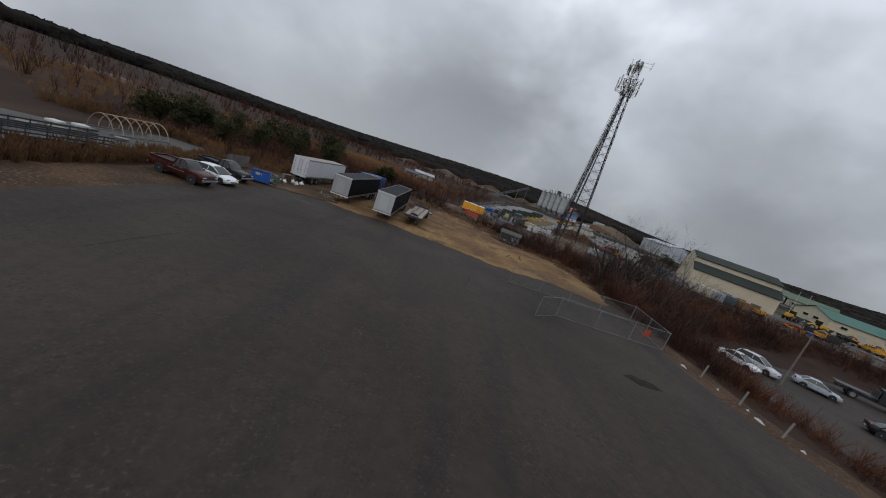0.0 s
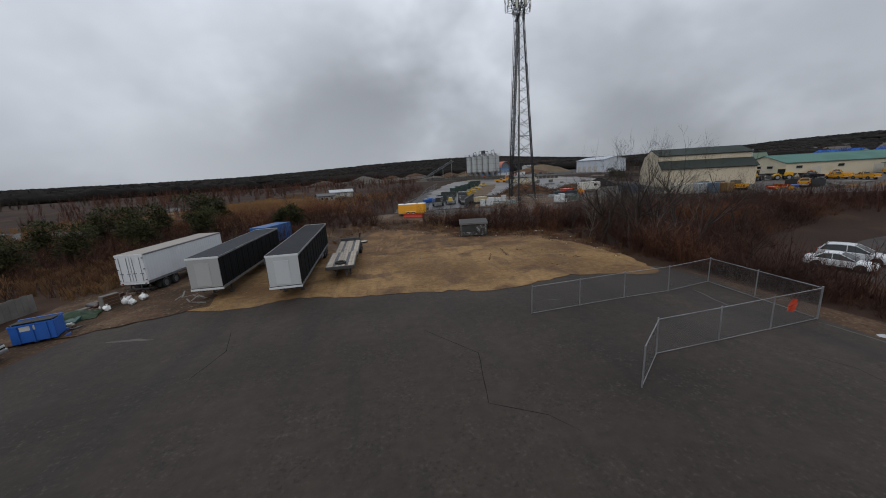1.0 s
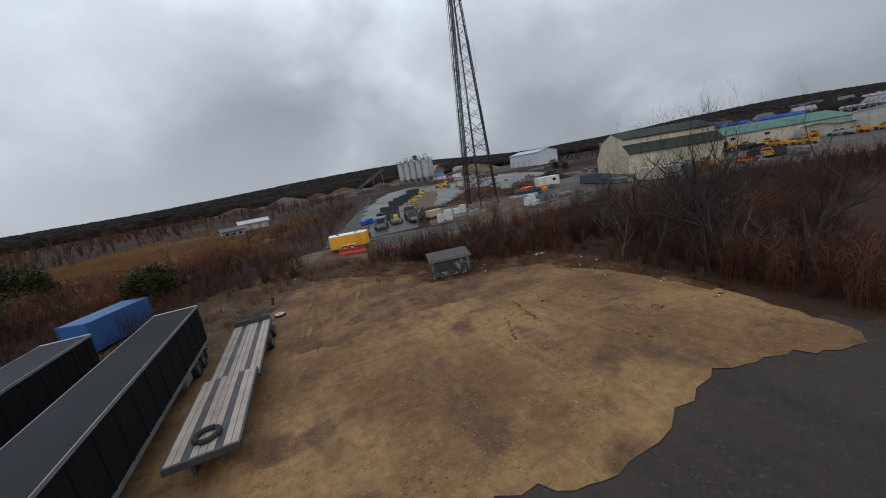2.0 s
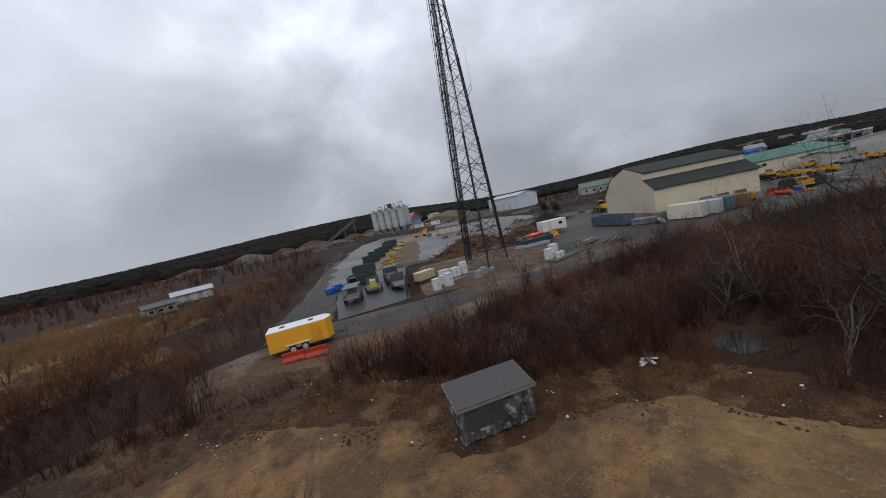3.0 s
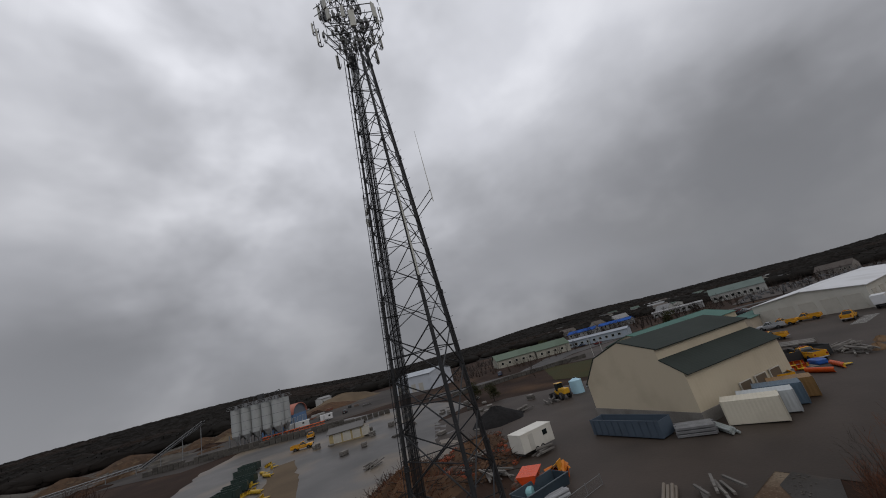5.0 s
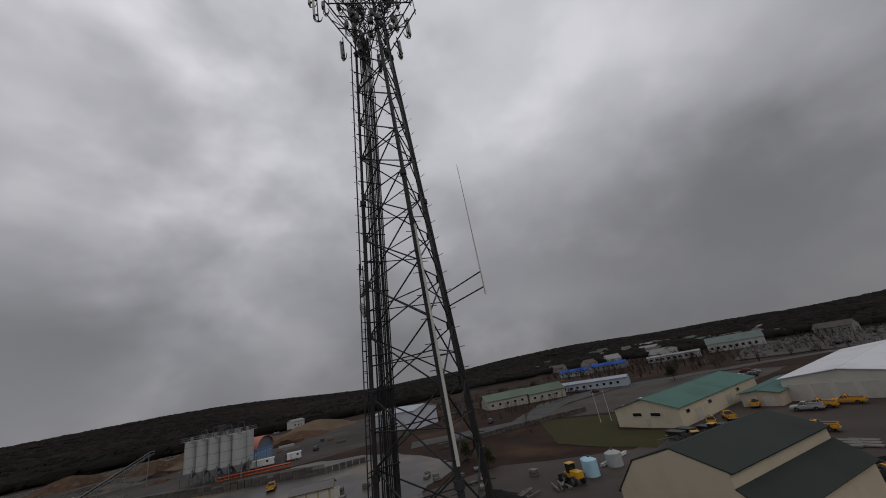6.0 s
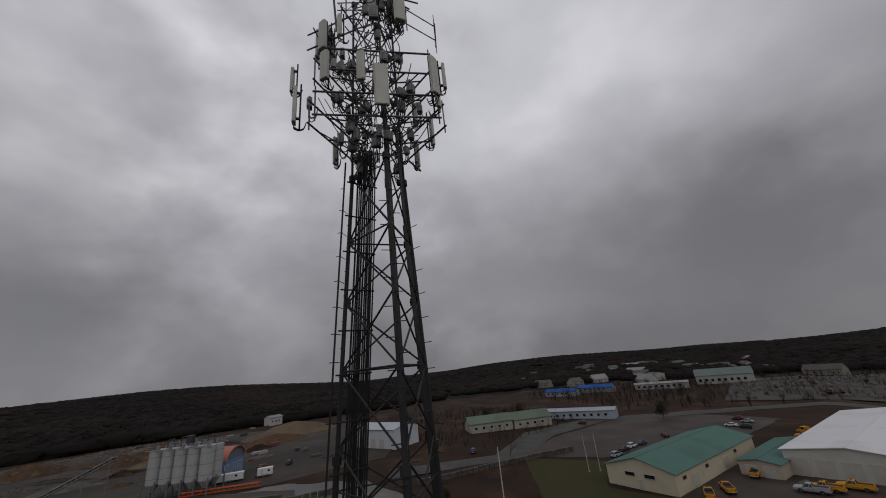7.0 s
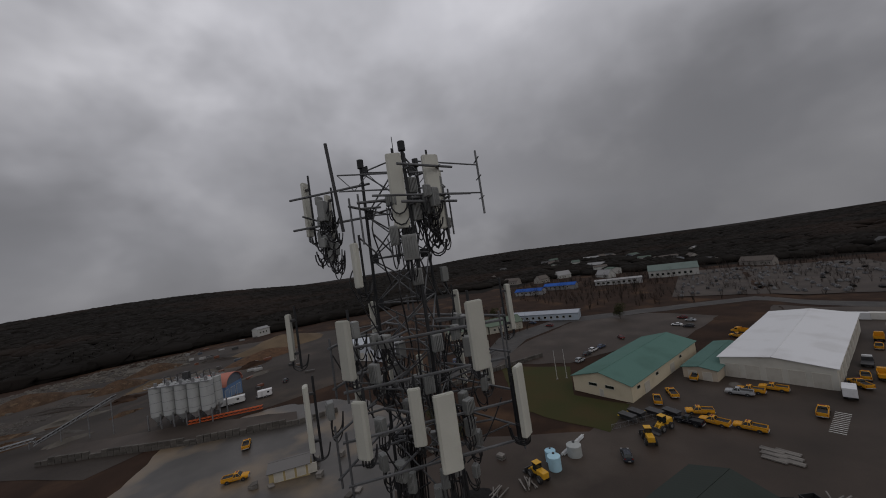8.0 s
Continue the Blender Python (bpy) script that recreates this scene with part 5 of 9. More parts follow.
def car(at, turn, colour, label, tall=0.0, length=4.5, group="parked cars", name="car"):
    """x forward; tall turns the saloon into a hatchback, then an estate or off-roader."""
    t = thing(name, at, turn, label, "car", group)
    L, hw = length / 2, 0.9
    belt, top = 0.93 + tall * 0.22, 1.44 + tall * 0.36
    rows = ((-1.0, 0.78, 0.44, -0.14), (-0.975, 0.88, 0.33, -0.02), (-0.9, 0.95, 0.26, 0.03), (-0.7, 0.99, 0.22, 0.03), (-0.3, 1.0, 0.2, 0.01), (0.1, 1.0, 0.2, -0.01), (0.42, 1.0, 0.2, -0.05),
            (0.62, 0.985, 0.21, -0.11), (0.8, 0.95, 0.23, -0.19), (0.92, 0.87, 0.26, -0.28), (0.98, 0.76, 0.31, -0.37), (1.0, 0.62, 0.38, -0.43))
    body = loft([ring12(L * x, hw * w, z0, belt + dz) for x, w, z0, dz in rows])
    part("body", body, "paint", t, colour=colour, smooth=True)
    hatch = tall > 0
    h = top - belt
    arc = ((-0.95, 0.06), (-0.86, 0.55), (-0.72, 0.88), (-0.45, 0.98), (-0.15, 1.0), (0.02, 0.94), (0.16, 0.72), (0.32, 0.36), (0.48, 0.0)) if hatch else \
          ((-0.74, 0.04), (-0.6, 0.5), (-0.45, 0.86), (-0.28, 0.98), (-0.1, 1.0), (0.05, 0.94), (0.18, 0.72), (0.33, 0.36), (0.48, 0.0))
    r1 = -0.86 if hatch else -0.5
    posts = ((L * 0.46, belt, L * 0.03, top - 0.06, 0.032), (-L * 0.17, belt, -L * 0.19, top - 0.04, 0.03), (L * arc[0][0] * 0.97, belt, L * r1 * 0.9, top - 0.1, 0.055))
    greenhouse(t, [(L * x, belt + h * k) for x, k in arc], belt, hw, colour, posts)
    for s in (-1, 1):
        for x in (L * 0.6, -L * 0.58):
            r = 0.32 + 0.03 * (tall > 0.3)
            wheel_arch(t, x, s * (hw - 0.044), r)
            wheel(t, x, s * (hw - 0.095), r, 0.22)
        part("sill", block((0, s * (hw - 0.03), 0.27), (L * 0.82, 0.06, 0.1), 0.02), "rubber", t)
        for x in (-L * 0.32, L * 0.1):
            part("door_handle", block((x, s * (hw - 0.015), belt - 0.14), (0.2, 0.04, 0.035), 0.01), "rim", t)
            part("door_seam", block((x - 0.28, s * (hw - 0.012), belt - 0.32), (0.018, 0.02, 0.5)), "rubber", t)
    part("grille", block((L - 0.02, 0, belt - 0.5), (0.08, 0.8, 0.12), 0.03), "rubber", t)
    part("rear_bumper", block((-L + 0.05, 0, 0.46), (0.2, hw * 1.6, 0.2), 0.06), "paint", t, colour=tuple(c * 0.7 for c in colour))
    lamps_and_glass(t, L * 0.92, -L * 0.985, hw, belt - 0.3, belt - 0.1, L * 0.4)
    part("number_plate", block((-L - 0.06, 0, 0.5), (0.02, 0.5, 0.12)), "white_line", t)
    return t


def pickup(at, turn, colour, label, group="parked pickups", beacon=False, cap=None, scale=1.0):
    t = thing("pickup_truck", at, turn, label, "pickup truck", group)
    L, hw = 2.85, 0.98
    rows = ((-1.0, 0.95, 0.58, 1.2), (-0.98, 0.985, 0.5, 1.24), (-0.5, 1.0, 0.44, 1.24), (-0.1, 1.0, 0.42, 1.24), (0.2, 1.0, 0.42, 1.23), (0.45, 0.995, 0.42, 1.2),
            (0.7, 0.98, 0.44, 1.16), (0.9, 0.95, 0.46, 1.11), (0.97, 0.91, 0.5, 1.06), (1.0, 0.86, 0.54, 1.0))
    part("body", loft([ring12(L * x, hw * w, z0, z1) for x, w, z0, z1 in rows]), "paint", t, colour=colour, smooth=True)
    bm = bmesh.new()
    box(bm, (-L * 0.55, 0, 1.272), (L * 0.82, hw * 1.66, 0.02))
    part("bed_floor", bm, "rubber", t)
    for s in (-1, 1):
        part("bed_wall", block((-L * 0.55, s * hw * 0.91, 1.33), (L * 0.88, 0.12, 0.2), 0.03), "paint", t, colour=colour)
    part("tailgate", block((-L + 0.06, 0, 1.32), (0.09, hw * 1.8, 0.22), 0.025), "paint", t, colour=colour)
    x0, x1 = -L * 0.12, L * 0.46
    arc = ((x0, 1.26), (x0 + 0.06, 1.6), (x0 + 0.16, 1.82), (x0 + 0.5, 1.87), (x1 - 0.85, 1.87), (x1 - 0.62, 1.83), (x1 - 0.3, 1.55), (x1, 1.2))
    posts = ((x0 + 0.02, 1.24, x0 + 0.16, 1.79, 0.07), ((x0 + x1) / 2 - 0.25, 1.22, (x0 + x1) / 2 - 0.28, 1.83, 0.04), (x1 - 0.04, 1.2, x1 - 0.63, 1.8, 0.04))
    greenhouse(t, arc, 1.24, hw, colour, posts)
    for s in (-1, 1):
        for x in (L * 0.62, -L * 0.56):
            wheel_arch(t, x, s * (hw - 0.044), 0.4)
            wheel(t, x, s * (hw - 0.12), 0.4, 0.28)
        part("side_trim", block((0.1, s * (hw + 0.004), 0.84), (L * 0.62, 0.02, 0.05)), "rim", t)
        for x in (-L * 0.05, L * 0.2):
            part("door_handle", block((x, s * (hw - 0.012), 1.08), (0.2, 0.04, 0.04), 0.01), "rim", t)
            part("door_seam", block((x - 0.2, s * (hw - 0.012), 0.86), (0.018, 0.02, 0.6)), "rubber", t)
    part("front_bumper", block((L - 0.0, 0, 0.6), (0.18, hw * 1.84, 0.22), 0.05), "rim", t)
    part("grille", block((L - 0.02, 0, 0.86), (0.1, 1.1, 0.24), 0.03), "dark_steel", t)
    part("rear_bumper", block((-L - 0.06, 0, 0.6), (0.16, hw * 1.8, 0.18), 0.04), "rim", t)
    lamps_and_glass(t, L - 0.04, -L + 0.02, hw, 0.88, 1.0, x1 - 0.2)
    part("number_plate", block((-L - 0.15, 0, 0.62), (0.02, 0.4, 0.12)), "white_line", t)
    if beacon:
        part("light_bar", block((0.35, 0, 1.96), (0.2, 0.9, 0.1), 0.03), "lamp_red", t)
    if cap:
        part("service_body", block((-L * 0.55, 0, 1.6), (L * 0.9, hw * 1.95, 0.66), 0.04), "paint", t, colour=cap)
    return t


def work_truck(at, turn, colour, label, bed="dump", group="works trucks", bed_colour=None):
    """A two-axle truck with hood, cab and a dump, box or flat body."""
    t = thing("work_truck", at, turn, label, "truck", group)
    hw = 1.15
    hood = loft([[(2.0, -0.85, 0.9), (2.0, 0.85, 0.9), (2.0, 0.8, 1.75), (2.0, -0.8, 1.75)], [(3.3, -0.8, 0.9), (3.3, 0.8, 0.9), (3.3, 0.72, 1.5), (3.3, -0.72, 1.5)]])
    part("hood", hood, "paint", t, colour=colour)
    cab = loft([[(0.6, -hw * .9, 0.8), (0.6, hw * .9, 0.8), (0.6, hw * .85, 2.6), (0.6, -hw * .85, 2.6)], [(2.1, -hw * .9, 0.8), (2.1, hw * .9, 0.8), (1.85, hw * .8, 2.55), (1.85, -hw * .8, 2.55)]])
    part("cab", cab, "paint", t, colour=colour)
    bm = bmesh.new()
    box(bm, (2.0, 0, 2.1), (0.2, hw * 1.5, 0.6), ry=-8)
    for s in (-1, 1):
        box(bm, (1.35, s * hw * 0.87, 2.1), (0.8, 0.06, 0.55))
    part("cab_glass", bm, "glass_dark", t)
    part("chassis", block((0, 0, 0.75), (6.6, 0.9, 0.25)), "dark_steel", t)
    bc = bed_colour or colour
    if bed == "dump":
        bm = bmesh.new()
        box(bm, (-1.5, 0, 1.25), (3.7, 2.3, 0.12))
        for s in (-1, 1):
            box(bm, (-1.5, s * 1.12, 1.75), (3.7, 0.08, 0.95))
            for k in range(5):
                box(bm, (-3.1 + k * 0.8, s * 1.18, 1.7), (0.12, 0.06, 0.9))
        box(bm, (0.35, 0, 1.9), (0.08, 2.3, 1.3))
        box(bm, (-3.35, 0, 1.7), (0.08, 2.3, 0.85))
        part("dump_body", bm, "paint", t, colour=bc)
    elif bed == "box":
        part("box_body", block((-1.5, 0, 2.05), (4.0, 2.35, 2.0), 0.04), "sheet", t, colour=bc)
    else:
        part("flat_bed", block((-1.5, 0, 1.2), (4.0, 2.3, 0.14), 0.02), "dark_steel", t)
        bm = bmesh.new()
        box(bm, (0.35, 0, 1.75), (0.08, 2.2, 1.0))
        part("headboard", bm, "dark_steel", t)
    for s in (-1, 1):
        wheel(t, 2.5, s * 0.95, 0.5, 0.3)
        wheel(t, -1.6, s * 0.9, 0.5, 0.55)
        part("headlight", block((3.3, s * 0.6, 1.2), (0.06, 0.25, 0.18), 0.02), "lamp_clear", t)
    part("front_bumper", block((3.4, 0, 0.75), (0.15, 2.1, 0.25), 0.03), "dark_steel", t)
    return t


def loader(at, turn, label="yellow wheel loader with a lowered bucket"):
    t = thing("wheel_loader", at, turn, label, "loader", "works machines")
    y = (0.55, 0.30, 0.03)
    part("engine_cover", block((-1.5, 0, 1.6), (2.2, 1.4, 1.1), 0.12), "paint", t, colour=y)
    part("front_frame", block((0.9, 0, 1.2), (1.6, 1.0, 0.8), 0.08), "paint", t, colour=y)
    cab = part("cab", block((0.0, 0, 2.35), (1.3, 1.3, 1.5), 0.08), "glass_dark", t)
    part("cab_roof", block((0, 0, 3.13), (1.45, 1.4, 0.1), 0.03), "paint", cab, colour=y)
    for s in (-1, 1):
        bm = bmesh.new()
        rod(bm, (0.7, s * 0.45, 1.9), (2.6, s * 0.45, 0.7), 0.12, 6)
        part("lift_arm", bm, "paint", t, colour=y)
        for x in (-1.5, 1.2):
            wheel(t, x, s * 0.95, 0.72, 0.5)
    part("bucket", prism([(2.5, 0.15), (3.5, 0.1), (3.5, 0.18), (2.75, 0.4), (2.65, 1.2), (2.45, 1.2)], -1.3, 1.3, "y"), "dark_steel", t)
    return t


def gz(x, y, off=0.06):
    return (x, y, ground(x, y) + off)


YEL = (0.55, 0.255, 0.02)
# west edge of the lot
pickup(gz(-23.5, 30.6), -7, (0.05, 0.014, 0.013), "dark maroon pickup truck parked at the lot edge")
car(gz(-22.6, 34.0), -10, (0.70, 0.72, 0.74), "white hatchback parked between two pickups", 0.12, 4.4)
pickup(gz(-23.9, 37.5), -8, (0.016, 0.017, 0.019), "black pickup truck parked by the blue dumpster")
# the street
car(gz(41.0, 37.0), -70, (0.60, 0.61, 0.62), "white and grey sedan parked on the verge")
car(gz(44.2, 37.9), -68, (0.5, 0.51, 0.52), "silver estate car parked on the verge", 0.7, 4.8)
car(gz(51.4, 36.8), -40, (0.34, 0.38, 0.42), "light blue grey sedan on the street")
work_truck(gz(62.6, 40.0), -40, (0.03, 0.03, 0.032), "dark truck with a pale cab load on the street", "flat")
car(gz(49.8, 27.6), -38, (0.014, 0.014, 0.015), "black car parked on the street")


# ---- plants ----
class Soup:
    """Four-cornered faces gathered into one large mesh."""

    def __init__(self):
        self.v, self.f, self.n = [], [], 0

    def add(self, v, f):
        self.v.append(v)
        self.f.append(f + self.n)
        self.n += len(v)

    def mesh(self, name, mat, smooth=False):
        v, f = np.concatenate(self.v).astype(np.float32), np.concatenate(self.f).astype(np.int32)
        me = bpy.data.meshes.new(name)
        me.vertices.add(len(v))
        me.vertices.foreach_set("co", v.ravel())
        me.loops.add(f.size)
        me.loops.foreach_set("vertex_index", f.ravel())
        me.polygons.add(len(f))
        me.polygons.foreach_set("loop_start", np.arange(0, f.size, f.shape[1], dtype=np.int32))
        me.materials.append(M[mat])
        me.update(calc_edges=True)
        if smooth:
            me.polygons.foreach_set("use_smooth", [True] * len(f))
        return me


def tube_arrays(pts, radii, sides=3):
    """A tapered tube along a line, as arrays."""
    pts = np.asarray(pts, float)
    k = len(pts)
    d = np.gradient(pts, axis=0)
    d /= np.linalg.norm(d, axis=1)[:, None] + 1e-9
    ref = np.array([0.31, 0.95, 0.12]) if abs(d[0][1]) < 0.9 else np.array([1.0, 0, 0])
    a = np.cross(d, ref)
    a /= np.linalg.norm(a, axis=1)[:, None] + 1e-9
    b = np.cross(d, a)
    v = []
    for s in range(sides):
        w = 2 * math.pi * s / sides
        v.append(pts + (a * math.cos(w) + b * math.sin(w)) * np.asarray(radii)[:, None])
    v = np.stack(v, 1).reshape(-1, 3)
    f = []
    for i in range(k - 1):
        for s in range(sides):
            t = (s + 1) % sides
            f.append((i * sides + s, i * sides + t, (i + 1) * sides + t, (i + 1) * sides + s))
    return v, np.array(f)


def ribbon_arrays(p, q, w, ang):
    side = np.array([math.cos(ang), math.sin(ang), 0.0]) * w
    return np.array([p - side, p + side, q + side * 0.4, q - side * 0.4]), np.array([[0, 1, 2, 3]])


rng = np.random.default_rng(11)


def shrub(height, stems, twigs, spread=0.5, thick=0.016):
    s = Soup()
    for _ in range(stems):
        a, out = rng.uniform(0, 6.28), rng.uniform(0.1, 1.0) * spread
        h = height * rng.uniform(0.55, 1.0)
        base = np.array([rng.normal(0, 0.16), rng.normal(0, 0.16), -0.05])
        pts = [base]
        for k in range(1, 4):
            u = k / 3
            pts.append(base + np.array([math.cos(a) * out * h * u ** 1.3, math.sin(a) * out * h * u ** 1.3, h * u]) + rng.normal(0, 0.05 * h * 0.4, 3) * u)
        s.add(*tube_arrays(pts, thick * np.array([1.0, 0.8, 0.52, 0.2]), 3))
        pts = np.array(pts)
        for _ in range(twigs):
            u = rng.uniform(0.25, 1.0) * 3
            i = min(2, int(u))
            p = pts[i] + (pts[i + 1] - pts[i]) * (u - i)
            b = rng.uniform(0, 6.28)
            L = h * rng.uniform(0.12, 0.34)
            q = p + L * np.array([math.cos(b) * 0.75, math.sin(b) * 0.75, rng.uniform(0.2, 0.9)])
            s.add(*ribbon_arrays(p, q, thick * 0.5, b + 1.57))
            for _ in range(2):
                c = b + rng.uniform(-0.9, 0.9)
                m = p + (q - p) * rng.uniform(0.3, 0.8)
                s.add(*ribbon_arrays(m, m + 0.5 * L * np.array([math.cos(c), math.sin(c), rng.uniform(0.1, 0.9)]), thick * 0.34, c + 1.57))
    return np.concatenate(s.v), np.concatenate(s.f)


def tuft(height, blades):
    s = Soup()
    for _ in range(blades):
        a = rng.uniform(0, 6.28)
        r = rng.uniform(0, 0.5)
        p = np.array([math.cos(a) * r, math.sin(a) * r, -0.05])
        b = rng.uniform(0, 6.28)
        h = height * rng.uniform(0.6, 1.0)
        q = p + np.array([math.cos(b) * 0.2 * h, math.sin(b) * 0.2 * h, h])
        s.add(*ribbon_arrays(p, q, 0.022, rng.uniform(0, 3.14)))
        s.add(*ribbon_arrays(q - np.array([0, 0, 0.15]), q + np.array([math.cos(b) * 0.1, math.sin(b) * 0.1, 0.22]), 0.045, b))
    return np.concatenate(s.v), np.concatenate(s.f)


def in_poly(p, poly):
    c = False
    for i, a in enumerate(poly):
        b = poly[i - 1]
        if (a[1] > p[1]) != (b[1] > p[1]) and p[0] < (b[0] - a[0]) * (p[1] - a[1]) / (b[1] - a[1]) + a[0]:
            c = not c
    return c




def scatter(name, kinds, poly, count, mat, label, category, lo=0.7, hi=1.2, clump=0.0, clear=()):
    """Plants strewn over an outline, as one mass."""
    s = Soup()
    xs, ys = [p[0] for p in poly], [p[1] for p in poly]
    made = tries = 0
    while made < count and tries < count * 30:
        tries += 1
        x, y = rng.uniform(min(xs), max(xs)), rng.uniform(min(ys), max(ys))
        if not in_poly((x, y), poly) or any((x - cx) ** 2 + (y - cy) ** 2 < r * r for cx, cy, r in clear):
            continue
        if clump and noise.noise((x * 0.12, y * 0.12, 4.0)) < rng.uniform(-1, 1) * clump - 0.1:
            continue
        v, f = kinds[int(rng.integers(len(kinds)))]
        k, a = rng.uniform(lo, hi), rng.uniform(0, 6.28)
        c, d = math.cos(a) * k, math.sin(a) * k
        w = np.stack([v[:, 0] * c - v[:, 1] * d + x, v[:, 0] * d + v[:, 1] * c + y, v[:, 2] * k + ground(x, y)], 1)
        s.add(w, f)
        made += 1
    return tagged(new(name, s.mesh(name, mat)), label, category, kind="stuff")


SHRUBS = [shrub(3.1, 8, 5, 0.55, 0.022), shrub(2.4, 9, 5, 0.7, 0.022), shrub(3.8, 8, 5, 0.4, 0.023), shrub(1.7, 9, 5, 0.9, 0.021), shrub(2.8, 9, 5, 0.6, 0.022)]
LOW = [shrub(1.0, 7, 3, 1.0, 0.016), shrub(0.7, 8, 2, 1.2, 0.014)]
MID = [shrub(3.0, 9, 4, 0.6, 0.021), shrub(2.3, 9, 4, 0.8, 0.021), shrub(3.5, 8, 4, 0.5, 0.022)]
FAR = [shrub(3.0, 6, 3, 0.6, 0.034), shrub(2.4, 7, 2, 0.8, 0.034), shrub(3.6, 6, 3, 0.5, 0.036)]
REEDS = [tuft(1.7, 26), tuft(2.0, 30), tuft(1.3, 24)]
BAND = [(-7, 75.5), (-2, 77), (6, 77), (12, 75.6), (22, 76), (40, 77), (56, 76.6), (64, 72), (70, 66), (66, 55), (62, 57), (50, 49.5), (40, 43.5), (35.5, 38), (32.5, 24), (28.6, 24), (27.6, 30),
        (27.2, 40), (27, 46), (26.8, 54), (24.8, 61.6), (19, 64.6), (14, 70), (8, 75.4), (-1, 74.8)]
scatter("brush", SHRUBS, BAND, 2100, "twig", "dense bare reddish brown brush between the lot and the yard", "brush", 0.6, 1.15, 0.5, clear=((15, 63.6, 2.6), (29.2, 59.6, 1.9)))
scatter("undergrowth", LOW, BAND, 1200, "twig", "low tangled bare undergrowth", "brush", 0.7, 1.3)
scatter("brush_west", MID, [(-60, 52), (-33, 53), (-24, 47), (-24, 57), (-15, 64), (-6, 67), (-5, 74), (-10, 84), (2, 88), (8, 106), (16, 140), (24, 170), (10, 180), (-4, 130), (-20, 98), (-70, 90)], 800, "twig",
        "bare brown thickets over the marsh", "brush", 0.6, 1.2, 0.7)
scatter("reeds", REEDS, [(-30.5, 2), (-25.5, 8), (-27, 20), (-27.8, 32), (-27.8, 44), (-31, 46), (-30.6, 30), (-30.4, 14)], 900, "reed", "tan dead reeds along the lot edge", "reeds", 0.45, 0.75)
scatter("reeds_marsh", REEDS, [(-110, 60), (-40, 54), (-30, 66), (-14, 88), (0, 112), (10, 150), (-30, 170), (-120, 120)], 1700, "reed_gold", "tan dead marsh grass", "reeds", 0.5, 0.9, 0.6)
scatter("brush_hollow", MID + LOW[:1], [(-46, 56), (-30, 62), (-20, 65.5), (-12, 71), (-5, 77), (2, 78.5), (0, 90), (-8, 102), (-30, 96), (-48, 76)], 1150, "twig", "dense brown thicket behind the trailers", "brush", 0.6, 1.15)
scatter("litter_twigs", LOW, [(-26, 55), (-16, 57), (-8, 60.5), (-3, 66), (0, 73), (8, 76), (-6, 77), (-22, 66)], 120, "twig", "low dead weeds on the muddy edge", "brush", 0.4, 0.8)
scatter("brush_far_west", FAR, [(-170, 60), (-60, 60), (-40, 90), (-50, 150), (-90, 200), (-200, 160)], 260, "twig", "brown thickets far over the marsh", "brush", 1.0, 2.0)
scatter("brush_north_west", FAR, [(-60, 160), (-10, 180), (20, 180), (28, 230), (-10, 330), (-120, 330), (-160, 220)], 650, "twig", "bare brown woods beyond the marsh", "brush", 1.0, 2.2, 0.3)
scatter("pale_bramble", SHRUBS[3:4] + SHRUBS[1:2], [(16, 69), (24, 64.5), (30, 63), (34, 70), (28, 74), (18, 74)], 48, "bark_pale", "pale tangled bramble canes in the brush", "brush", 0.7, 1.0)
scatter("brush_street", FAR + LOW, [(66, 66), (72, 50), (78, 46), (110, 40), (150, 26), (150, 36), (100, 55), (80, 62), (70, 70)], 320, "twig", "bare brush between the street and the works yard", "brush", 0.6, 1.2)
scatter("brush_bank", MID, [(44, 45.5), (50, 50.5), (72, 55.5), (80, 51.5), (96, 44), (104, 50), (84, 62), (70, 68), (62, 58), (50, 52.5)], 330, "twig", "dense bare brush on the bank above the street", "brush", 0.6, 1.0)
scatter("bank_undergrowth", LOW, [(44, 44), (50, 49.5), (72, 54.5), (80, 50.5), (92, 44), (86, 58), (66, 60), (48, 53)], 420, "twig", "low tangled undergrowth on the bank above the street", "brush", 0.9, 1.6)
scatter("dead_grass_west", REEDS, [(-62, 50), (-45, 53), (-30, 52.5), (-25.5, 47), (-23, 58), (-18, 65), (-36, 63), (-62, 60)], 650, "reed", "tangled tan and rust dead grass behind the storage lot", "reeds", 0.45, 0.8, 0.3)
scatter("edge_weeds", LOW, [(-6, 63.5), (-3, 68), (0, 72), (6, 73), (10, 68), (13.5, 65.5), (17.5, 61), (21.4, 60.5), (25, 52), (26, 44), (27.4, 44), (26.6, 54), (22.6, 64), (14, 71), (8, 76.4), (-2, 76)], 330, "twig", "dead weeds and twigs fringing the dirt lot", "brush", 0.35, 0.95)
scatter("dead_tufts", REEDS, [(-6, 63.5), (-1, 71), (6, 74), (12, 68.5), (18, 63), (24, 57), (26, 46), (27.6, 44), (27, 55), (22.6, 65), (14, 71), (8, 77), (-3, 77)], 160, "reed", "short tufts of dead grass at the lot edge", "grass", 0.2, 0.45)
scatter("brush_lot_edge", LOW + SHRUBS[1:4:2], [(27.2, 40), (27.8, 31), (28.6, 24), (33, 12), (40, 4), (37, 18), (35, 28), (34, 38), (29, 41)], 360, "twig", "low bare brush on the bank beside the lot", "brush", 0.5, 1.0)


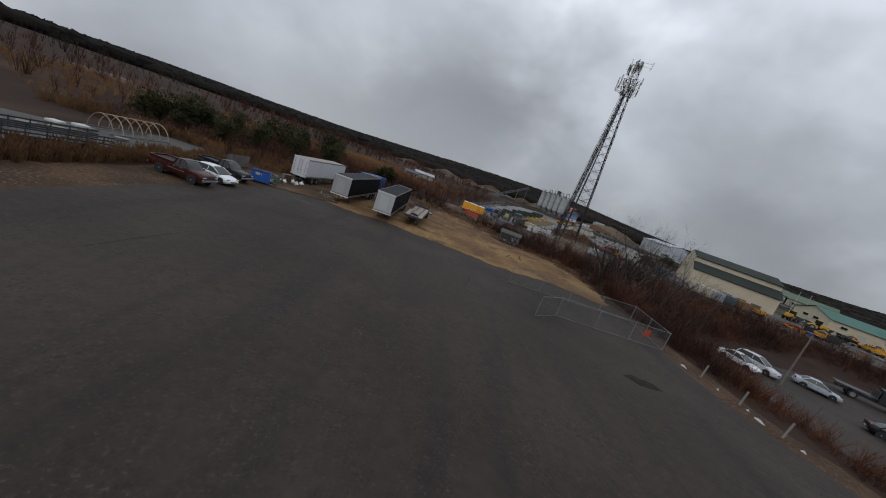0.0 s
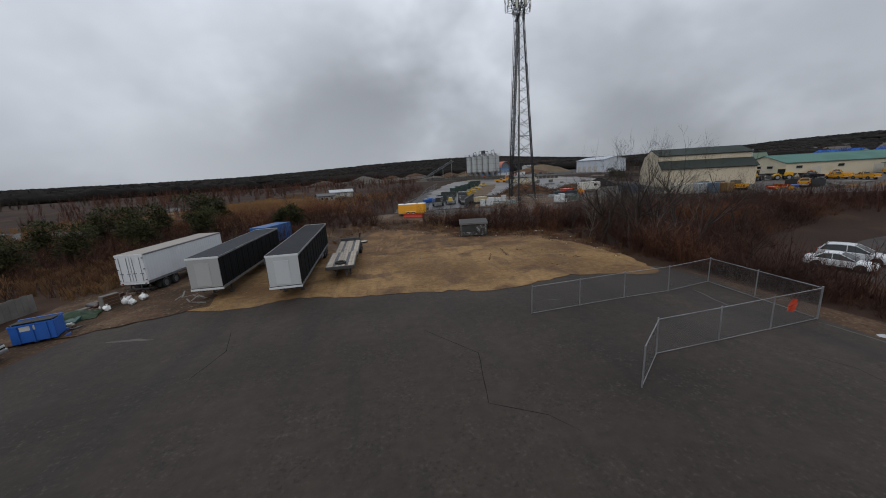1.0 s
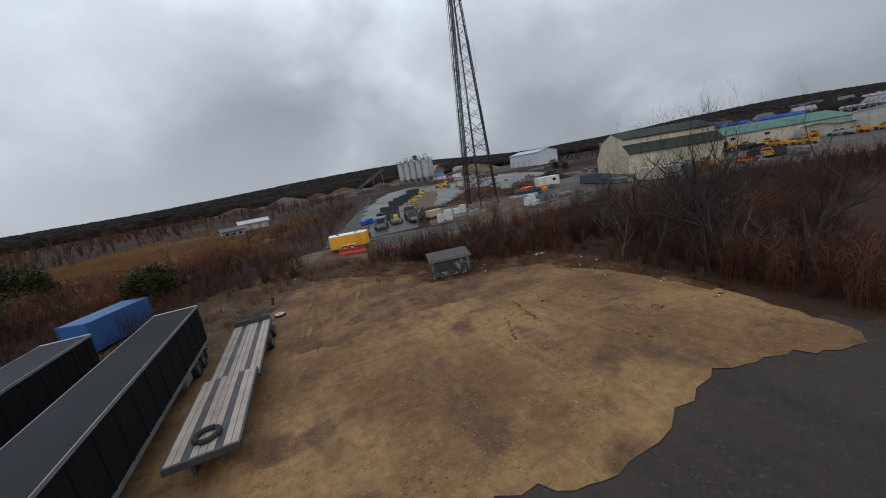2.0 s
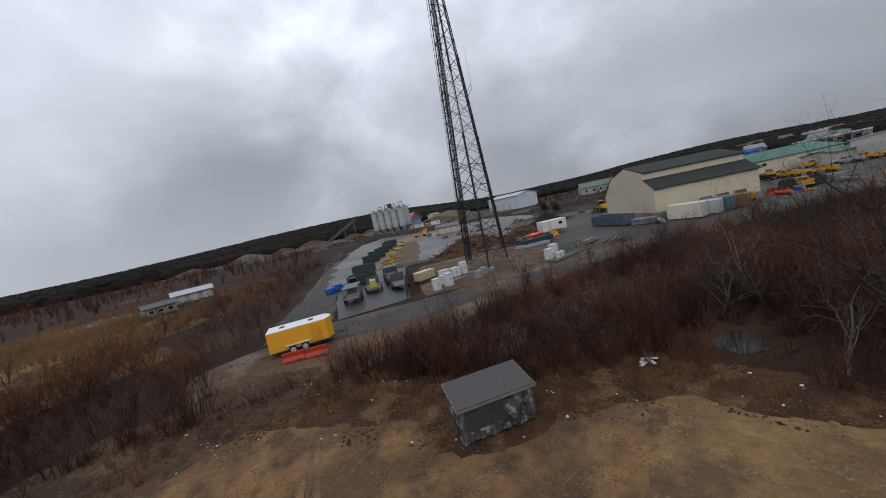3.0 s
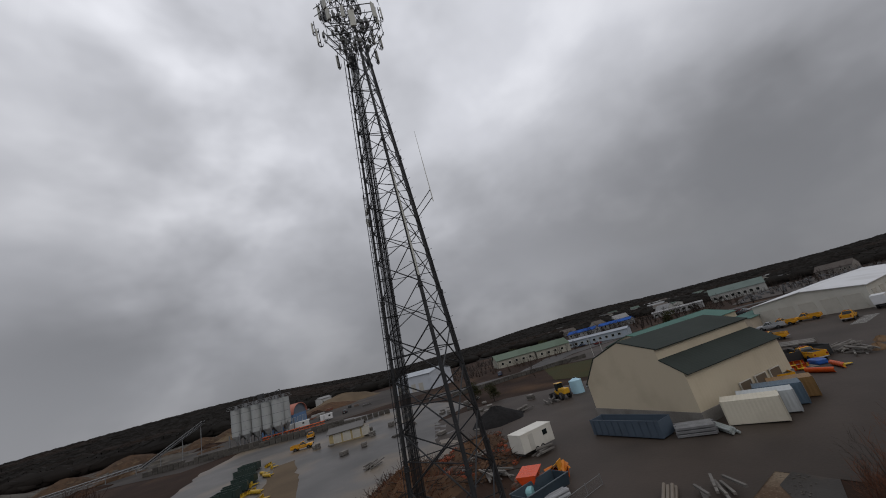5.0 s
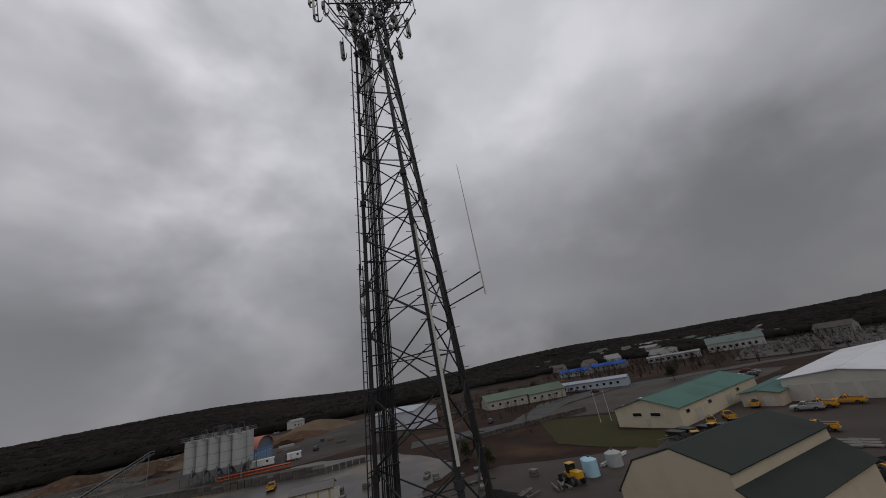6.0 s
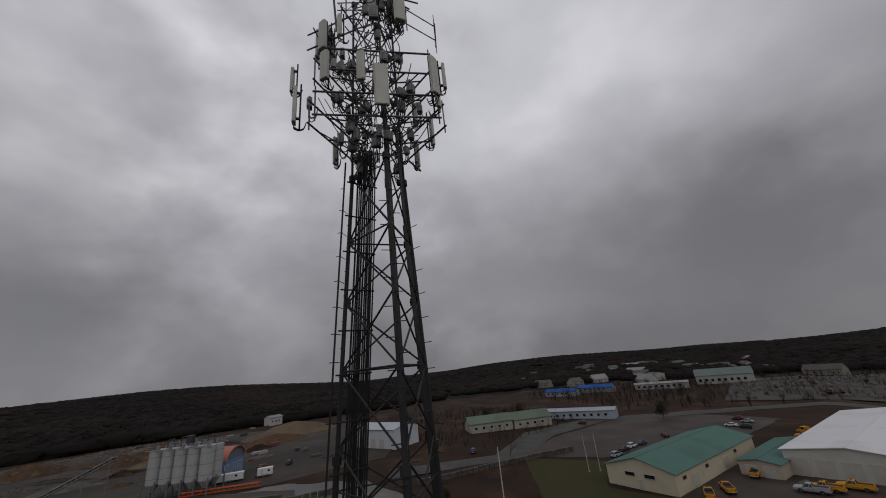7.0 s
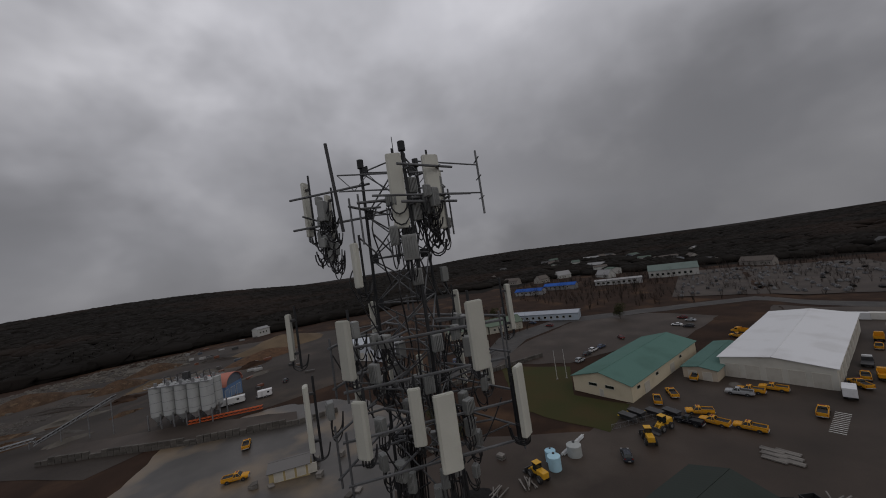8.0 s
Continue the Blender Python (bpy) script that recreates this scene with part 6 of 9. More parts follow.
def tree_arrays(height, spread, seed, forks=5, lean=0.0):
    """A bare broadleaf tree: (trunk and limbs), (fine branches)."""
    r = np.random.default_rng(seed)
    wood, fine = Soup(), Soup()

    def grow(p, d, length, rad, depth):
        pts, rads = [p], [rad]
        k = 4
        for i in range(k):
            d = d + r.normal(0, 0.12, 3) + np.array([0, 0, 0.05])
            d /= np.linalg.norm(d)
            p = p + d * length / k
            pts.append(p)
            rads.append(rad * (1 - 0.55 * (i + 1) / k))
        (wood if depth < 3 else fine).add(*tube_arrays(pts, rads, 6 if depth < 2 else 3))
        if depth >= 4:
            return
        n = forks if depth == 0 else int(r.integers(3, 5))
        for j in range(n):
            i = int(r.integers(2, k + 1)) if depth else int(r.integers(1, k + 1))
            a = r.uniform(0, 6.28)
            perp = np.cross(d, [math.cos(a), math.sin(a), 0.3])
            perp /= np.linalg.norm(perp) + 1e-9
            nd = d * 0.75 + perp * spread * r.uniform(0.6, 1.2) + np.array([0, 0, 0.12])
            nd /= np.linalg.norm(nd)
            grow(pts[i], nd, length * r.uniform(0.5, 0.78), max(0.006, rads[i] * 0.62), depth + 1)
    grow(np.array([0.0, 0, -0.2]), np.array([lean, 0.05, 1.0]), height * 0.42, 0.0125 * height, 0)
    return wood, fine


def bare_tree(height, spread, seed, bark, at, turn, label, forks=5, lean=0.0):
    wood, fine = tree_arrays(height, spread, seed, forks, lean)
    t = thing("bare_tree", at, turn, label, "tree", "bare trees")
    part("trunk", wood.mesh("trunk", bark, True), None, t)
    part("crown", fine.mesh("crown", bark), None, t)
    return t


T1 = bare_tree(13.5, 0.8, 3, "bark", (27.6, 51.6, ground(27.6, 51.6)), 0, "tall bare tree with dark spreading limbs in the brush", 6)
T2 = bare_tree(9.5, 0.9, 8, "bark_pale", (28.2, 55.0, ground(28.2, 55)), 40, "leaning slim bare tree with pale grey bark", 5, 0.5)
T2.scale = (0.62, 0.62, 0.85)
T3 = bare_tree(12.0, 0.65, 21, "bark", (30.8, 50.0, ground(30.8, 50)), 100, "slim bare tree with upright limbs in the brush", 6)
T4 = bare_tree(6.5, 0.45, 33, "bark", (26.8, 74.6, ground(26.8, 74.6)), 10, "clump of thin upright bare stems by the road", 8)
for src, spots in ((T1, ((32.0, 48.6, 70, 1.1), (33.5, 59.5, 200, 0.75), (46.0, 60.0, 130, 0.75), (-8, 112, 20, 0.6), (-30, 84, 250, 0.6), (150, 160, 10, 0.8), (52.0, 68.0, 15, 0.7), (44, 70.5, 110, 0.65), (57.5, 69, 250, 0.75), (12, 128, 80, 0.6), (36, 41, 300, 0.6), (29.6, 53.6, 255, 1.08), (29.8, 47.6, 165, 1.1), (34.0, 45.0, 30, 1.05), (31.4, 51.4, 340, 1.12), (34.1, 54.6, 95, 1.12), (36.6, 52.4, 215, 1.15))),
                   (T2, ((38.6, 62.5, 200, 1.0), (33.0, 62.0, 300, 0.8), (31.6, 46.4, 150, 0.75), (45.5, 57.0, 20, 0.9))),
                   (T3, ((28.2, 47.6, 10, 0.7), (42.0, 46.6, 90, 0.8), (46.5, 51.0, 220, 0.8), (30.0, 64.0, 310, 0.6), (24.5, 68.5, 30, 0.5), (50.0, 64.0, 60, 0.7), (2, 96, 120, 0.6), (-18, 100, 33, 0.6),
                         (130, 146, 60, 0.6), (35.4, 51.6, 70, 1.1), (37.3, 50.5, 15, 1.15), (36.2, 53.4, 260, 1.05), (37.0, 64.5, 140, 0.7))),
                   (T4, ((22.5, 72.8, 60, 0.8), (36.5, 75.2, 130, 0.8), (43.0, 74.6, 220, 0.9), (17.5, 72.0, 300, 0.7), (-3.5, 79.5, 45, 0.8), (1.0, 81.0, 145, 0.9), (5.0, 89.0, 200, 0.8), (49.0, 75.5, 10, 1.0),
                         (29.5, 61.0, 80, 1.0), (26.0, 64.5, 15, 0.9), (40.5, 68.0, 160, 1.0)))):
    for x, y, a, k in spots:
        c = copy_thing(src, pose(x, y, ground(x, y), 0, 0, a))
        c.scale = (k, k, k * 1.12 if k > 1 else k)


def evergreen(height, width, seed, at, label, count=2600):
    """A rounded evergreen: sprays of small leaves on limbs round a short trunk."""
    r = np.random.default_rng(seed)
    t = thing("evergreen", at, 0, label, "tree", "evergreens")
    wood, leaf = Soup(), Soup()
    wood.add(*tube_arrays([(0, 0, -0.2), (0, 0, height * 0.5), (0.1, 0, height * 0.9)], [0.05 * width, 0.03 * width, 0.01], 6))
    lobes = [(r.normal(0, 0.33 * width), r.normal(0, 0.33 * width), height * r.uniform(0.22, 0.8), width * r.uniform(0.35, 0.62)) for _ in range(9)]
    for lx, ly, lz, lr in lobes:
        limb = Soup()
        limb.add(*tube_arrays([(0, 0, lz * 0.5), (lx * 0.6, ly * 0.6, lz * 0.8), (lx, ly, lz)], [0.04, 0.03, 0.015], 4))
        part("limb", limb.mesh("limb", "bark"), None, t)
    for k in range(count):
        lx, ly, lz, lr = lobes[int(r.integers(len(lobes)))]
        d = r.normal(0, 1, 3)
        d /= np.linalg.norm(d)
        c = np.array([lx, ly, lz]) + d * lr * r.uniform(0.55, 1.05) * np.array([1, 1, 0.85])
        if c[2] < 0.05:
            continue
        b = r.uniform(0, 6.28)
        e = c + 0.26 * np.array([math.cos(b), math.sin(b), r.uniform(-0.2, 0.8)]) + d * 0.12
        leaf.add(*ribbon_arrays(c, e, r.uniform(0.04, 0.1), r.uniform(0, 3.14)))
    part("trunk", wood.mesh("trunk", "bark"), None, t)
    part("crown", leaf.mesh("crown", "evergreen"), None, t)
    return t


E1 = evergreen(4.6, 2.0, 5, (-12.2, 77.2, ground(-12.2, 77.2)), "dense dark green evergreen bush in the brush", 3400)
E2 = evergreen(5.0, 2.3, 9, (-25.0, 75.5, ground(-25, 75.5)), "broad dark green cedar among bare thickets", 3400)
for x, y, a, k in ((-27.5, 78, 40, 0.9), (-14.6, 77.4, 200, 0.9), (-31, 70, 90, 1.0), (-36, 66, 10, 1.1), (-40, 62, 70, 1.0), (-34, 80, 130, 1.1), (-44, 72, 33, 1.1), (-50, 66, 200, 1.0), (-46, 60, 120, 0.9), (-55, 74, 20, 1.2),
                   (-53, 60.5, 15, 1.15), (-51.7, 62, 80, 1.0), (-50.6, 64, 140, 1.2), (-49, 68.7, 200, 1.1), (-48, 69, 260, 1.0), (-38.9, 75.3, 310, 1.2), (-35.4, 76, 50, 1.1), (-31.9, 90.4, 110, 1.3), (-29.5, 92, 170, 1.1)):
    copy_thing(E2 if k > 0.95 else E1, pose(x, y, ground(x, y), 0, 0, a)).scale = (k, k, k)
for x, y, k in ((237, 125, 1.6), (98, 140, 0.9), (102, 150, 1.0), (214, 212, 1.4), (222, 204, 1.2), (232, 200, 1.5)):
    copy_thing(E2, pose(x, y, ground(x, y), 0, 0, x)).scale = (k, k, k)


# ---- far woods ----
def woods(name, count, d0, d1, a0, a1, mat, label, lo, hi, seed, profile=((0.0, 0.8), (0.3, 1.05), (0.72, 0.78), (1.0, 0.03))):
    r = np.random.default_rng(seed)
    s = Soup()
    for _ in range(count):
        ang, d = radians(r.uniform(a0, a1)), math.sqrt(r.uniform(d0 ** 2, d1 ** 2))
        x, y = 40 + math.sin(ang) * d, 60 + math.cos(ang) * d
        h = r.uniform(lo, hi)
        w = h * r.uniform(0.95, 1.35) * (1 + d / 1200)
        z = ground(x, y)
        n = 4
        rows = []
        for hh, ww in profile:
            rows.append([(x + math.cos(6.283 * k / n + hh) * w * ww * r.uniform(0.7, 1.25), y + math.sin(6.283 * k / n + hh) * w * ww * r.uniform(0.7, 1.25), z - 0.5 + h * hh * r.uniform(0.85, 1.1)) for k in range(n)])
        v = np.array(rows).reshape(-1, 3)
        f = np.array([(i * n + k, i * n + (k + 1) % n, (i + 1) * n + (k + 1) % n, (i + 1) * n + k) for i in range(3) for k in range(n)])
        s.add(v, f)
    return tagged(new(name, s.mesh(name, mat, True)), label, "woods", kind="stuff")


woods("far_woods", 11500, 430, 1500, -75, 45, "forest", "dark distant winter woods on low hills", 7.2, 9, 4)
scatter("sales_lot_trees", FAR, [(290, -24), (458, -24), (458, 108), (296, 108)], 300, "town_bark", "bare trees along the rows of the sales lot", "trees", 1.1, 2.0)
woods("far_woods_east", 7000, 470, 1600, 45, 120, "forest", "dark wooded hills behind the town", 6.8, 8.5, 5)
woods("wood_edge", 3000, 400, 520, -75, 40, "forest", "edge of the dark winter woods", 6, 11, 6)
scatter("town_trees", FAR, [(262, 150), (300, 200), (330, 250), (420, 260), (520, 150), (520, -20), (460, -30), (458, 108), (296, 108), (284, 70), (276, 100)], 650, "town_bark", "bare street trees among the houses", "trees", 1.6, 2.8)
scatter("town_brush", FAR, [(150, 176), (200, 168), (236, 164), (262, 200), (270, 260), (230, 300), (190, 300), (186, 240), (150, 214)], 330, "town_bark", "bare brown brush and young trees between the works and the town", "brush", 0.8, 1.9, 0.4)
scatter("marsh_reeds", REEDS, [(-60, 158), (-40, 156), (-20, 144), (-7, 126), (-5, 112), (-14, 103), (-30, 109), (-52, 124)], 1300, "reed_gold", "rust and tan dead marsh grass", "reeds", 0.5, 0.9, 0.4)
scatter("far_thicket", FAR, [(-380, 60), (-170, 70), (-160, 220), (-120, 340), (-60, 410), (-300, 380)], 520, "town_bark", "dark bare woods beyond the marsh", "woods", 1.4, 2.3)


# ---- near the access road ----
def cargo_trailer():
    t = thing("cargo_trailer", (5.7, 83.2, ground(7, 82.6) + 0.05), -8, "bright yellow enclosed cargo trailer with a white roof", "trailer")
    L, W, H0, H1 = 5.3, 2.2, 0.42, 2.15
    y = (0.72, 0.33, 0.012)
    nose = [(0, -W / 2), (L - 0.5, -W / 2), (L, -0.35), (L, 0.35), (L - 0.5, W / 2), (0, W / 2)]
    bm = prism(nose, H0, H1, "z")
    bmesh.ops.bevel(bm, geom=bm.edges[:], offset=0.03, segments=2, affect="EDGES")
    part("body", bm, "sheet", t, colour=y)
    part("roof", prism([(x * 0.995, v * 0.98) for x, v in nose], H1, H1 + 0.05, "z"), "sheet", t, "white roof sheet", (0.7, 0.7, 0.68))
    part("skirt", block((L / 2 - 0.1, 0, H0 - 0.02), (L - 0.3, W + 0.02, 0.12)), "dark_steel", t)
    d = part("side_door", block((3.9, -W / 2 - 0.015, 1.25), (0.85, 0.03, 1.5), 0.01), "sheet", t, colour=(0.62, 0.27, 0.01))
    part("handle", block((4.2, -W / 2 - 0.05, 1.2), (0.12, 0.04, 0.05)), "dark_steel", d)
    part("fender", block((2.3, -W / 2 - 0.1, 0.78), (2.0, 0.22, 0.08), 0.02), "sheet", t, colour=(0.6, 0.6, 0.6))
    for x in (1.8, 2.8):
        for s in (-1, 1):
            wheel(t, x, s * (W / 2 - 0.02), 0.36, 0.22, rim="white_line")
    for s in (-1, 1):
        bm = bmesh.new()
        rod(bm, (L - 0.2, s * 0.6, 0.42), (L + 1.2, 0, 0.45), 0.05, 6)
        part("drawbar", bm, "dark_steel", t)
    bm = bmesh.new()
    rod(bm, (L + 1.05, 0, 0.0), (L + 1.05, 0, 0.9), 0.04, 6)
    part("jack", bm, "dark_steel", t)
    for x, v in ((1.2, 0), (3.6, 0)):
        part("roof_vent", block((x, v, H1 + 0.09), (0.4, 0.4, 0.08), 0.02), "dark_steel", t)
    for s in (-1, 1):
        part("rear_door", block((-0.02, s * 0.52, 1.27), (0.04, 1.0, 1.6), 0.01), "sheet", t, colour=(0.6, 0.26, 0.01))


cargo_trailer()


def barrier(at, turn, colour=(0.55, 0.06, 0.02)):
    t = thing("traffic_barrier", at, turn, "faded orange red plastic water filled traffic barrier", "barrier", "stacked barriers")
    prof = [(-0.3, 0), (0.3, 0), (0.3, 0.15), (0.12, 0.45), (0.1, 0.8), (-0.1, 0.8), (-0.12, 0.45), (-0.3, 0.15)]
    bm = prism(prof, -0.9, 0.9, "x")
    bmesh.ops.bevel(bm, geom=bm.edges[:], offset=0.025, segments=1, affect="EDGES")
    part("shell", bm, "paint", t, colour=colour)
    for x in (-0.45, 0.45):
        part("fork_slot", block((x, 0, 0.1), (0.3, 0.62, 0.12)), "dark_steel", t)
    return t


for x, y, a in ((7.2, 80.4, -16), (8.95, 79.9, -16)):
    barrier(gz(x, y, 0.0), a, (0.33, 0.036, 0.018))

t = thing("safety_fence", gz(10.6, 76.9, 0), 0, "sagging orange plastic safety fence at the brush edge", "fence")
for k in range(6):
    x0, x1 = k * 1.5, k * 1.5 + 1.5
    bm = bmesh.new()
    rod(bm, (x0, -0.04 * k, -0.2), (x0 + 0.05, -0.04 * k, 0.55), 0.025, 6)
    part("stake", bm, "wood_deck", t)
    bm = bmesh.new()
    for j in range(4):
        rod(bm, (x0, -0.04 * k, 0.06 + 0.12 * j), (x1, -0.04 * (k + 1), 0.04 + 0.12 * j), 0.025, 4)
    part("netting", bm, "paint", t, colour=(0.22, 0.035, 0.015))


def cabinet(at, turn, size, label="white painted equipment cabinet on a concrete pad", colour=(0.54, 0.55, 0.54), group="equipment cabinets", name="equipment_cabinet"):
    t = thing(name, at, turn, label, "cabinet", group)
    w, d, h = size[0] * 0.86, size[1] * 0.86, size[2] * 0.68
    part("plinth", block((0, 0, 0.06), (w + 0.3, d + 0.3, 0.16), 0.01), "concrete", t)
    part("body", block((0, 0, 0.14 + h / 2), (w, d, h), 0.025), "sheet", t, colour=colour)
    part("lid", block((0, 0, 0.17 + h), (w + 0.08, d + 0.08, 0.07), 0.02), "sheet", t, colour=tuple(c * 0.92 for c in colour))
    for s in (-1, 1):
        door = part("door", block((s * w / 4, -d / 2 - 0.012, 0.16 + h / 2), (w / 2 - 0.05, 0.025, h - 0.12), 0.006), "sheet", t, colour=colour)
        part("handle", block((s * 0.06, -d / 2 - 0.04, 0.16 + h / 2), (0.03, 0.03, 0.2)), "dark_steel", door)
    for j in range(4):
        part("louvre", block((w / 2 + 0.012, 0, 0.16 + h * 0.7 + j * 0.07), (0.02, d * 0.6, 0.03)), "radio_grey", t)
    return t


for x, y, a, s in ((27.2, 91.0, 14, (1.5, 1.0, 1.9)), (28.9, 91.2, 14, (1.6, 1.0, 1.7)), (30.5, 91.5, 14, (1.0, 0.9, 2.3)), (24.0, 87.0, 20, (0.9, 0.8, 1.9)), (25.8, 87.3, 20, (1.0, 0.9, 2.2)),
                   (26.1, 89.0, 20, (1.2, 0.9, 1.5)), (40.2, 84.9, 12, (1.2, 1.0, 1.9)), (41.7, 85.6, 12, (1.2, 1.0, 2.3)), (40.9, 84.0, 12, (0.7, 0.6, 1.0)), (41.8, 84.3, 12, (0.7, 0.6, 1.0))):
    cabinet(gz(x, y, 0.05), a, s)
for x, y in ((30.0, 87.0), (31.3, 87.8)):
    cabinet(gz(x, y, 0.05), 20, (0.9, 0.8, 1.1), "grey green transformer box on the compound mud", (0.23, 0.26, 0.25), "transformers", "transformer_box")


def generator():
    t = thing("generator", gz(25.7, 94.2), 16, "tan enclosed generator set on a skid", "generator")
    t.scale = (1.0, 1.0, 0.78)
    part("skid", block((0, 0, 0.3), (3.0, 1.3, 0.5)), "dark_steel", t)
    part("enclosure", block((0, 0, 1.25), (2.9, 1.25, 1.4), 0.04), "sheet", t, colour=(0.44, 0.36, 0.22))
    part("roof", block((0, 0, 1.98), (3.0, 1.35, 0.08), 0.03), "sheet", t, colour=(0.5, 0.42, 0.28))
    for k in range(4):
        part("access_door", block((-1.05 + k * 0.7, -0.64, 1.25), (0.6, 0.03, 1.1), 0.01), "sheet", t, colour=(0.40, 0.33, 0.20))
    bm = bmesh.new()
    rod(bm, (0.9, 0.2, 2.0), (0.9, 0.2, 2.5), 0.07, 8)
    part("exhaust", bm, "dark_steel", t)


generator()
tagged(part("concrete_pad", block((42.4, 84.9, ground(42.4, 84.9) + 0.06), (6.4, 2.8, 0.2), 0.02, rz=10), "stone_grey"), "wet concrete pad under the cabinets", "pad", kind="structure")


def pipe_rack(at, turn):
    t = thing("steel_rack", at, turn, "dull green steel frames stacked on the pad", "rack")
    for k in range(4):
        for x in (-1.4, 0, 1.4):
            part("upright", block((x, k * 0.45 - 0.7, 0.6), (0.07, 0.07, 1.2)), "sheet", t, colour=(0.07, 0.12, 0.10))
        for z in (0.3, 0.75, 1.15):
            part("cross_bar", block((0, k * 0.45 - 0.7, z), (3.0, 0.06, 0.06)), "sheet", t, colour=(0.09, 0.14, 0.12))
    bm = bmesh.new()
    ring = [Vector((1.9 + 0.55 * math.cos(6.283 * k / 20), -0.9, 0.6 + 0.55 * math.sin(6.283 * k / 20))) for k in range(21)]
    bm.free()
    part("cable_ring", tube(ring, 0.05, 6), "cable", t)


pipe_rack(gz(44.6, 86.2, 0.1), 10)

# utility trailer and tilt trailer on the wet asphalt


def utility_trailer(at, turn, label):
    t = thing("utility_trailer", at, turn, label, "trailer", "utility trailers")
    part("deck", block((0, 0, 0.62), (4.0, 2.0, 0.08)), "wood_old", t)
    for s in (-1, 1):
        part("side_rail", block((0, s * 1.0, 0.82), (4.0, 0.06, 0.08)), "dark_steel", t)
        for k in range(5):
            part("stake", block((-1.9 + k * 0.95, s * 1.0, 0.7), (0.06, 0.06, 0.26)), "dark_steel", t)
        for x in (-0.6, 0.4):
            wheel(t, x, s * 1.12, 0.36, 0.22)
    part("ramp", block((-2.1, 0, 1.2), (0.06, 1.9, 1.2), ry=-8), "dark_steel", t)
    bm = bmesh.new()
    rod(bm, (2.0, 0.5, 0.58), (3.4, 0, 0.5), 0.05, 6)
    rod(bm, (2.0, -0.5, 0.58), (3.4, 0, 0.5), 0.05, 6)
    part("drawbar", bm, "dark_steel", t)
    if "cage" in label:
        for s in (-1, 1):
            for x in (-1.9, -0.9, 0.1, 1.1, 1.9):
                part("cage_post", block((x, s * 0.98, 1.35), (0.05, 0.05, 1.3)), "steel", t)
            for z in (1.2, 1.6, 2.0):
                part("cage_rail", block((0, s * 0.98, z), (3.9, 0.04, 0.05)), "steel", t)
        for k in range(7):
            part("roof_slat", block((-1.8 + 0.6 * k, 0, 2.02), (0.34, 1.9, 0.04)), "steel", t)
    if "machines" in label:
        for x, w, h, c in ((-1.1, 0.9, 0.8, (0.45, 0.46, 0.46)), (0.1, 1.1, 0.6, (0.5, 0.5, 0.5)), (1.2, 0.7, 0.9, (0.42, 0.30, 0.06))):
            part("small_machine", loft([[(x - w / 2, -0.5, 0.7), (x + w / 2, -0.5, 0.7), (x + w / 2, 0.5, 0.7), (x - w / 2, 0.5, 0.7)],
                                        [(x - w / 3, -0.4, 0.7 + h), (x + w / 3, -0.4, 0.7 + h), (x + w / 3, 0.4, 0.7 + h), (x - w / 3, 0.4, 0.7 + h)]]), "paint", t, colour=c)
    return t


utility_trailer(gz(22.4, 95.6, 0.08), -104, "dark utility trailer with a raised ramp on wet asphalt")
utility_trailer(gz(15.9, 96.0, 0.08), -110, "grey utility trailer with a mesh cage on wet asphalt")
utility_trailer(gz(19.6, 99.0, 0.08), -104, "pale low trailer loaded with small machines")
work_truck(gz(23.6, 102.6, 0.08), -104, (0.10, 0.10, 0.10), "dark flat truck parked on wet asphalt", "flat")


def skip(at, turn, size, colour, label, group="waste containers", lid=None):
    """An open steel container with flared sides and ribs."""
    t = thing("waste_container", at, turn, label, "container", group)
    L, W, H = size
    bm = bmesh.new()
    box(bm, (0, 0, 0.2), (L, W, 0.1))
    part("floor", bm, "dark_steel", t)
    for s in (-1, 1):
        part("side_panel", block((0, s * W / 2, 0.15 + H / 2), (L, 0.06, H)), "sheet", t, colour=colour)
        part("end_panel", block((s * L / 2, 0, 0.15 + H / 2), (0.06, W, H)), "sheet", t, colour=colour)
        part("top_rim", block((0, s * W / 2, 0.15 + H), (L + 0.1, 0.12, 0.1)), "sheet", t, colour=colour)
        for k in range(max(3, int(L / 0.9))):
            n = max(3, int(L / 0.9))
            part("rib", block((-L / 2 + (k + 0.5) * L / n, s * (W / 2 + 0.06), 0.15 + H / 2), (0.1, 0.08, H)), "sheet", t, colour=tuple(c * 0.85 for c in colour))
    if lid:
        for s in (-1, 1):
            part("lid", block((s * L / 4, 0, 0.2 + H), (L / 2 - 0.03, W + 0.05, 0.05), 0.015, rx=-6), "rubber", t)
        part("notice", block((-0.2, -W / 2 - 0.04, 0.5 + H / 2), (0.7, 0.01, 0.3)), "white_line", t)
    return t


skip(gz(-21.6, 40.9), 20, (2.0, 1.5, 1.15), (0.015, 0.10, 0.40), "blue steel dumpster with grey lids at the lot edge", lid=True)
skip(gz(66.0, 94.4), 74, (9.2, 2.4, 1.7), (0.06, 0.085, 0.115), "dull blue roll-off container beside the barn")
GRN = (0.012, 0.030, 0.024)
GRN_TURN = random.Random(5)
for x, y, a in ((20.4, 108.5, 66), (24.4, 122.5, 68)):
    skip(gz(x, y), a + 90, (4.6, 2.2, 1.4), (0.022, 0.028, 0.026), "dark open roll-off container at the end of the lane")
for k in range(8):
    skip(gz(30.5 + 2.75 * k + GRN_TURN.uniform(-1, 1), 139 + 5.2 * k + GRN_TURN.uniform(-1.2, 1.2)), 156 + GRN_TURN.uniform(-24, 24), (4.2, 2.1, 1.35), GRN, "dark green roll-off container in a row along the lane")


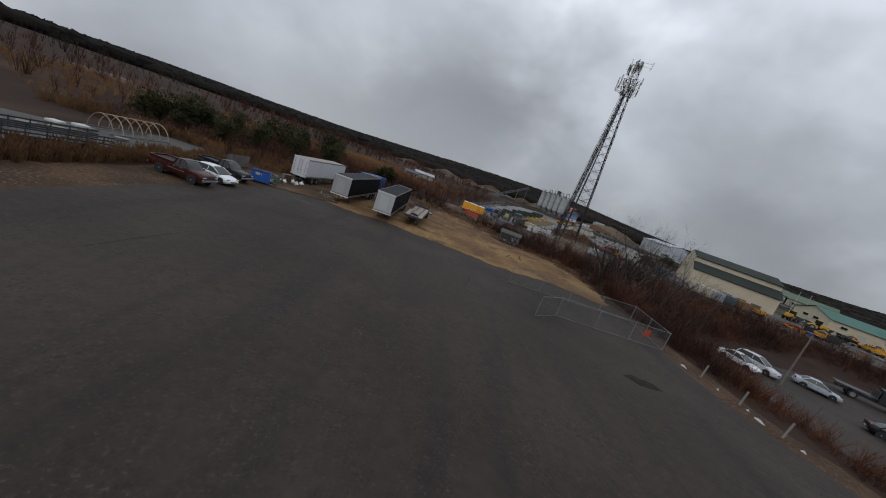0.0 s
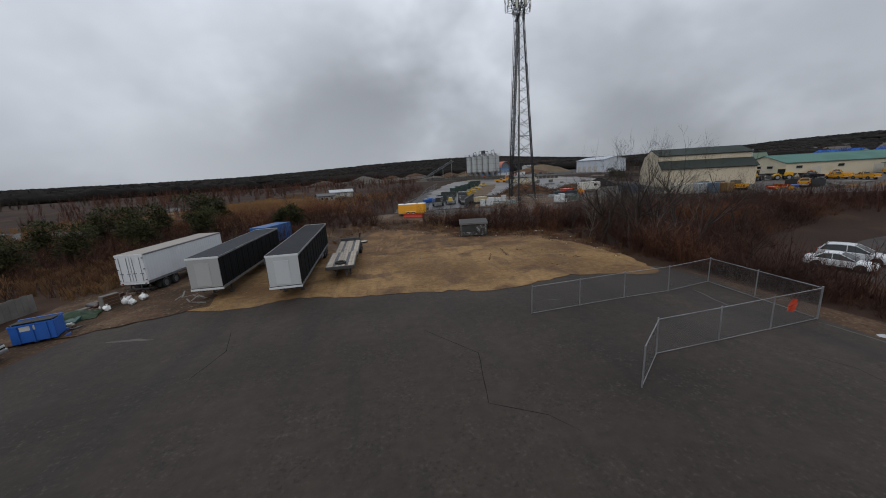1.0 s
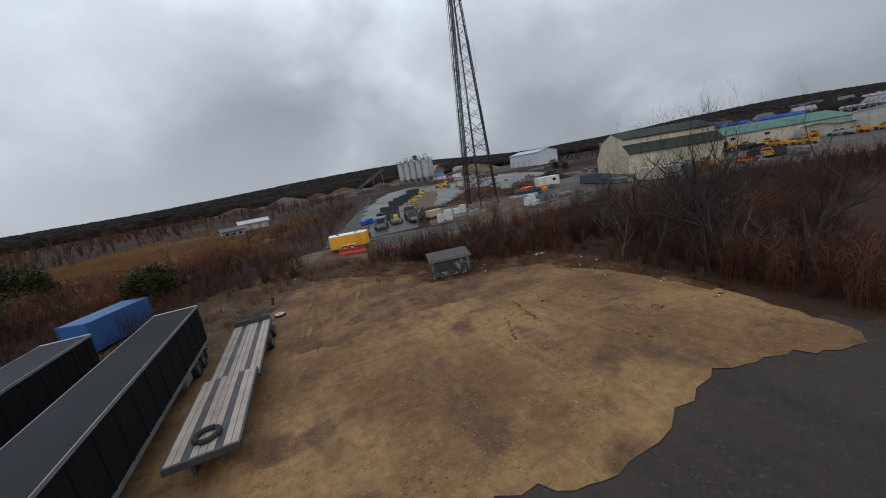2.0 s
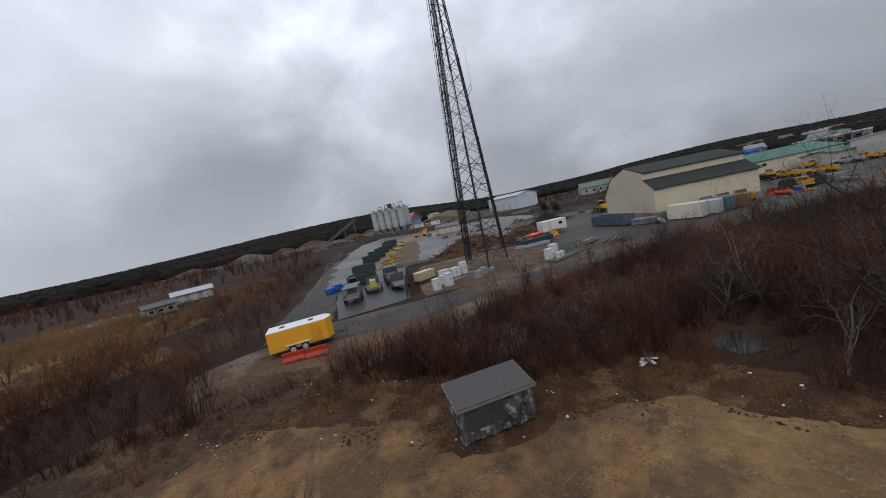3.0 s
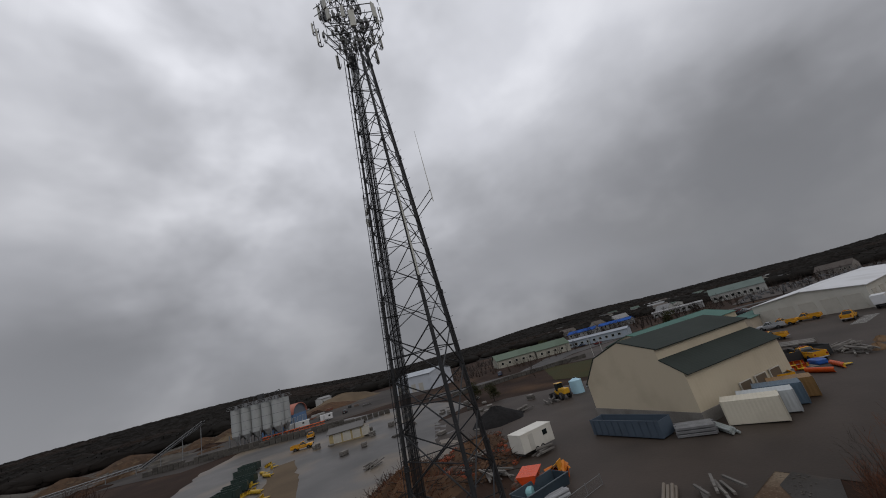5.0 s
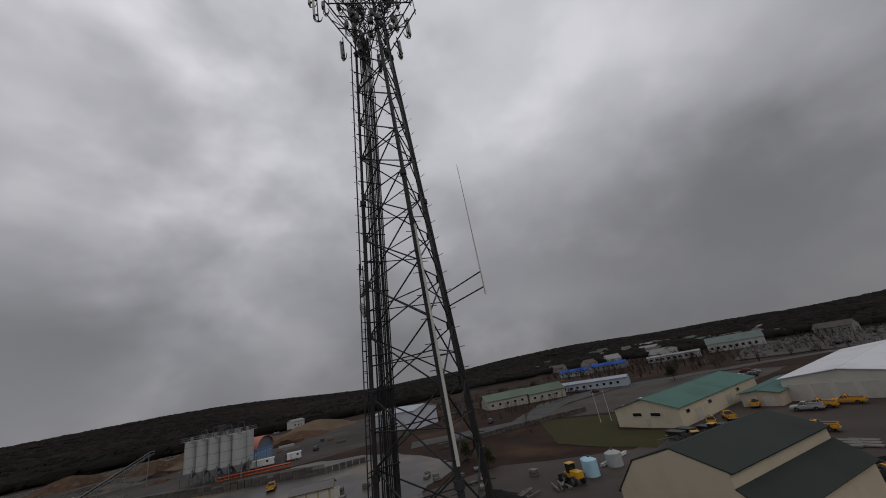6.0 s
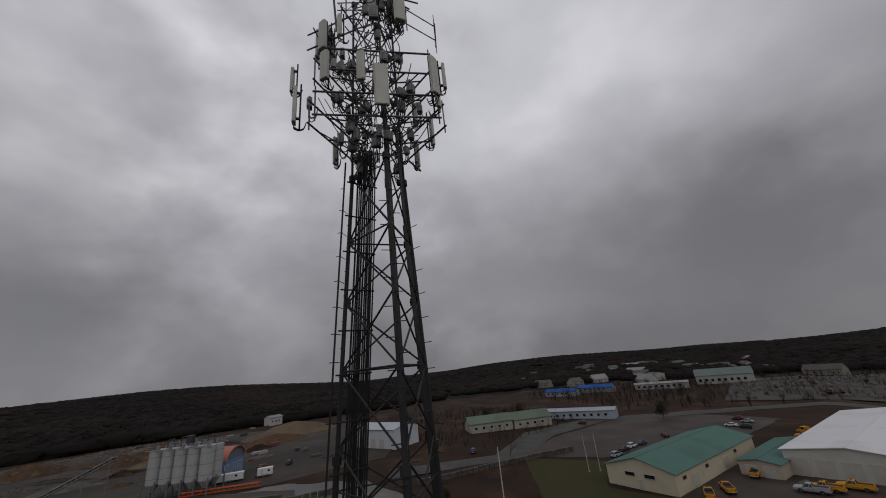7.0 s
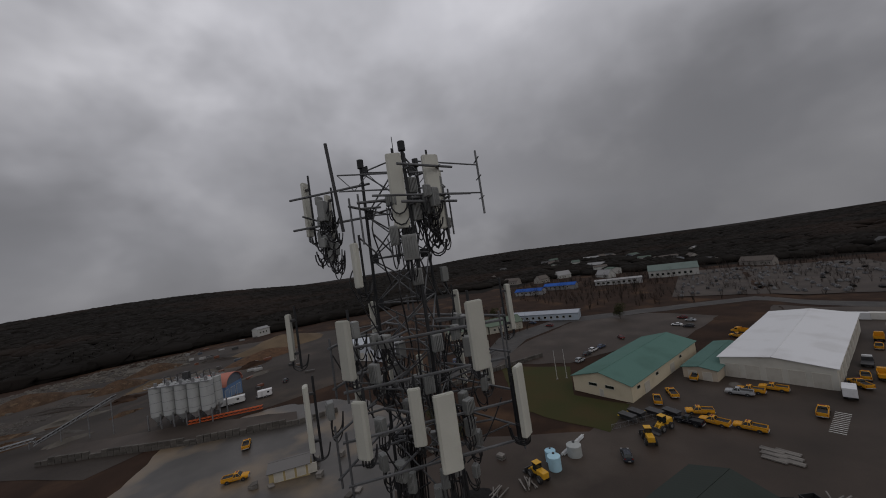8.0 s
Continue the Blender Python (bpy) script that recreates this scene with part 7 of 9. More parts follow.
def plow(at, turn, colour=(0.44, 0.28, 0.03), label="yellow snow plow blade resting on gravel"):
    t = thing("snow_plow", at, turn, label, "plow", "snow plows")
    t.scale = (1.0, 1.0, 0.62)
    prof = [(0.35 * math.cos(a) - 0.3, 0.55 + 0.55 * math.sin(a)) for a in [radians(-80 + 20 * k) for k in range(9)]]
    inner = [(u - 0.05, v) for u, v in prof[::-1]]
    part("blade", prism(prof + inner, -1.6, 1.6, "y"), "paint", t, colour=colour)
    for k in range(4):
        part("rib", block((-0.25, -1.2 + k * 0.8, 0.55), (0.25, 0.06, 0.9)), "paint", t, colour=(0.55, 0.36, 0.04))
    part("a_frame", prism([(-0.3, -0.6), (-0.3, 0.6), (-1.6, 0.15), (-1.6, -0.15)], 0.25, 0.37, "z"), "paint", t, colour=(0.5, 0.32, 0.03))
    return t


for k in range(16):
    u = k / 15
    plow(gz(25.9 + 26 * u + rnd.uniform(-1.3, 1.3), 114.5 + 60 * u + rnd.uniform(-1.5, 1.5)), 150 + rnd.uniform(-50, 50))


def heap(name, at, rx, ry, h, mat, label, category, seed, rough=0.25, kind=""):
    """A loose pile: a lumpy cone."""
    bm = bmesh.new()
    n, m = 28, 9
    rings = []
    for j in range(m):
        u = j / (m - 1)
        ring = []
        for k in range(n):
            a = 6.2832 * k / n
            f = 1 + rough * noise.noise((math.cos(a) * 1.7 + seed, math.sin(a) * 1.7, u * 2))
            z = h * (1 - u ** 1.25) * (1 + 0.5 * rough * noise.noise((math.cos(a) * 3, math.sin(a) * 3 + seed, u * 5))) - 0.15 * u
            ring.append(bm.verts.new((rx * u * f * math.cos(a), ry * u * f * math.sin(a), z)))
        rings.append(ring)
    for a, b in zip(rings[1:], rings[2:]):
        for k in range(n):
            bm.faces.new((a[k], b[k], b[(k + 1) % n], a[(k + 1) % n]))
    top = bm.verts.new((0, 0, h))
    for k in range(n):
        bm.faces.new((top, rings[1][k], rings[1][(k + 1) % n]))
    for v in rings[0]:
        bm.verts.remove(v)
    ob = part(name, bm, mat, smooth=True)
    ob.location = at
    return tagged(ob, label, category, kind=kind)


heap("brush_mound", gz(44.5, 112.0, -0.1), 9.5, 4.6, 3.0, "rust_pile", "large brown pile of cut brush and timber", "pile", 1.0, 0.5)
heap("brush_mound", gz(56, 108.5, -0.1), 5, 3.4, 1.6, "rust_pile", "reddish brown pile of scrap timber", "pile", 4.0, 0.5)
heap("coal_mound", gz(78, 124, -0.1), 7, 5, 3.0, "black_pile", "black asphalt millings pile", "pile", 2.0)
heap("sand_mound", gz(162, 335, -0.2), 34, 20, 7.5, "sand", "broad tan sand pile by the woods", "pile", 3.0)
heap("sand_mound", gz(138, 312, -0.2), 24, 12, 4.5, "rust_pile", "brown earth bank in front of the sand", "pile", 5.0)
for k, (x, y, r, h) in enumerate(((20, 330, 14, 5), (-5, 362, 18, 6), (45, 372, 20, 6), (-40, 350, 16, 4), (75, 345, 14, 5), (5, 300, 11, 3.5), (98, 372, 16, 5))):
    heap("gravel_mound", gz(x, y, -0.2), r, r * 0.6, h, "stone_grey" if k % 2 else "verge_soil", "grey gravel stockpile at the plant", "pile", k * 1.7)
s_ = Soup()
for k in range(420):
    a, u = rng.uniform(0, 6.28), rng.uniform(0, 1) ** 0.5
    if k < 300:
        cx, cy, rx_, ry_, hh = 44.5, 112.0, 8.5, 4.2, 2.6
    else:
        cx, cy, rx_, ry_, hh = 56, 108.5, 5, 3.4, 1.6
    x, y = cx + math.cos(a) * rx_ * u, cy + math.sin(a) * ry_ * u
    p = np.array([x, y, ground(x, y) + hh * (1 - u ** 1.3)])
    b, el = rng.uniform(0, 6.28), rng.uniform(-0.2, 0.5)
    L_ = rng.uniform(0.8, 2.6)
    s_.add(*tube_arrays([p, p + L_ * np.array([math.cos(b) * math.cos(el), math.sin(b) * math.cos(el), math.sin(el)])], [0.07, 0.03], 4))
tagged(new("cut_branches", s_.mesh("cut_branches", "bark")), "cut branches and scrap timber strewn on the piles", "branches", kind="stuff")


def freight_container(at, turn, size, colour, label):
    t = thing("freight_container", at, turn, label, "container", "containers beside the barn")
    L, W, H = size
    part("body", block((0, 0, 0.1 + H / 2), (L, W, H), 0.02), "ribbed", t, colour=colour)
    for sx in (-1, 1):
        for sy in (-1, 1):
            part("corner_post", block((sx * (L / 2 - 0.04), sy * (W / 2 - 0.04), 0.1 + H / 2), (0.14, 0.14, H + 0.06)), "sheet", t, colour=tuple(c * 0.8 for c in colour))
    for s in (-1, 1):
        d = part("door", block((L / 2 + 0.02, s * W / 4, 0.1 + H / 2), (0.05, W / 2 - 0.1, H - 0.25), 0.01), "sheet", t, colour=tuple(c * 0.92 for c in colour))
        for y in (s * 0.25, s * 0.85):
            bm = bmesh.new()
            rod(bm, (L / 2 + 0.07, y, 0.25), (L / 2 + 0.07, y, H - 0.05), 0.02, 6)
            part("lock_rod", bm, "steel", d)
    return t


freight_container(gz(68.6, 82.4), -84, (5.0, 2.3, 2.3), (0.56, 0.52, 0.42), "cream freight container beside the barn")
freight_container(gz(71.2, 81.3), -84, (4.8, 2.2, 2.1), (0.42, 0.45, 0.46), "pale grey freight container beside the barn")
freight_container(gz(73.8, 80.3), -84, (4.2, 2.2, 2.1), (0.075, 0.12, 0.165), "blue freight container with closed doors")
freight_container(gz(76.4, 79.2), -84, (4.0, 2.2, 2.0), (0.20, 0.11, 0.035), "ochre container with its end open")
o = freight_container(gz(-14.4, 70.6), 68, (6.0, 2.44, 2.45), (0.02, 0.085, 0.24), "bright blue freight container behind the trailers")
tagged(o, group="containers behind the trailers")
t = thing("steel_stack", gz(65.2, 87.4), -74, "stack of grey guard rail steel beside the barn", "stack")
for k in range(7):
    for j in range(3):
        part("rail_bar", block((rnd.uniform(-.2, .2), -0.9 + 0.3 * k, 0.2 + 0.34 * j), (3.6, 0.24, 0.26), 0.03), "steel", t)


def box_trailer(at, turn, L, colour, label):
    t = thing("box_trailer", at, turn, label, "trailer", "box trailers")
    part("body", block((0, 0, 1.6), (L, 2.4, 2.1), 0.04), "sheet", t, colour=colour)
    part("roof", block((0, 0, 2.68), (L + 0.05, 2.44, 0.06), 0.02), "sheet", t, colour=tuple(min(1, c * 1.1) for c in colour))
    for s in (-1, 1):
        for x in (-0.5, 0.5):
            wheel(t, x, s * 1.1, 0.4, 0.25)
        part("side_window", block((L * 0.25, s * 1.21, 1.9), (0.8, 0.03, 0.6)), "glass_dark", t)
    part("door", block((-L * 0.2, -1.21, 1.5), (0.8, 0.03, 1.8), 0.01), "sheet", t, colour=tuple(c * 0.8 for c in colour))
    part("end_vent", block((L / 2 + 0.02, 0, 1.7), (0.05, 1.2, 1.0)), "dark_steel", t)
    return t


box_trailer(gz(61.4, 105.4), -14, 5.6, (0.60, 0.58, 0.52), "cream office trailer in the works yard")
box_trailer(gz(86.0, 236.0), -30, 9.0, (0.62, 0.63, 0.62), "white office trailer at the concrete plant")
box_trailer(gz(95.5, 229.5), -30, 5.0, (0.6, 0.6, 0.6), "white site trailer at the concrete plant")

# orange spreader and a dark steel trough by the fence
t = thing("salt_spreader", gz(50.8, 99.2), 20, "orange hopper salt spreader with a teal tank", "spreader")
part("hopper", loft([[(-1.3, -0.4, 0.6), (1.3, -0.4, 0.6), (1.3, 0.4, 0.6), (-1.3, 0.4, 0.6)], [(-1.5, -1.0, 1.7), (1.5, -1.0, 1.7), (1.5, 1.0, 1.7), (-1.5, 1.0, 1.7)]]), "paint", t, colour=(0.62, 0.07, 0.015))
part("frame", block((0, 0, 0.4), (3.0, 1.0, 0.3)), "dark_steel", t)
bm = bmesh.new()
rod(bm, (-2.0, -0.5, 0.6), (-2.0, 0.5, 0.6), 0.5, 14)
part("tank", bm, "paint", t, "teal tank", (0.25, 0.48, 0.50))
t = thing("steel_trough", gz(49.4, 97.3), 168, "open dark blue grey steel trough in the mud", "trough")
part("trough_floor", block((0, 0, 0.25), (5.4, 1.7, 0.1)), "dark_steel", t)
for k in (-1, 1):
    part("side_panel", block((0, k * 0.95, 0.75), (5.6, 0.07, 1.0), 0.01, rx=k * -12), "sheet", t, colour=(0.03, 0.05, 0.065))
    part("end_panel", block((k * 2.78, 0, 0.75), (0.07, 1.8, 1.0), 0.01), "sheet", t, colour=(0.03, 0.05, 0.065))
    part("top_rim", block((0, k * 1.08, 1.26), (5.7, 0.14, 0.08), 0.01), "sheet", t, colour=(0.05, 0.07, 0.085))
t = thing("roller_stack", gz(53.6, 97.8), -20, "orange and red road signs and rollers in a heap", "equipment")
for k in range(9):
    part("sign_board", block((rnd.uniform(-1, 1), rnd.uniform(-.8, .8), 0.4 + 0.1 * k), (1.1, 0.06, 1.0), rx=rnd.uniform(-70, 70), rz=rnd.uniform(0, 180)), "paint", t, colour=(0.55, 0.10 + 0.02 * k, 0.03))

fence("guard_fence", [(40.5, 99.4), (46, 94.4), (52.6, 93.0)], 0.9, "low guard rail fence on the compound edge", 2.0)

t = thing("tarpaulin_stack", gz(14.8, 107.4), 20, "stack of goods under bright blue tarpaulins", "stack")
for k, (x, y, h) in enumerate(((0, 0, 0.9), (1.4, 0.3, 1.1), (2.6, 0.1, 0.8))):
    bm = block((x, y, h / 2), (1.3, 1.3, h), 0.14)
    part("tarpaulin", bm, "blue_tarp", t)

# ---- works yard ----
YARD = [(138.2, 96.6, 20, "p"), (132.9, 99.6, 10, "p"), (128.6, 90.6, 100, "p"),
        (124.0, 87.9, 70, "p"), (123.3, 81.9, 75, "p"), (151.9, 91.4, -10, "p"), (144.0, 79.8, 75, "p"), (146.6, 75.1, 75, "p"), (153.8, 58.6, 20, "p"), (162.0, 52.5, -10, "d"),
        (134.9, 68.8, -14, "p"), (203.1, 42.0, -16, "d"), (193.2, 44.8, -16, "p"), (199.0, 78.0, 60, "p"), (204.0, 76.6, 60, "d"), (84.5, 80.5, 20, "p"),
        (71.9, 193.5, 60, "p"), (62.6, 178.4, -40, "p"), (160.5, 56.0, -12, "p")]
for x, y, a, k in YARD:
    if k == "p":
        pickup(gz(x, y), a, YEL, "yellow works pickup truck parked in the yard", "works trucks", beacon=True)
    else:
        work_truck(gz(x, y), a, YEL, "yellow works truck with a dump body", "dump")
work_truck(gz(146.5, 62.0), -12, (0.6, 0.61, 0.62), "white utility truck with a box body", "box", bed_colour=(0.6, 0.61, 0.62))
work_truck(gz(173.1, 52.4), -16, (0.55, 0.56, 0.57), "white utility truck near the depot", "flat")
work_truck(gz(214, 36), -16, (0.6, 0.6, 0.6), "white box truck near the depot", "box")
pickup(gz(142.0, 82.2), 80, (0.3, 0.31, 0.32), "grey pickup beside the depot doors", "works trucks")
pickup(gz(122.7, 92.6), 70, (0.012, 0.013, 0.016), "black pickup truck in the works yard", "works trucks")
car(gz(104.3, 102.8), 20, (0.03, 0.035, 0.045), "dark blue car in the works yard", 0.5)
for x, y, a in ((112.1, 99.6, 20), (91.6, 116.6, 60), (118.4, 97.4, 150)):
    loader(gz(x, y), a)
PAL = [(0.6, 0.61, 0.62), (0.03, 0.03, 0.035), (0.34, 0.36, 0.38), (0.12, 0.02, 0.02), (0.05, 0.07, 0.12)]
for k, (x, y, a) in enumerate(((220, 98.5, 75), (216.5, 93.9, 75), (228.9, 93.4, 75), (234.8, 96.7, 75), (182, 123.5, -18), (176.5, 125.4, -18), (171, 126.6, -18), (162.5, 127, -18), (196.6, 118.4, 30),
                               (150.2, 176, 30), (98, 236, 20), (110, 240, 50), (96, 262, 10), (218, 158, 80), (224, 170, 80), (242, 150, 60))):
    car(gz(x, y), a, PAL[k % 5], ("white", "black", "silver", "dark red", "navy")[k % 5] + " car parked on wet ground behind the works", 0.6 * (k % 2), group="distant cars")


def upright_tank(at, r, h, colour, label, name="storage_tank"):
    t = thing(name, at, 0, label, "tank")
    bm = bmesh.new()
    bmesh.ops.create_cone(bm, cap_ends=True, segments=24, radius1=r, radius2=r, depth=h, matrix=Matrix.Translation((0, 0, h / 2)))
    part("shell", bm, "sheet", t, colour=colour, smooth=False)
    bm = bmesh.new()
    bmesh.ops.create_cone(bm, cap_ends=True, segments=24, radius1=r * 1.01, radius2=r * 0.25, depth=r * 0.35, matrix=Matrix.Translation((0, 0, h + r * 0.17)))
    part("dome", bm, "sheet", t, colour=colour)
    bm = bmesh.new()
    rod(bm, (0, 0, h + r * 0.3), (0, 0, h + r * 0.5), r * 0.2, 10)
    part("hatch", bm, "dark_steel", t)
    return t


upright_tank(gz(95.6, 114.6), 1.3, 2.6, (0.36, 0.58, 0.68), "pale blue plastic brine tank")
upright_tank(gz(97.9, 116.2), 1.1, 2.2, (0.30, 0.52, 0.64), "pale blue plastic brine tank")
upright_tank(gz(101.7, 112.4), 1.5, 2.2, (0.33, 0.35, 0.34), "grey round storage tank")
for k in range(6):
    x, y = 112.5 + 1.6 * (k % 3), 79.6 - 2.2 * (k // 3)
    t = thing("lumber_pile", gz(x, y), 70, "banded pile of pale lumber and pipe", "lumber", "lumber piles")
    for j in range(6):
        part("beam", block((rnd.uniform(-.1, .1), -0.5 + 0.2 * j, 0.18), (3.6, 0.17, 0.2)), "wood_old", t)
for k in range(12):
    x, y = 126.6 + 0.9 * k, 68.6 - 0.28 * k
    tagged(part("parking_mark", block((x, y, ground(x, y) + 0.085), (0.25, 2.4, 0.01), rz=-18), "white_line"), "worn white painted parking mark", "marking", "parking marks", kind="structure")
for x, y in ((142.9, 129.4), (144.8, 126.8)):
    t = thing("flagpole", gz(x, y), 0, "tall white flagpole on the lawn", "flagpole", "flagpoles")
    bm = bmesh.new()
    rod(bm, (0, 0, 0), (0, 0, 9.5), 0.1, 8, 0.05)
    part("pole", bm, "white_line", t)
    bm = bmesh.new()
    bmesh.ops.create_icosphere(bm, subdivisions=1, radius=0.14, matrix=Matrix.Translation((0, 0, 9.6)))
    part("finial", bm, "rim", t)
    part("base", block((0, 0, 0.1), (0.6, 0.6, 0.3), 0.05), "concrete", t)


# ---- the concrete plant ----
def silos():
    t = thing("silo_bank", (70.5, 235.0, ground(70, 235)), -54.8, "row of five grey cement silos on steel legs", "silos")
    t.scale = (0.94, 0.94, 1.12)
    for k in range(5):
        x = (k - 2) * 4.7
        for row in (0, 1):
            y = row * 4.6
            bm = bmesh.new()
            bmesh.ops.create_cone(bm, cap_ends=True, segments=24, radius1=2.15, radius2=2.15, depth=8.6, matrix=Matrix.Translation((x, y, 8.1)))
            sl = part("silo", bm, "sheet", t, colour=(0.36, 0.375, 0.37))
            bm = bmesh.new()
            bmesh.ops.create_cone(bm, cap_ends=True, segments=24, radius1=0.5, radius2=2.1, depth=2.0, matrix=Matrix.Translation((x, y, 2.8)))
            part("hopper", bm, "sheet", sl, colour=(0.34, 0.35, 0.35))
            for z in (5.2, 8.0, 10.8):
                bm = bmesh.new()
                bmesh.ops.create_cone(bm, cap_ends=False, segments=24, radius1=2.19, radius2=2.19, depth=0.12, matrix=Matrix.Translation((x, y, z)))
                part("hoop", bm, "steel", sl)
            bm = bmesh.new()
            rod(bm, (x, y, 12.3), (x, y, 13.6), 0.5, 10)
            part("filter", bm, "steel", sl)
    for k in range(6):
        for y in (-1.9, 2.3, 6.5):
            bm = bmesh.new()
            box(bm, ((k - 2.5) * 4.7, y, 2.2), (0.35, 0.35, 4.8))
            part("support_leg", bm, "steel", t)
    for y in (-1.9, 6.5):
        part("walkway", block((0, y, 12.6), (24, 0.8, 0.12)), "steel", t)
        for z in (13.1, 13.6):
            bm = bmesh.new()
            rod(bm, (-12, y - 0.3, z), (12, y - 0.3, z), 0.05, 5)
            part("handrail", bm, "steel", t)
    for k in range(4):
        pts = [Vector(((k - 1.5) * 5, 2, 12.6)), Vector(((k - 1.5) * 5, 2, 14.6 + 0.4 * (k % 2))), Vector(((k - 1.5) * 5 + 2.2, 2, 15.0 + 0.4 * (k % 2))), Vector(((k - 1.5) * 5 + 2.8, 2, 12.7))]
        part("fill_pipe", tube(pts, 0.18, 6), "dark_steel", t)
    part("hoist_head", block((1.0, 2, 14.4), (2.2, 1.6, 2.2), 0.1), "dark_steel", t)


silos()


def conveyor(p, q, label, colour, width=1.2):
    t = thing("conveyor", p, 0, label, "conveyor", "conveyors")
    d = Vector(q) - Vector(p)
    for s in (-1, 1):
        side = Vector((-d.y, d.x, 0)).normalized() * width / 2 * s
        for h in (0, 0.9):
            bm = bmesh.new()
            rod(bm, side + Vector((0, 0, h)), side + d + Vector((0, 0, h)), 0.12, 5)
            part("chord", bm, "sheet", t, colour=colour)
        n = max(4, int(d.length / 1.6))
        for k in range(n):
            bm = bmesh.new()
            rod(bm, side + d * (k / n), side + d * ((k + 1) / n) + Vector((0, 0, 0.9)), 0.06, 4)
            part("lattice_bar", bm, "sheet", t, colour=colour)
    ang = math.degrees(math.atan2(d.y, d.x))
    el = math.degrees(math.atan2(d.z, math.hypot(d.x, d.y)))
    b = part("belt", block((0, 0, 0), (d.length, width * 0.8, 0.15)), "rubber", t)
    b.matrix_basis = Matrix.Translation(d / 2 + Vector((0, 0, 0.6))) @ pose(0, 0, 0, 0, -el, ang)
    for u in (0.3, 0.65, 0.95):
        c = d * u
        base = ground(p[0] + c.x, p[1] + c.y) - p[2]
        if c.z - base > 0.8:
            bm = bmesh.new()
            rod(bm, (c.x, c.y, base), c, 0.15, 5)
            part("trestle", bm, "steel", t)
    return t


conveyor((40, 272, 5.2), (57, 254.5, 16.0), "inclined grey aggregate conveyor to the silos", (0.25, 0.26, 0.27), 1.8)
conveyor((12, 286, 5.0), (40, 274, 6.2), "low grey aggregate conveyor", (0.25, 0.26, 0.27))
conveyor((70.5, 231.5, 4.3), (88, 216.5, 4.3), "bright orange belt conveyor on the ground", (0.55, 0.10, 0.02), 1.0)


def barrel_shed():
    t = thing("barrel_shed", (95.5, 248.5, ground(92, 250)), 127, "blue sided shed with a faded red barrel roof", "building")
    L, W = 16, 11
    prof = [(0, -0.5), (0, 6.0), (W, 6.0), (W, -0.5)]
    part("wall", prism(prof, 0, L, "x"), "siding", t, "blue ribbed siding", (0.10, 0.19, 0.34))
    arc = [(W / 2 - (W / 2 + 0.4) * math.cos(math.pi * k / 12), 6.0 + 4.2 * math.sin(math.pi * k / 12)) for k in range(13)]
    inner = [(W / 2 + (u - W / 2) * 0.97, 6.0 + (v - 6.0) * 0.95) for u, v in arc[::-1]]
    part("roof", prism(arc + inner, -0.6, L + 0.4, "x"), "roofing", t, "faded red curved roof", (0.42, 0.17, 0.13))
    part("end_wall", prism(inner, 0.2, 0.5, "x"), "siding", t, colour=(0.12, 0.14, 0.17))
    for k in range(3):
        opening(t, "door", (-0.06, 2.6 + 3.9 * k, 2.4), (2.8, 4.6), -90, "sheet", (0.16, 0.24, 0.36))


barrel_shed()

# ---- other buildings ----
gabled("tan_shed", (65.5, 169.0, ground(70, 172) - 0.1), -38, 8.5, 5.0, 2.5, 3.4, (0.34, 0.27, 0.13), (0.15, 0.145, 0.14), "low tan shed with a grey roof", [("s", 2 + 2.4 * k, 1.2, 1.8, 2.0, "door") for k in range(4)])
gabled("barn_house", (180, 199, ground(184, 200) - 0.3), -40, 22, 11, 4.2, 7.0, (0.30, 0.29, 0.24), (0.13, 0.17, 0.13), "green roofed gabled shop with small windows", [("s", 3 + 4 * k, 2.2, 1.4, 1.2, "window") for k in range(5)])
gabled("barn_house", (197, 184, ground(200, 186) - 0.3), -40, 20, 11, 4.2, 7.2, (0.30, 0.29, 0.24), (0.12, 0.16, 0.12), "green roofed gabled shop beside another", [("s", 3 + 4 * k, 2.2, 1.4, 1.2, "window") for k in range(4)])
gabled("motel_block", (229, 186, ground(232, 170) - 0.3), -81, 40, 12, 4.0, 4.8, (0.30, 0.35, 0.40), (0.33, 0.36, 0.40), "pale blue flat block with a grey roof", [("s", 3 + 3.6 * k, 2.0, 1.5, 1.3, "window") for k in range(10)])
gabled("blue_roof_house", (366, 214, ground(371, 200) - 0.3), -88, 30, 12, 4.4, 6.4, (0.18, 0.18, 0.18), (0.02, 0.09, 0.34), "house with a bright blue tarped roof", [("s", 3 + 4 * k, 3, 1.6, 1.6, "window") for k in range(6)])
gabled("blue_roof_house", (337, 232, ground(341, 228) - 0.3), -88, 26, 12, 4, 6, (0.28, 0.28, 0.28), (0.02, 0.08, 0.30), "second house with a blue roof", [("s", 3 + 4 * k, 2.6, 1.6, 1.4, "window") for k in range(5)])
gabled("white_store", (418, 128, ground(424, 115) - 0.3), -85, 40, 16, 7, 12, (0.34, 0.34, 0.32), (0.14, 0.18, 0.165), "white store with a green hipped roof", [("s", 3 + 4.4 * k, 3.4, 2.2, 2.2, "window") for k in range(8)])
gabled("white_store", (384, 170, ground(384, 160) - 0.3), -80, 40, 10, 4.5, 5.4, (0.32, 0.32, 0.32), (0.3, 0.3, 0.3), "long low white shop row", [("s", 3 + 4.4 * k, 2.4, 2.4, 1.8, "window") for k in range(8)])
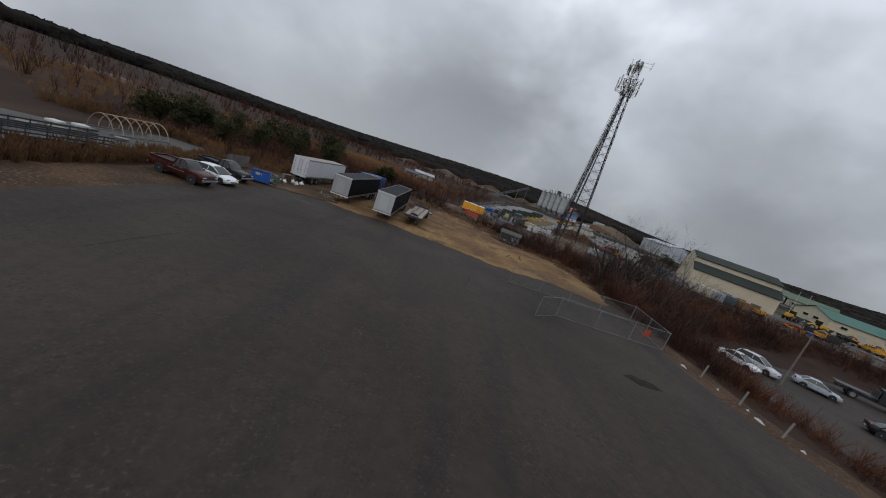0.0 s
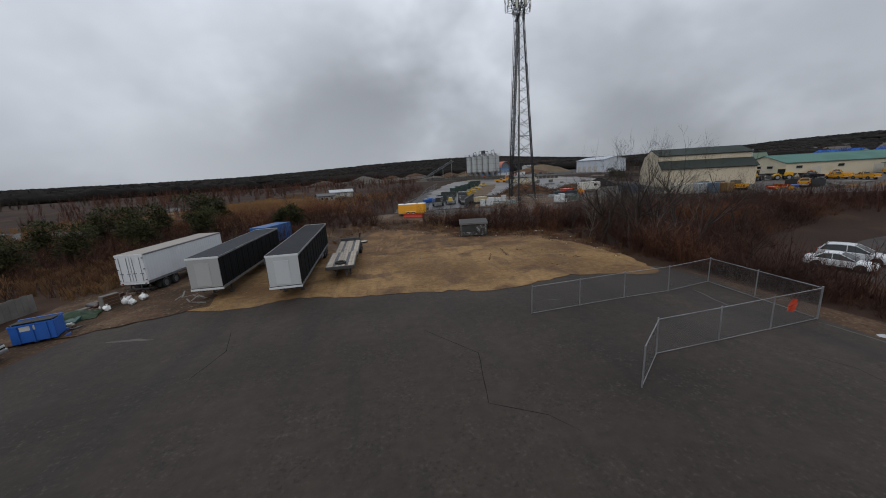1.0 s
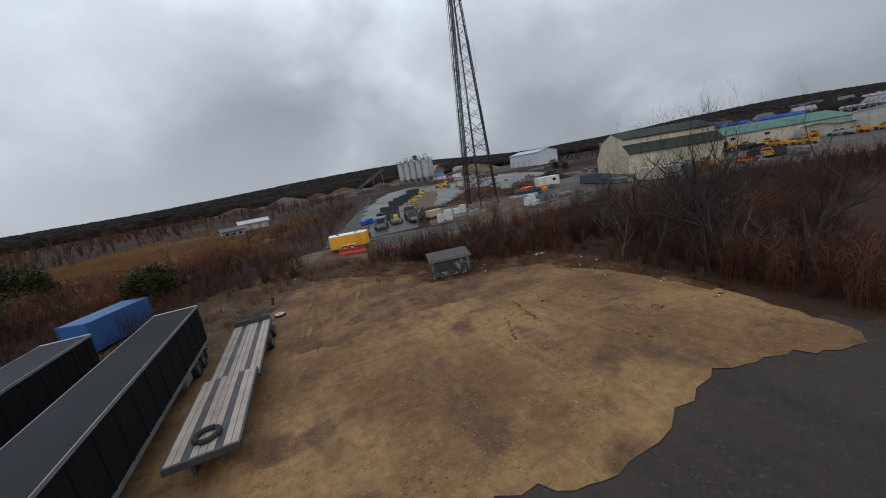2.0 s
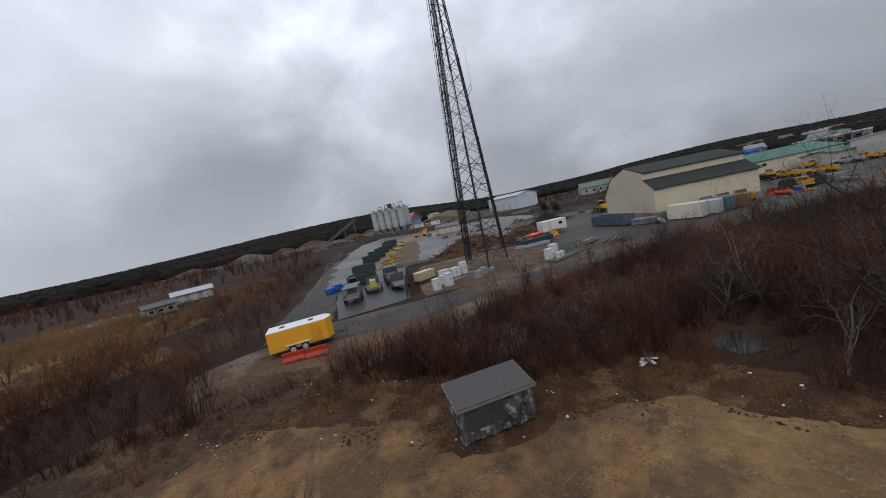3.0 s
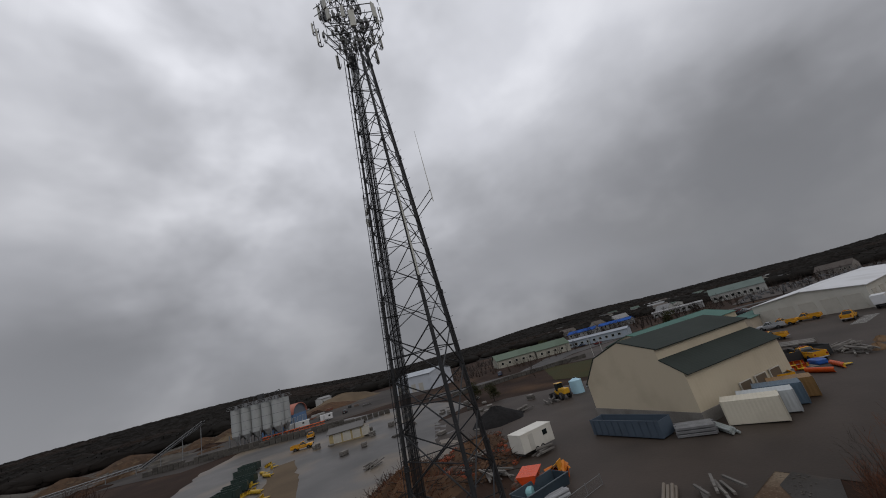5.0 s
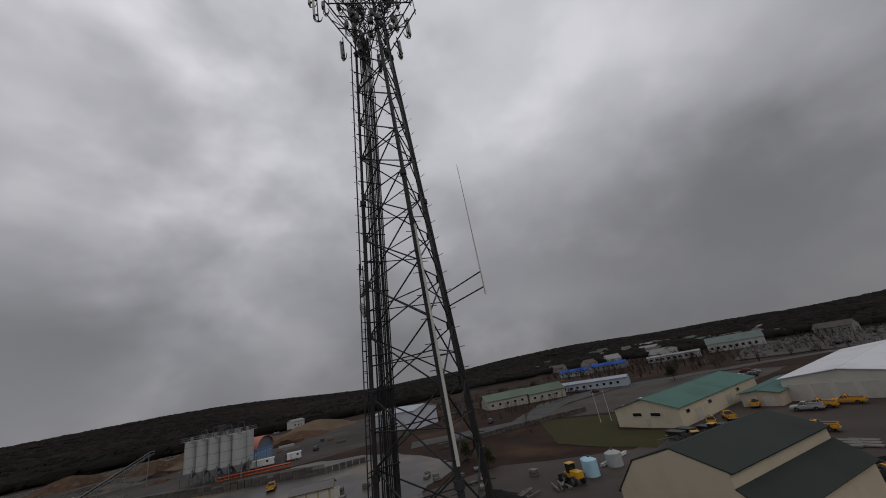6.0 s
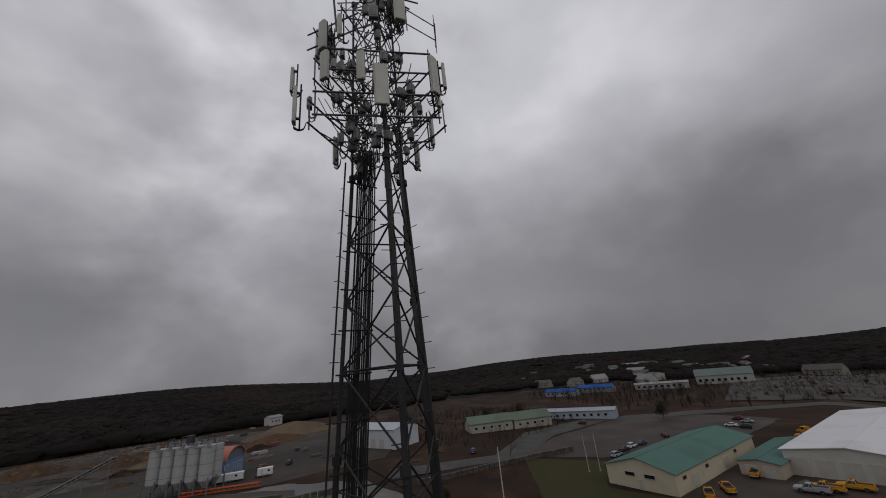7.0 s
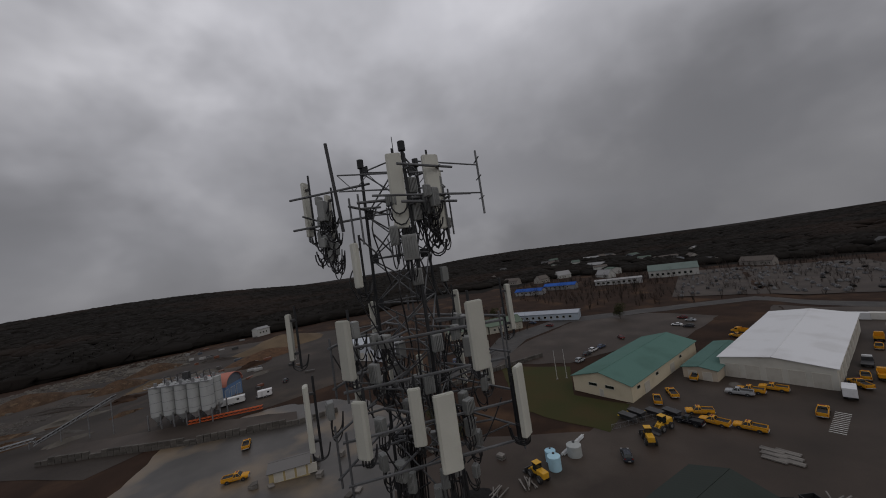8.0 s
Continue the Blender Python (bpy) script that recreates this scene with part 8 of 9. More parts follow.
gabled("white_hall", (140.5, 239, ground(142, 225) - 0.3), -86, 27, 16, 8.0, 9.6, (0.46, 0.49, 0.53), (0.42, 0.45, 0.48), "large pale grey metal hall", [("s", 3 + 5.4 * k, 2.4, 3.0, 3.6, "door") for k in range(4)])
gabled("plant_house", (182, 412, ground(186, 415) - 0.2), 10, 12, 8, 6.5, 8.0, (0.42, 0.42, 0.40), (0.25, 0.25, 0.25), "pale plant house on the rise", [("s", 2.5 + 3 * k, 3.5, 1.2, 1.4, "window") for k in range(3)])
gabled("track_shed", (-14, 151, ground(-13, 151) - 0.2), 12, 8, 4.5, 2.2, 2.9, (0.26, 0.26, 0.25), (0.40, 0.41, 0.42), "low shed with a white roof beyond the marsh", [("s", 1.5 + 2.6 * k, 1.1, 1.4, 1.7, "door") for k in range(3)])
gabled("track_shed", (-17, 140.5, ground(-15, 141) - 0.2), 20, 5.5, 3.6, 2.0, 2.6, (0.26, 0.24, 0.22), (0.12, 0.115, 0.115), "low dark shed beyond the marsh", [("s", 1.2 + 1.6 * k, 1.1, 0.9, 0.8, "window") for k in range(3)])
HR = random.Random(3)
for k in range(26):
    a, d = radians(HR.uniform(58, 104)), HR.uniform(420, 760)
    x, y = 40 + math.sin(a) * d, 60 + math.cos(a) * d
    w = HR.choice(((0.36, 0.36, 0.34), (0.22, 0.2, 0.18), (0.3, 0.28, 0.25), (0.2, 0.22, 0.24)))
    r_ = HR.choice(((0.08, 0.08, 0.08), (0.26, 0.26, 0.26), (0.11, 0.095, 0.085), (0.09, 0.12, 0.10)))
    gabled("town_house", (x, y, ground(x, y) - 0.4), HR.uniform(-90, 90), HR.uniform(12, 30), HR.uniform(8, 12), HR.uniform(4, 7), HR.uniform(7.2, 9.5), w, r_, "distant town house with a pitched roof",
           [("s", 2.5 + 3.2 * j, 2.6, 1.2, 1.4, "window") for j in range(3)] + [("n", 2.5 + 3.2 * j, 2.6, 1.2, 1.4, "window") for j in range(3)])
s_ = Soup()
for k in range(150):
    u, v = HR.uniform(0, 1), HR.uniform(0, 1)
    x, y = 300 + 150 * u, -10 + 110 * v
    x, y = round(x / 7) * 7, round(y / 2.9) * 2.9
    z = ground(x, y) + 0.1
    for (lx, ly, lz, oz, m) in ((4.4, 1.8, 0.7, 0.25, 1.0), (2.3, 1.6, 0.55, 0.95, 0.85)):
        c = np.array([[sx * lx / 2 * (m if sz else 1), sy * ly / 2 * (m if sz else 1), oz + sz * lz] for sz in (0, 1) for sx, sy in ((-1, -1), (1, -1), (1, 1), (-1, 1))])
        s_.add(c + np.array([x, y, z]), np.array([(0, 1, 5, 4), (1, 2, 6, 5), (2, 3, 7, 6), (3, 0, 4, 7), (4, 5, 6, 7)]))
defmat("far_paint", (0.085, 0.086, 0.088), 0.5, second=(0.03, 0.03, 0.033), scale=0.25, spread=0.05, grain=20)
tagged(new("distant_cars", s_.mesh("distant_cars", "far_paint")), "rows of cars on a distant sales lot", "cars", kind="stuff")
patch("sales_lot", [(292, -20), (455, -20), (455, 104), (300, 104)], "yard_gravel", 0.3, "grey paved car sales lot in the distance", "parking lot", step=12)

# ---- west lot, junk and litter ----
t = thing("hoop_frame", gz(-40.0, 43.3), 80, "bare wooden hoop frames of an uncovered greenhouse", "frame")
for k in range(7):
    pts = [Vector((k * 1.15 - 3.4, 1.9 * math.cos(math.pi * j / 10), 2.1 * math.sin(math.pi * j / 10))) for j in range(11)]
    part("hoop", tube(pts, 0.06, 5), "wood_deck", t)
for y in (-1.9, 1.9):
    part("ground_rail", block((0, y, 0.1), (7.4, 0.12, 0.2)), "wood_old", t)
bm = bmesh.new()
rod(bm, (-3.6, 0, 2.1), (3.6, 0, 2.1), 0.05, 5)
part("ridge_pole", bm, "wood_deck", t)


def stake_trailer(at, turn, L):
    t = thing("stake_trailer", at, turn, "black stake sided trailer on the wet lot", "trailer", "stake trailers")
    part("deck", block((0, 0, 0.9), (L, 2.3, 0.15)), "dark_steel", t)
    for s in (-1, 1):
        for z in (1.2, 1.5, 1.8):
            part("slat", block((0, s * 1.15, z), (L, 0.05, 0.12)), "dark_steel", t)
        for k in range(int(L / 1.2) + 1):
            part("stake", block((-L / 2 + k * 1.2, s * 1.15, 1.4), (0.07, 0.07, 1.0)), "dark_steel", t)
        for x in (-1.2, 0.0):
            wheel(t, x, s * 1.0, 0.42, 0.3)
    return t


stake_trailer(gz(-31.4, 26.0), 72, 8.0)
stake_trailer(gz(-33.6, 19.0), 72, 8.0)
for k in range(7):
    x, y = -37.2 + rnd.uniform(-1.5, 1.5), 28 + k * 1.7
    t = thing("pallet_stack", gz(x, y), rnd.uniform(0, 90), "dark stack of pallets and bagged goods", "stack", "stacks on the west lot")
    for j in range(rnd.randint(2, 5)):
        part("pallet", block((0, 0, 0.1 + 0.16 * j), (1.2, 1.0, 0.13), 0.01), "wood_old", t)
    if k in (3, 4):
        part("cover", block((0, 0, 0.9), (1.2, 1.0, 0.3), 0.1), "white_line", t)
t = thing("grey_board_fence", gz(-27.6, 46.0), 80, "weathered grey board fence section in the weeds", "fence")
for k in range(9):
    part("board", block((k * 0.45 - 1.8, 0, 0.7), (0.42, 0.04, 1.5 + 0.1 * (k % 2))), "wood_old", t)

JUNK = [(0.02, 0.06, 0.22), (0.03, 0.07, 0.06), (0.07, 0.03, 0.02), (0.42, 0.42, 0.41), (0.035, 0.03, 0.026), (0.12, 0.085, 0.055), (0.05, 0.045, 0.04), (0.08, 0.06, 0.045)]
for k in range(80):
    u = k / 79
    x, y = -20.8 - 1.4 * math.sin(u * 3) + rnd.uniform(-1, 1), 40.8 + 10 * u + rnd.uniform(-0.4, 0.4)
    c = JUNK[0] if k < 8 else JUNK[1] if 14 < k < 22 else rnd.choice(JUNK[2:])
    s = (rnd.uniform(.15, 0.8), rnd.uniform(.12, .5), rnd.uniform(.1, .4))
    bm = block((0, 0, s[2] / 2), s, min(s) * 0.22, rx=rnd.uniform(-18, 18), ry=rnd.uniform(-18, 18))
    ob = part("junk", bm, "sheet", colour=c)
    ob.matrix_basis = pose(x, y, ground(x, y) + 0.01, 0, 0, rnd.uniform(0, 180))
    tagged(ob, "discarded box or sheet in a junk row by the trailers", "junk", "junk row")
for k in range(9):
    x, y = -15.4 + rnd.uniform(-1.6, 1.6), 45 + rnd.uniform(0, 4)
    bm = block((0, 0, 0.06), (rnd.uniform(.8, 2.2), 0.12, 0.08), 0.01, ry=rnd.uniform(-3, 3))
    ob = tagged(part("scrap_timber", bm, "wood_old"), "grey scrap timber beside the white trailer", "timber", "scrap timber")
    ob.matrix_basis = pose(x, y, ground(x, y) + 0.02, 0, 0, rnd.uniform(0, 180))
t = thing("old_tyre", gz(-0.9, 65.3, 0.08), 0, "white rimmed old tyre lying on dirt", "tyre")
ring = [Vector((0.38 * math.cos(6.2832 * k / 20), 0.38 * math.sin(6.2832 * k / 20), 0.1)) for k in range(21)]
part("tread", tube(ring, 0.1, 8), "rubber", t)
ring = [Vector((0.33 * math.cos(6.2832 * k / 20), 0.33 * math.sin(6.2832 * k / 20), 0.18)) for k in range(21)]
part("sidewall", tube(ring, 0.075, 6), "white_line", t, "white painted sidewall")
part("hub", block((0, 0, 0.12), (0.4, 0.4, 0.08), 0.03), "white_line", t)
t = thing("post_stub", gz(-1.6, 68.8, 0.0), 20, "short black rotten post leaning in the dirt", "post")
part("shaft", block((0, 0, 0.35), (0.22, 0.2, 0.9), 0.03, ry=14), "rubber", t)
s_ = Soup()
br = np.random.default_rng(71)
for k in range(150):
    x, y, b = -3.2 + br.normal(0, 1.2), 67.2 + br.normal(0, 0.55), br.normal(0.35, 0.4)
    L, z = br.uniform(0.5, 1.9), ground(x, y) + br.uniform(0.12, 0.5)
    d = np.array([math.cos(b), math.sin(b), br.uniform(-0.1, 0.35)]) * L / 2
    p = np.array([x, y, z])
    r0 = br.uniform(0.012, 0.035)
    s_.add(*tube_arrays([p - d, p + np.array([0, 0, br.uniform(-.06, .1)]), p + d], [r0, r0 * 0.8, r0 * 0.3], 4))
tagged(new("branch_heap", s_.mesh("branch_heap", "bark_pale")), "heap of cut grey branches on the mud", "branches", kind="stuff")
for k, (dx, dy, a) in enumerate(((0, 0, 10), (0.9, -0.3, 60), (1.5, 0.2, 120), (0.5, 0.6, 30))):
    ob = tagged(part("pallet_board", block((0, 0, 0.06), (0.75, 0.2, 0.05), 0.01, ry=4), "white_line"), "pale broken pallet board at the brush edge", "board", "broken boards")
    ob.matrix_basis = pose(24.0 + dx * 0.5, 61.7 + dy * 0.5, ground(24, 61.7) + 0.1, 0, 0, a)
for x, y, rx_, ry_ in ((25.5, 26.0, 0.3, 0.8), (26.9, 19.6, 0.3, 1.0), (26.4, 23.0, 0.15, 0.3), (27.6, 17.0, 0.2, 0.4), (27.1, 20.8, 0.2, 0.3)):
    heap("snow_patch", gz(x, y, 0.0), rx_, ry_, 0.16, "snow", "thin remnant of old snow on the bank", "snow", x, 0.6)
t = thing("street_pole", gz(44.2, 34.4), 0, "grey wooden pole at the street edge", "pole")
bm = bmesh.new()
rod(bm, (0, 0, -0.3), (0.2, 0, 6.6), 0.11, 10, 0.08)
part("shaft", bm, "wood_old", t)
part("cross_arm", block((0.2, 0, 6.3), (0.08, 1.2, 0.1)), "wood_old", t)
t = thing("hazard_flag", gz(22.4, 28.3), 0, "orange rag tied to the chain link gate", "flag")
bm = bmesh.new()
vs = [bm.verts.new((0.2 * (i % 3) + 0.1 * j, 0.08 * math.sin(2.0 * i + j), 0.8 + 0.25 * j)) for j in range(4) for i in range(3)]
for j in range(3):
    for i in range(2):
        bm.faces.new((vs[j * 3 + i], vs[j * 3 + i + 1], vs[j * 3 + i + 4], vs[j * 3 + i + 3]))
rag = part("rag", bm, "paint", t, colour=(0.38, 0.045, 0.02))


# ---- wear and litter on the ground ----
def strip(name, pts, width, mat, off, label, category, seed=0.0, sway=0.35):
    """A winding ribbon draped on the land."""
    fine_pts = []
    for a, b in zip(pts, pts[1:]):
        n = max(2, int(math.hypot(b[0] - a[0], b[1] - a[1]) / 0.35))
        for k in range(n):
            u = k / n
            x, y = a[0] + (b[0] - a[0]) * u, a[1] + (b[1] - a[1]) * u
            w = sway * min(1, width * 2)
            fine_pts.append((x + w * noise.noise((x * .9, y * .9, seed)), y + w * noise.noise((x * .9, y * .9, seed + 7))))
    fine_pts.append(pts[-1])
    vs, fs = [], []
    for i, (x, y) in enumerate(fine_pts):
        p, q = fine_pts[max(0, i - 1)], fine_pts[min(len(fine_pts) - 1, i + 1)]
        d = math.hypot(q[0] - p[0], q[1] - p[1]) or 1
        nx, ny = -(q[1] - p[1]) / d, (q[0] - p[0]) / d
        end = min(1.0, 0.25 + min(i, len(fine_pts) - 1 - i) * 0.3)
        w = width / 2 * end * (0.75 + 0.6 * noise.noise((x * 2.1, y * 2.1, seed + 3)))
        for s in (-1, 1):
            X, Y = x + nx * s * w, y + ny * s * w
            vs.append((X, Y, ground(X, Y) + off))
        if i:
            a = (i - 1) * 2
            fs.append((a + 1, a, a + 2, a + 3))
    me = bpy.data.meshes.new(name)
    me.from_pydata(vs, [], fs)
    me.materials.append(M[mat])
    return tagged(new(name, me), label, category, kind="structure")


GR = random.Random(12)
# cracks and seams in the asphalt
for k, pts in enumerate((((3.1, 34.2), (5.5, 30.5), (4.7, 26.5), (6.7, 25.2), (7.4, 24.1)), ((-15, 12.6), (-14.6, 15.5), (-14, 19.3)), ((-9, 38), (-8.2, 35), (-9.0, 32)), ((20, 26), (20.8, 24.4), (20.4, 22.6)))):
    strip("asphalt_crack", pts, GR.uniform(0.03, 0.06), "crack", 0.054, "thin dark crack in the worn asphalt", "crack", seed=k * 2.0)
for k, pts in enumerate((((24.6, 28.2), (25.0, 22.5)), ((23.0, 34.6), (22.4, 31.2)), ((-16.5, 38.7), (-13.6, 38.2)), ((12, 36.2), (13.3, 36.0)))):
    strip("worn_mark", pts, 0.16 if k < 2 else 0.4, "stone_grey", 0.056, "pale worn paint and sand on the asphalt", "marking", seed=k + 30.0)
patch("pothole", [(16.2, 19.2), (17.0, 20.0), (17.9, 19.7), (18.8, 19.9), (19.1, 19.2), (18.2, 18.8), (17.2, 18.5)], "pothole", 0.056, "dark broken pothole in the asphalt", "pothole", step=0.3, rough=0.45)

# tyre tracks pressed into the dirt lot
for k in range(11):
    x = 0.0 + 0.58 * k + GR.uniform(-0.2, 0.2)
    y0, y1 = 57.5 + GR.uniform(-3, 2.5), 69.5 + GR.uniform(-3.5, 2)
    strip("tyre_track", ((x, y0), (x + 0.5, (y0 + y1) / 2), (x + 1.5, y1)), 0.42, ("dirt_damp", "mud", "dirt")[k % 3], 0.104, "damp brown tyre track pressed into the dirt", "track", seed=k * 5.0 + 60, sway=0.08)


def stones(name, poly, count, lo, hi, mat, label, category, seed, clump=0.0):
    """Loose stones and clods as small six-sided lumps."""
    r = np.random.default_rng(seed)
    base = np.array([(-1, -1, -.6), (1, -1, -.6), (1, 1, -.6), (-1, 1, -.6), (-.7, -.7, .7), (.7, -.7, .7), (.7, .7, .7), (-.7, .7, .7)])
    fc = np.array([(0, 1, 5, 4), (1, 2, 6, 5), (2, 3, 7, 6), (3, 0, 4, 7), (4, 5, 6, 7), (3, 2, 1, 0)])
    x0, x1 = min(p[0] for p in poly), max(p[0] for p in poly)
    y0, y1 = min(p[1] for p in poly), max(p[1] for p in poly)
    s = Soup()
    made = tries = 0
    while made < count and tries < count * 30:
        tries += 1
        x, y = r.uniform(x0, x1), r.uniform(y0, y1)
        if not in_poly((x, y), poly) or (clump and noise.noise((x * .35, y * .35, seed)) < clump * r.uniform(-0.3, 1)):
            continue
        d = lo + (hi - lo) * r.uniform() ** 3
        a = r.uniform(0, 6.28)
        v = base * r.uniform(0.65, 1.2, (8, 3)) * np.array([d, d * r.uniform(.6, 1), d * r.uniform(.4, .8)]) / 2
        v = np.stack([v[:, 0] * math.cos(a) - v[:, 1] * math.sin(a), v[:, 0] * math.sin(a) + v[:, 1] * math.cos(a), v[:, 2]], 1)
        s.add(v + np.array([x, y, ground(x, y) + 0.08 + d * 0.05]), fc)
        made += 1
    return tagged(new(name, s.mesh(name, mat)), label, category, kind="stuff")


# broken ruts of churned mud on the dirt lot
for k, (pts, w) in enumerate(((((15.4, 53.6), (15.0, 51.6), (14.8, 50.6)), 0.2), (((14.9, 50.9), (14.7, 49.4)), 0.34), (((13.4, 51.3), (12.8, 49.9), (12.2, 48.4)), 0.14), (((20.0, 48.9), (20.9, 48.8), (22.0, 48.4)), 0.22),
                               (((19.8, 47.8), (20.3, 47.3), (19.9, 46.6)), 0.26), (((20.7, 46.5), (21.4, 46.2)), 0.42), (((16.5, 46.8), (17.1, 45.6), (17.8, 44.2)), 0.12), (((16.6, 52.0), (17.3, 51.6)), 0.2), (((19.0, 50.6), (19.4, 50.4)), 0.26))):
    for n, (p, q) in enumerate(zip(pts, pts[1:])):
        d = Vector((q[0] - p[0], q[1] - p[1]))
        side = Vector((-d.y, d.x)).normalized() * w * 0.6
        poly = [(p[0] + side.x, p[1] + side.y), (p[0] - side.x, p[1] - side.y), (q[0] - side.x * 1.3, q[1] - side.y * 1.3), (q[0] + side.x * 0.8, q[1] + side.y * 0.8)]
        stones("tyre_rut", poly, int(17 * d.length * (w + 0.1) / 0.3), 0.04, 0.17, "churned_mud", "dark clods churned up along a tyre rut", "rut", 50 + k * 3 + n)
LOT = [(-6, 42.5), (24.5, 41), (25.5, 46), (25, 53), (21, 61.5), (13, 66.5), (6, 73), (-1, 72.5), (-7, 62)]
stones("dirt_clods", LOT, 1800, 0.03, 0.11, "dirt", "loose clods of mud on the dirt lot", "clods", 4, 0.25)
EDGE = [(-1, 75.5), (0.5, 71), (4.6, 71.4), (8, 67.6), (11, 65), (12.4, 62), (15, 61), (17.4, 61.4), (19.4, 59.2), (22, 58.6), (23, 54), (24.2, 45), (26.6, 45), (27.2, 54), (25.2, 61.6), (19, 66), (15, 70), (11, 73), (7, 77)]
stones("leaf_scraps", EDGE, 2600, 0.05, 0.22, "leaf_litter", "dead leaves and bark scraps at the brush edge", "leaf litter", 31, 0.3)
stones("pale_scraps", EDGE, 130, 0.05, 0.2, "white_line", "pale scraps of litter at the brush edge", "litter", 32)
stones("loose_stones", LOT, 1800, 0.03, 0.10, "stone_grey", "loose grey stones on the dirt lot", "stones", 5)
stones("loose_stones", [(20, 85), (39, 84.6), (50, 86.5), (50, 99), (44, 105), (30, 107), (26, 101)], 1500, 0.03, 0.15, "mud", "clods and stones on the compound mud", "stones", 6)
stones("kerb_rubble", [(27, 120.5), (30, 115.2), (38, 110.4), (46, 104.4), (48, 107.5), (40, 113.2), (33, 118.6), (29, 123)], 900, 0.15, 0.9, "lichen_block", "row of dark broken rubble along the lane", "rubble", 8)
stones("kerb_rubble", [(27, 120.5), (30, 115.2), (38, 110.4), (46, 104.4), (48, 107.5), (40, 113.2), (33, 118.6), (29, 123)], 260, 0.15, 0.6, "stone_grey", "pale broken concrete along the lane", "rubble", 9)
stones("plant_rubble", [(-30, 380), (20, 420), (90, 440), (140, 420), (110, 360), (60, 390), (20, 330), (-20, 330)], 2600, 0.5, 3.2, "stone_grey", "heaps of grey rubble and stone at the plant", "rubble", 10, 0.5)
stones("plant_rubble", [(20, 300), (46, 318), (74, 350), (60, 356), (36, 336), (14, 316)], 700, 0.3, 1.6, "lichen_block", "dark broken stone along the plant lane", "rubble", 11)
stones("road_gravel", [(2, 72.5), (14, 75.8), (40, 79), (57, 79), (57, 80.5), (39, 80.2), (17, 78), (4, 74.5)], 1200, 0.04, 0.15, "stone_grey", "loose gravel on the road shoulder", "stones", 13)
stones("road_gravel", [(3, 83), (18, 83.4), (32, 83.6), (32, 85.2), (18.5, 84.8), (9, 86.6), (0, 84)], 800, 0.04, 0.15, "stone_grey", "loose gravel on the road shoulder", "stones", 14)

# ---- more in the compound and the yards ----
# block wall in front of the plant
t = thing("block_wall", (0, 0, 0), 0, "dark weathered wall of stacked concrete blocks below the plant", "wall", kind="structure")
WALL = [(38, 250), (47.5, 237.5), (57.1, 223), (66, 211.3), (76, 201.9), (86.5, 191.5), (97, 186)]
blk = mesh_of("concrete_block", block((0, 0, 0), (1.76, 0.75, 0.74), 0.04), "lichen_block")
for a, b in zip(WALL, WALL[1:]):
    L = math.hypot(b[0] - a[0], b[1] - a[1])
    ang = math.degrees(math.atan2(b[1] - a[1], b[0] - a[0]))
    n = int(L / 1.8)
    for k in range(n):
        u = (k + 0.5) / n
        x, y = a[0] + (b[0] - a[0]) * u, a[1] + (b[1] - a[1]) * u
        for j in range(3 if noise.noise((x * .12, y * .12, 4)) > -0.1 else 2):
            o = part("concrete_block", blk, None, t)
            o.matrix_basis = pose(x + GR.uniform(-.04, .04), y + GR.uniform(-.04, .04), ground(x, y) + 0.34 + 0.75 * j, 0, 0, ang + GR.uniform(-2, 2))
# earth fill held by the wall
patch("wall_fill", [(39, 252), (48.5, 239.5), (58, 225), (67, 213.2), (77, 203.6), (87, 193.6), (91, 200), (80, 216), (68, 234), (56, 248), (46, 258)], "yard_gravel", 0.6,
      "brown gravel fill behind the block wall", "yard", step=4, rough=1.2)


def flat_bed_load(at, turn, n, L, colour, label):
    t = thing("pipe_bundle", at, turn, label, "pipes", "pipe bundles")
    for k in range(n):
        row = 0 if k < (n + 1) // 2 else 1
        i = k if row == 0 else k - (n + 1) // 2 + 0.5
        bm = bmesh.new()
        rod(bm, (-L / 2 + GR.uniform(-.3, .3), i * 0.3, 0.15 + 0.26 * row), (L / 2 + GR.uniform(-.3, .3), i * 0.3, 0.15 + 0.26 * row), 0.14, 8)
        part("pipe", bm, "sheet", t, colour=colour)


flat_bed_load(gz(47.6, 96.2), -22, 7, 6.0, (0.30, 0.31, 0.32), "grey steel pipes stacked along the compound edge")
flat_bed_load(gz(66.8, 85.4), 40, 6, 5.0, (0.28, 0.31, 0.30), "grey steel pipes beside the containers")
flat_bed_load(gz(105, 113.4), -12, 5, 9.0, (0.50, 0.52, 0.52), "long pale pipes by the brine tanks")
flat_bed_load(gz(50.6, 86.6), 12, 6, 3.4, (0.16, 0.13, 0.10), "rusty steel bars at the end of the pad")


def timber_stack(at, turn, n, L, label, mat="wood_old", spread=0.9):
    t = thing("timber_stack", at, turn, label, "timber", "timber stacks")
    for k in range(n):
        part("timber", block((GR.uniform(-.4, .4), GR.uniform(-spread, spread), 0.14 + 0.2 * (k % 4)), (L * GR.uniform(.6, 1.05), 0.2, 0.18), 0.01, rz=GR.uniform(-24, 24), ry=GR.uniform(-5, 5)), mat, t)


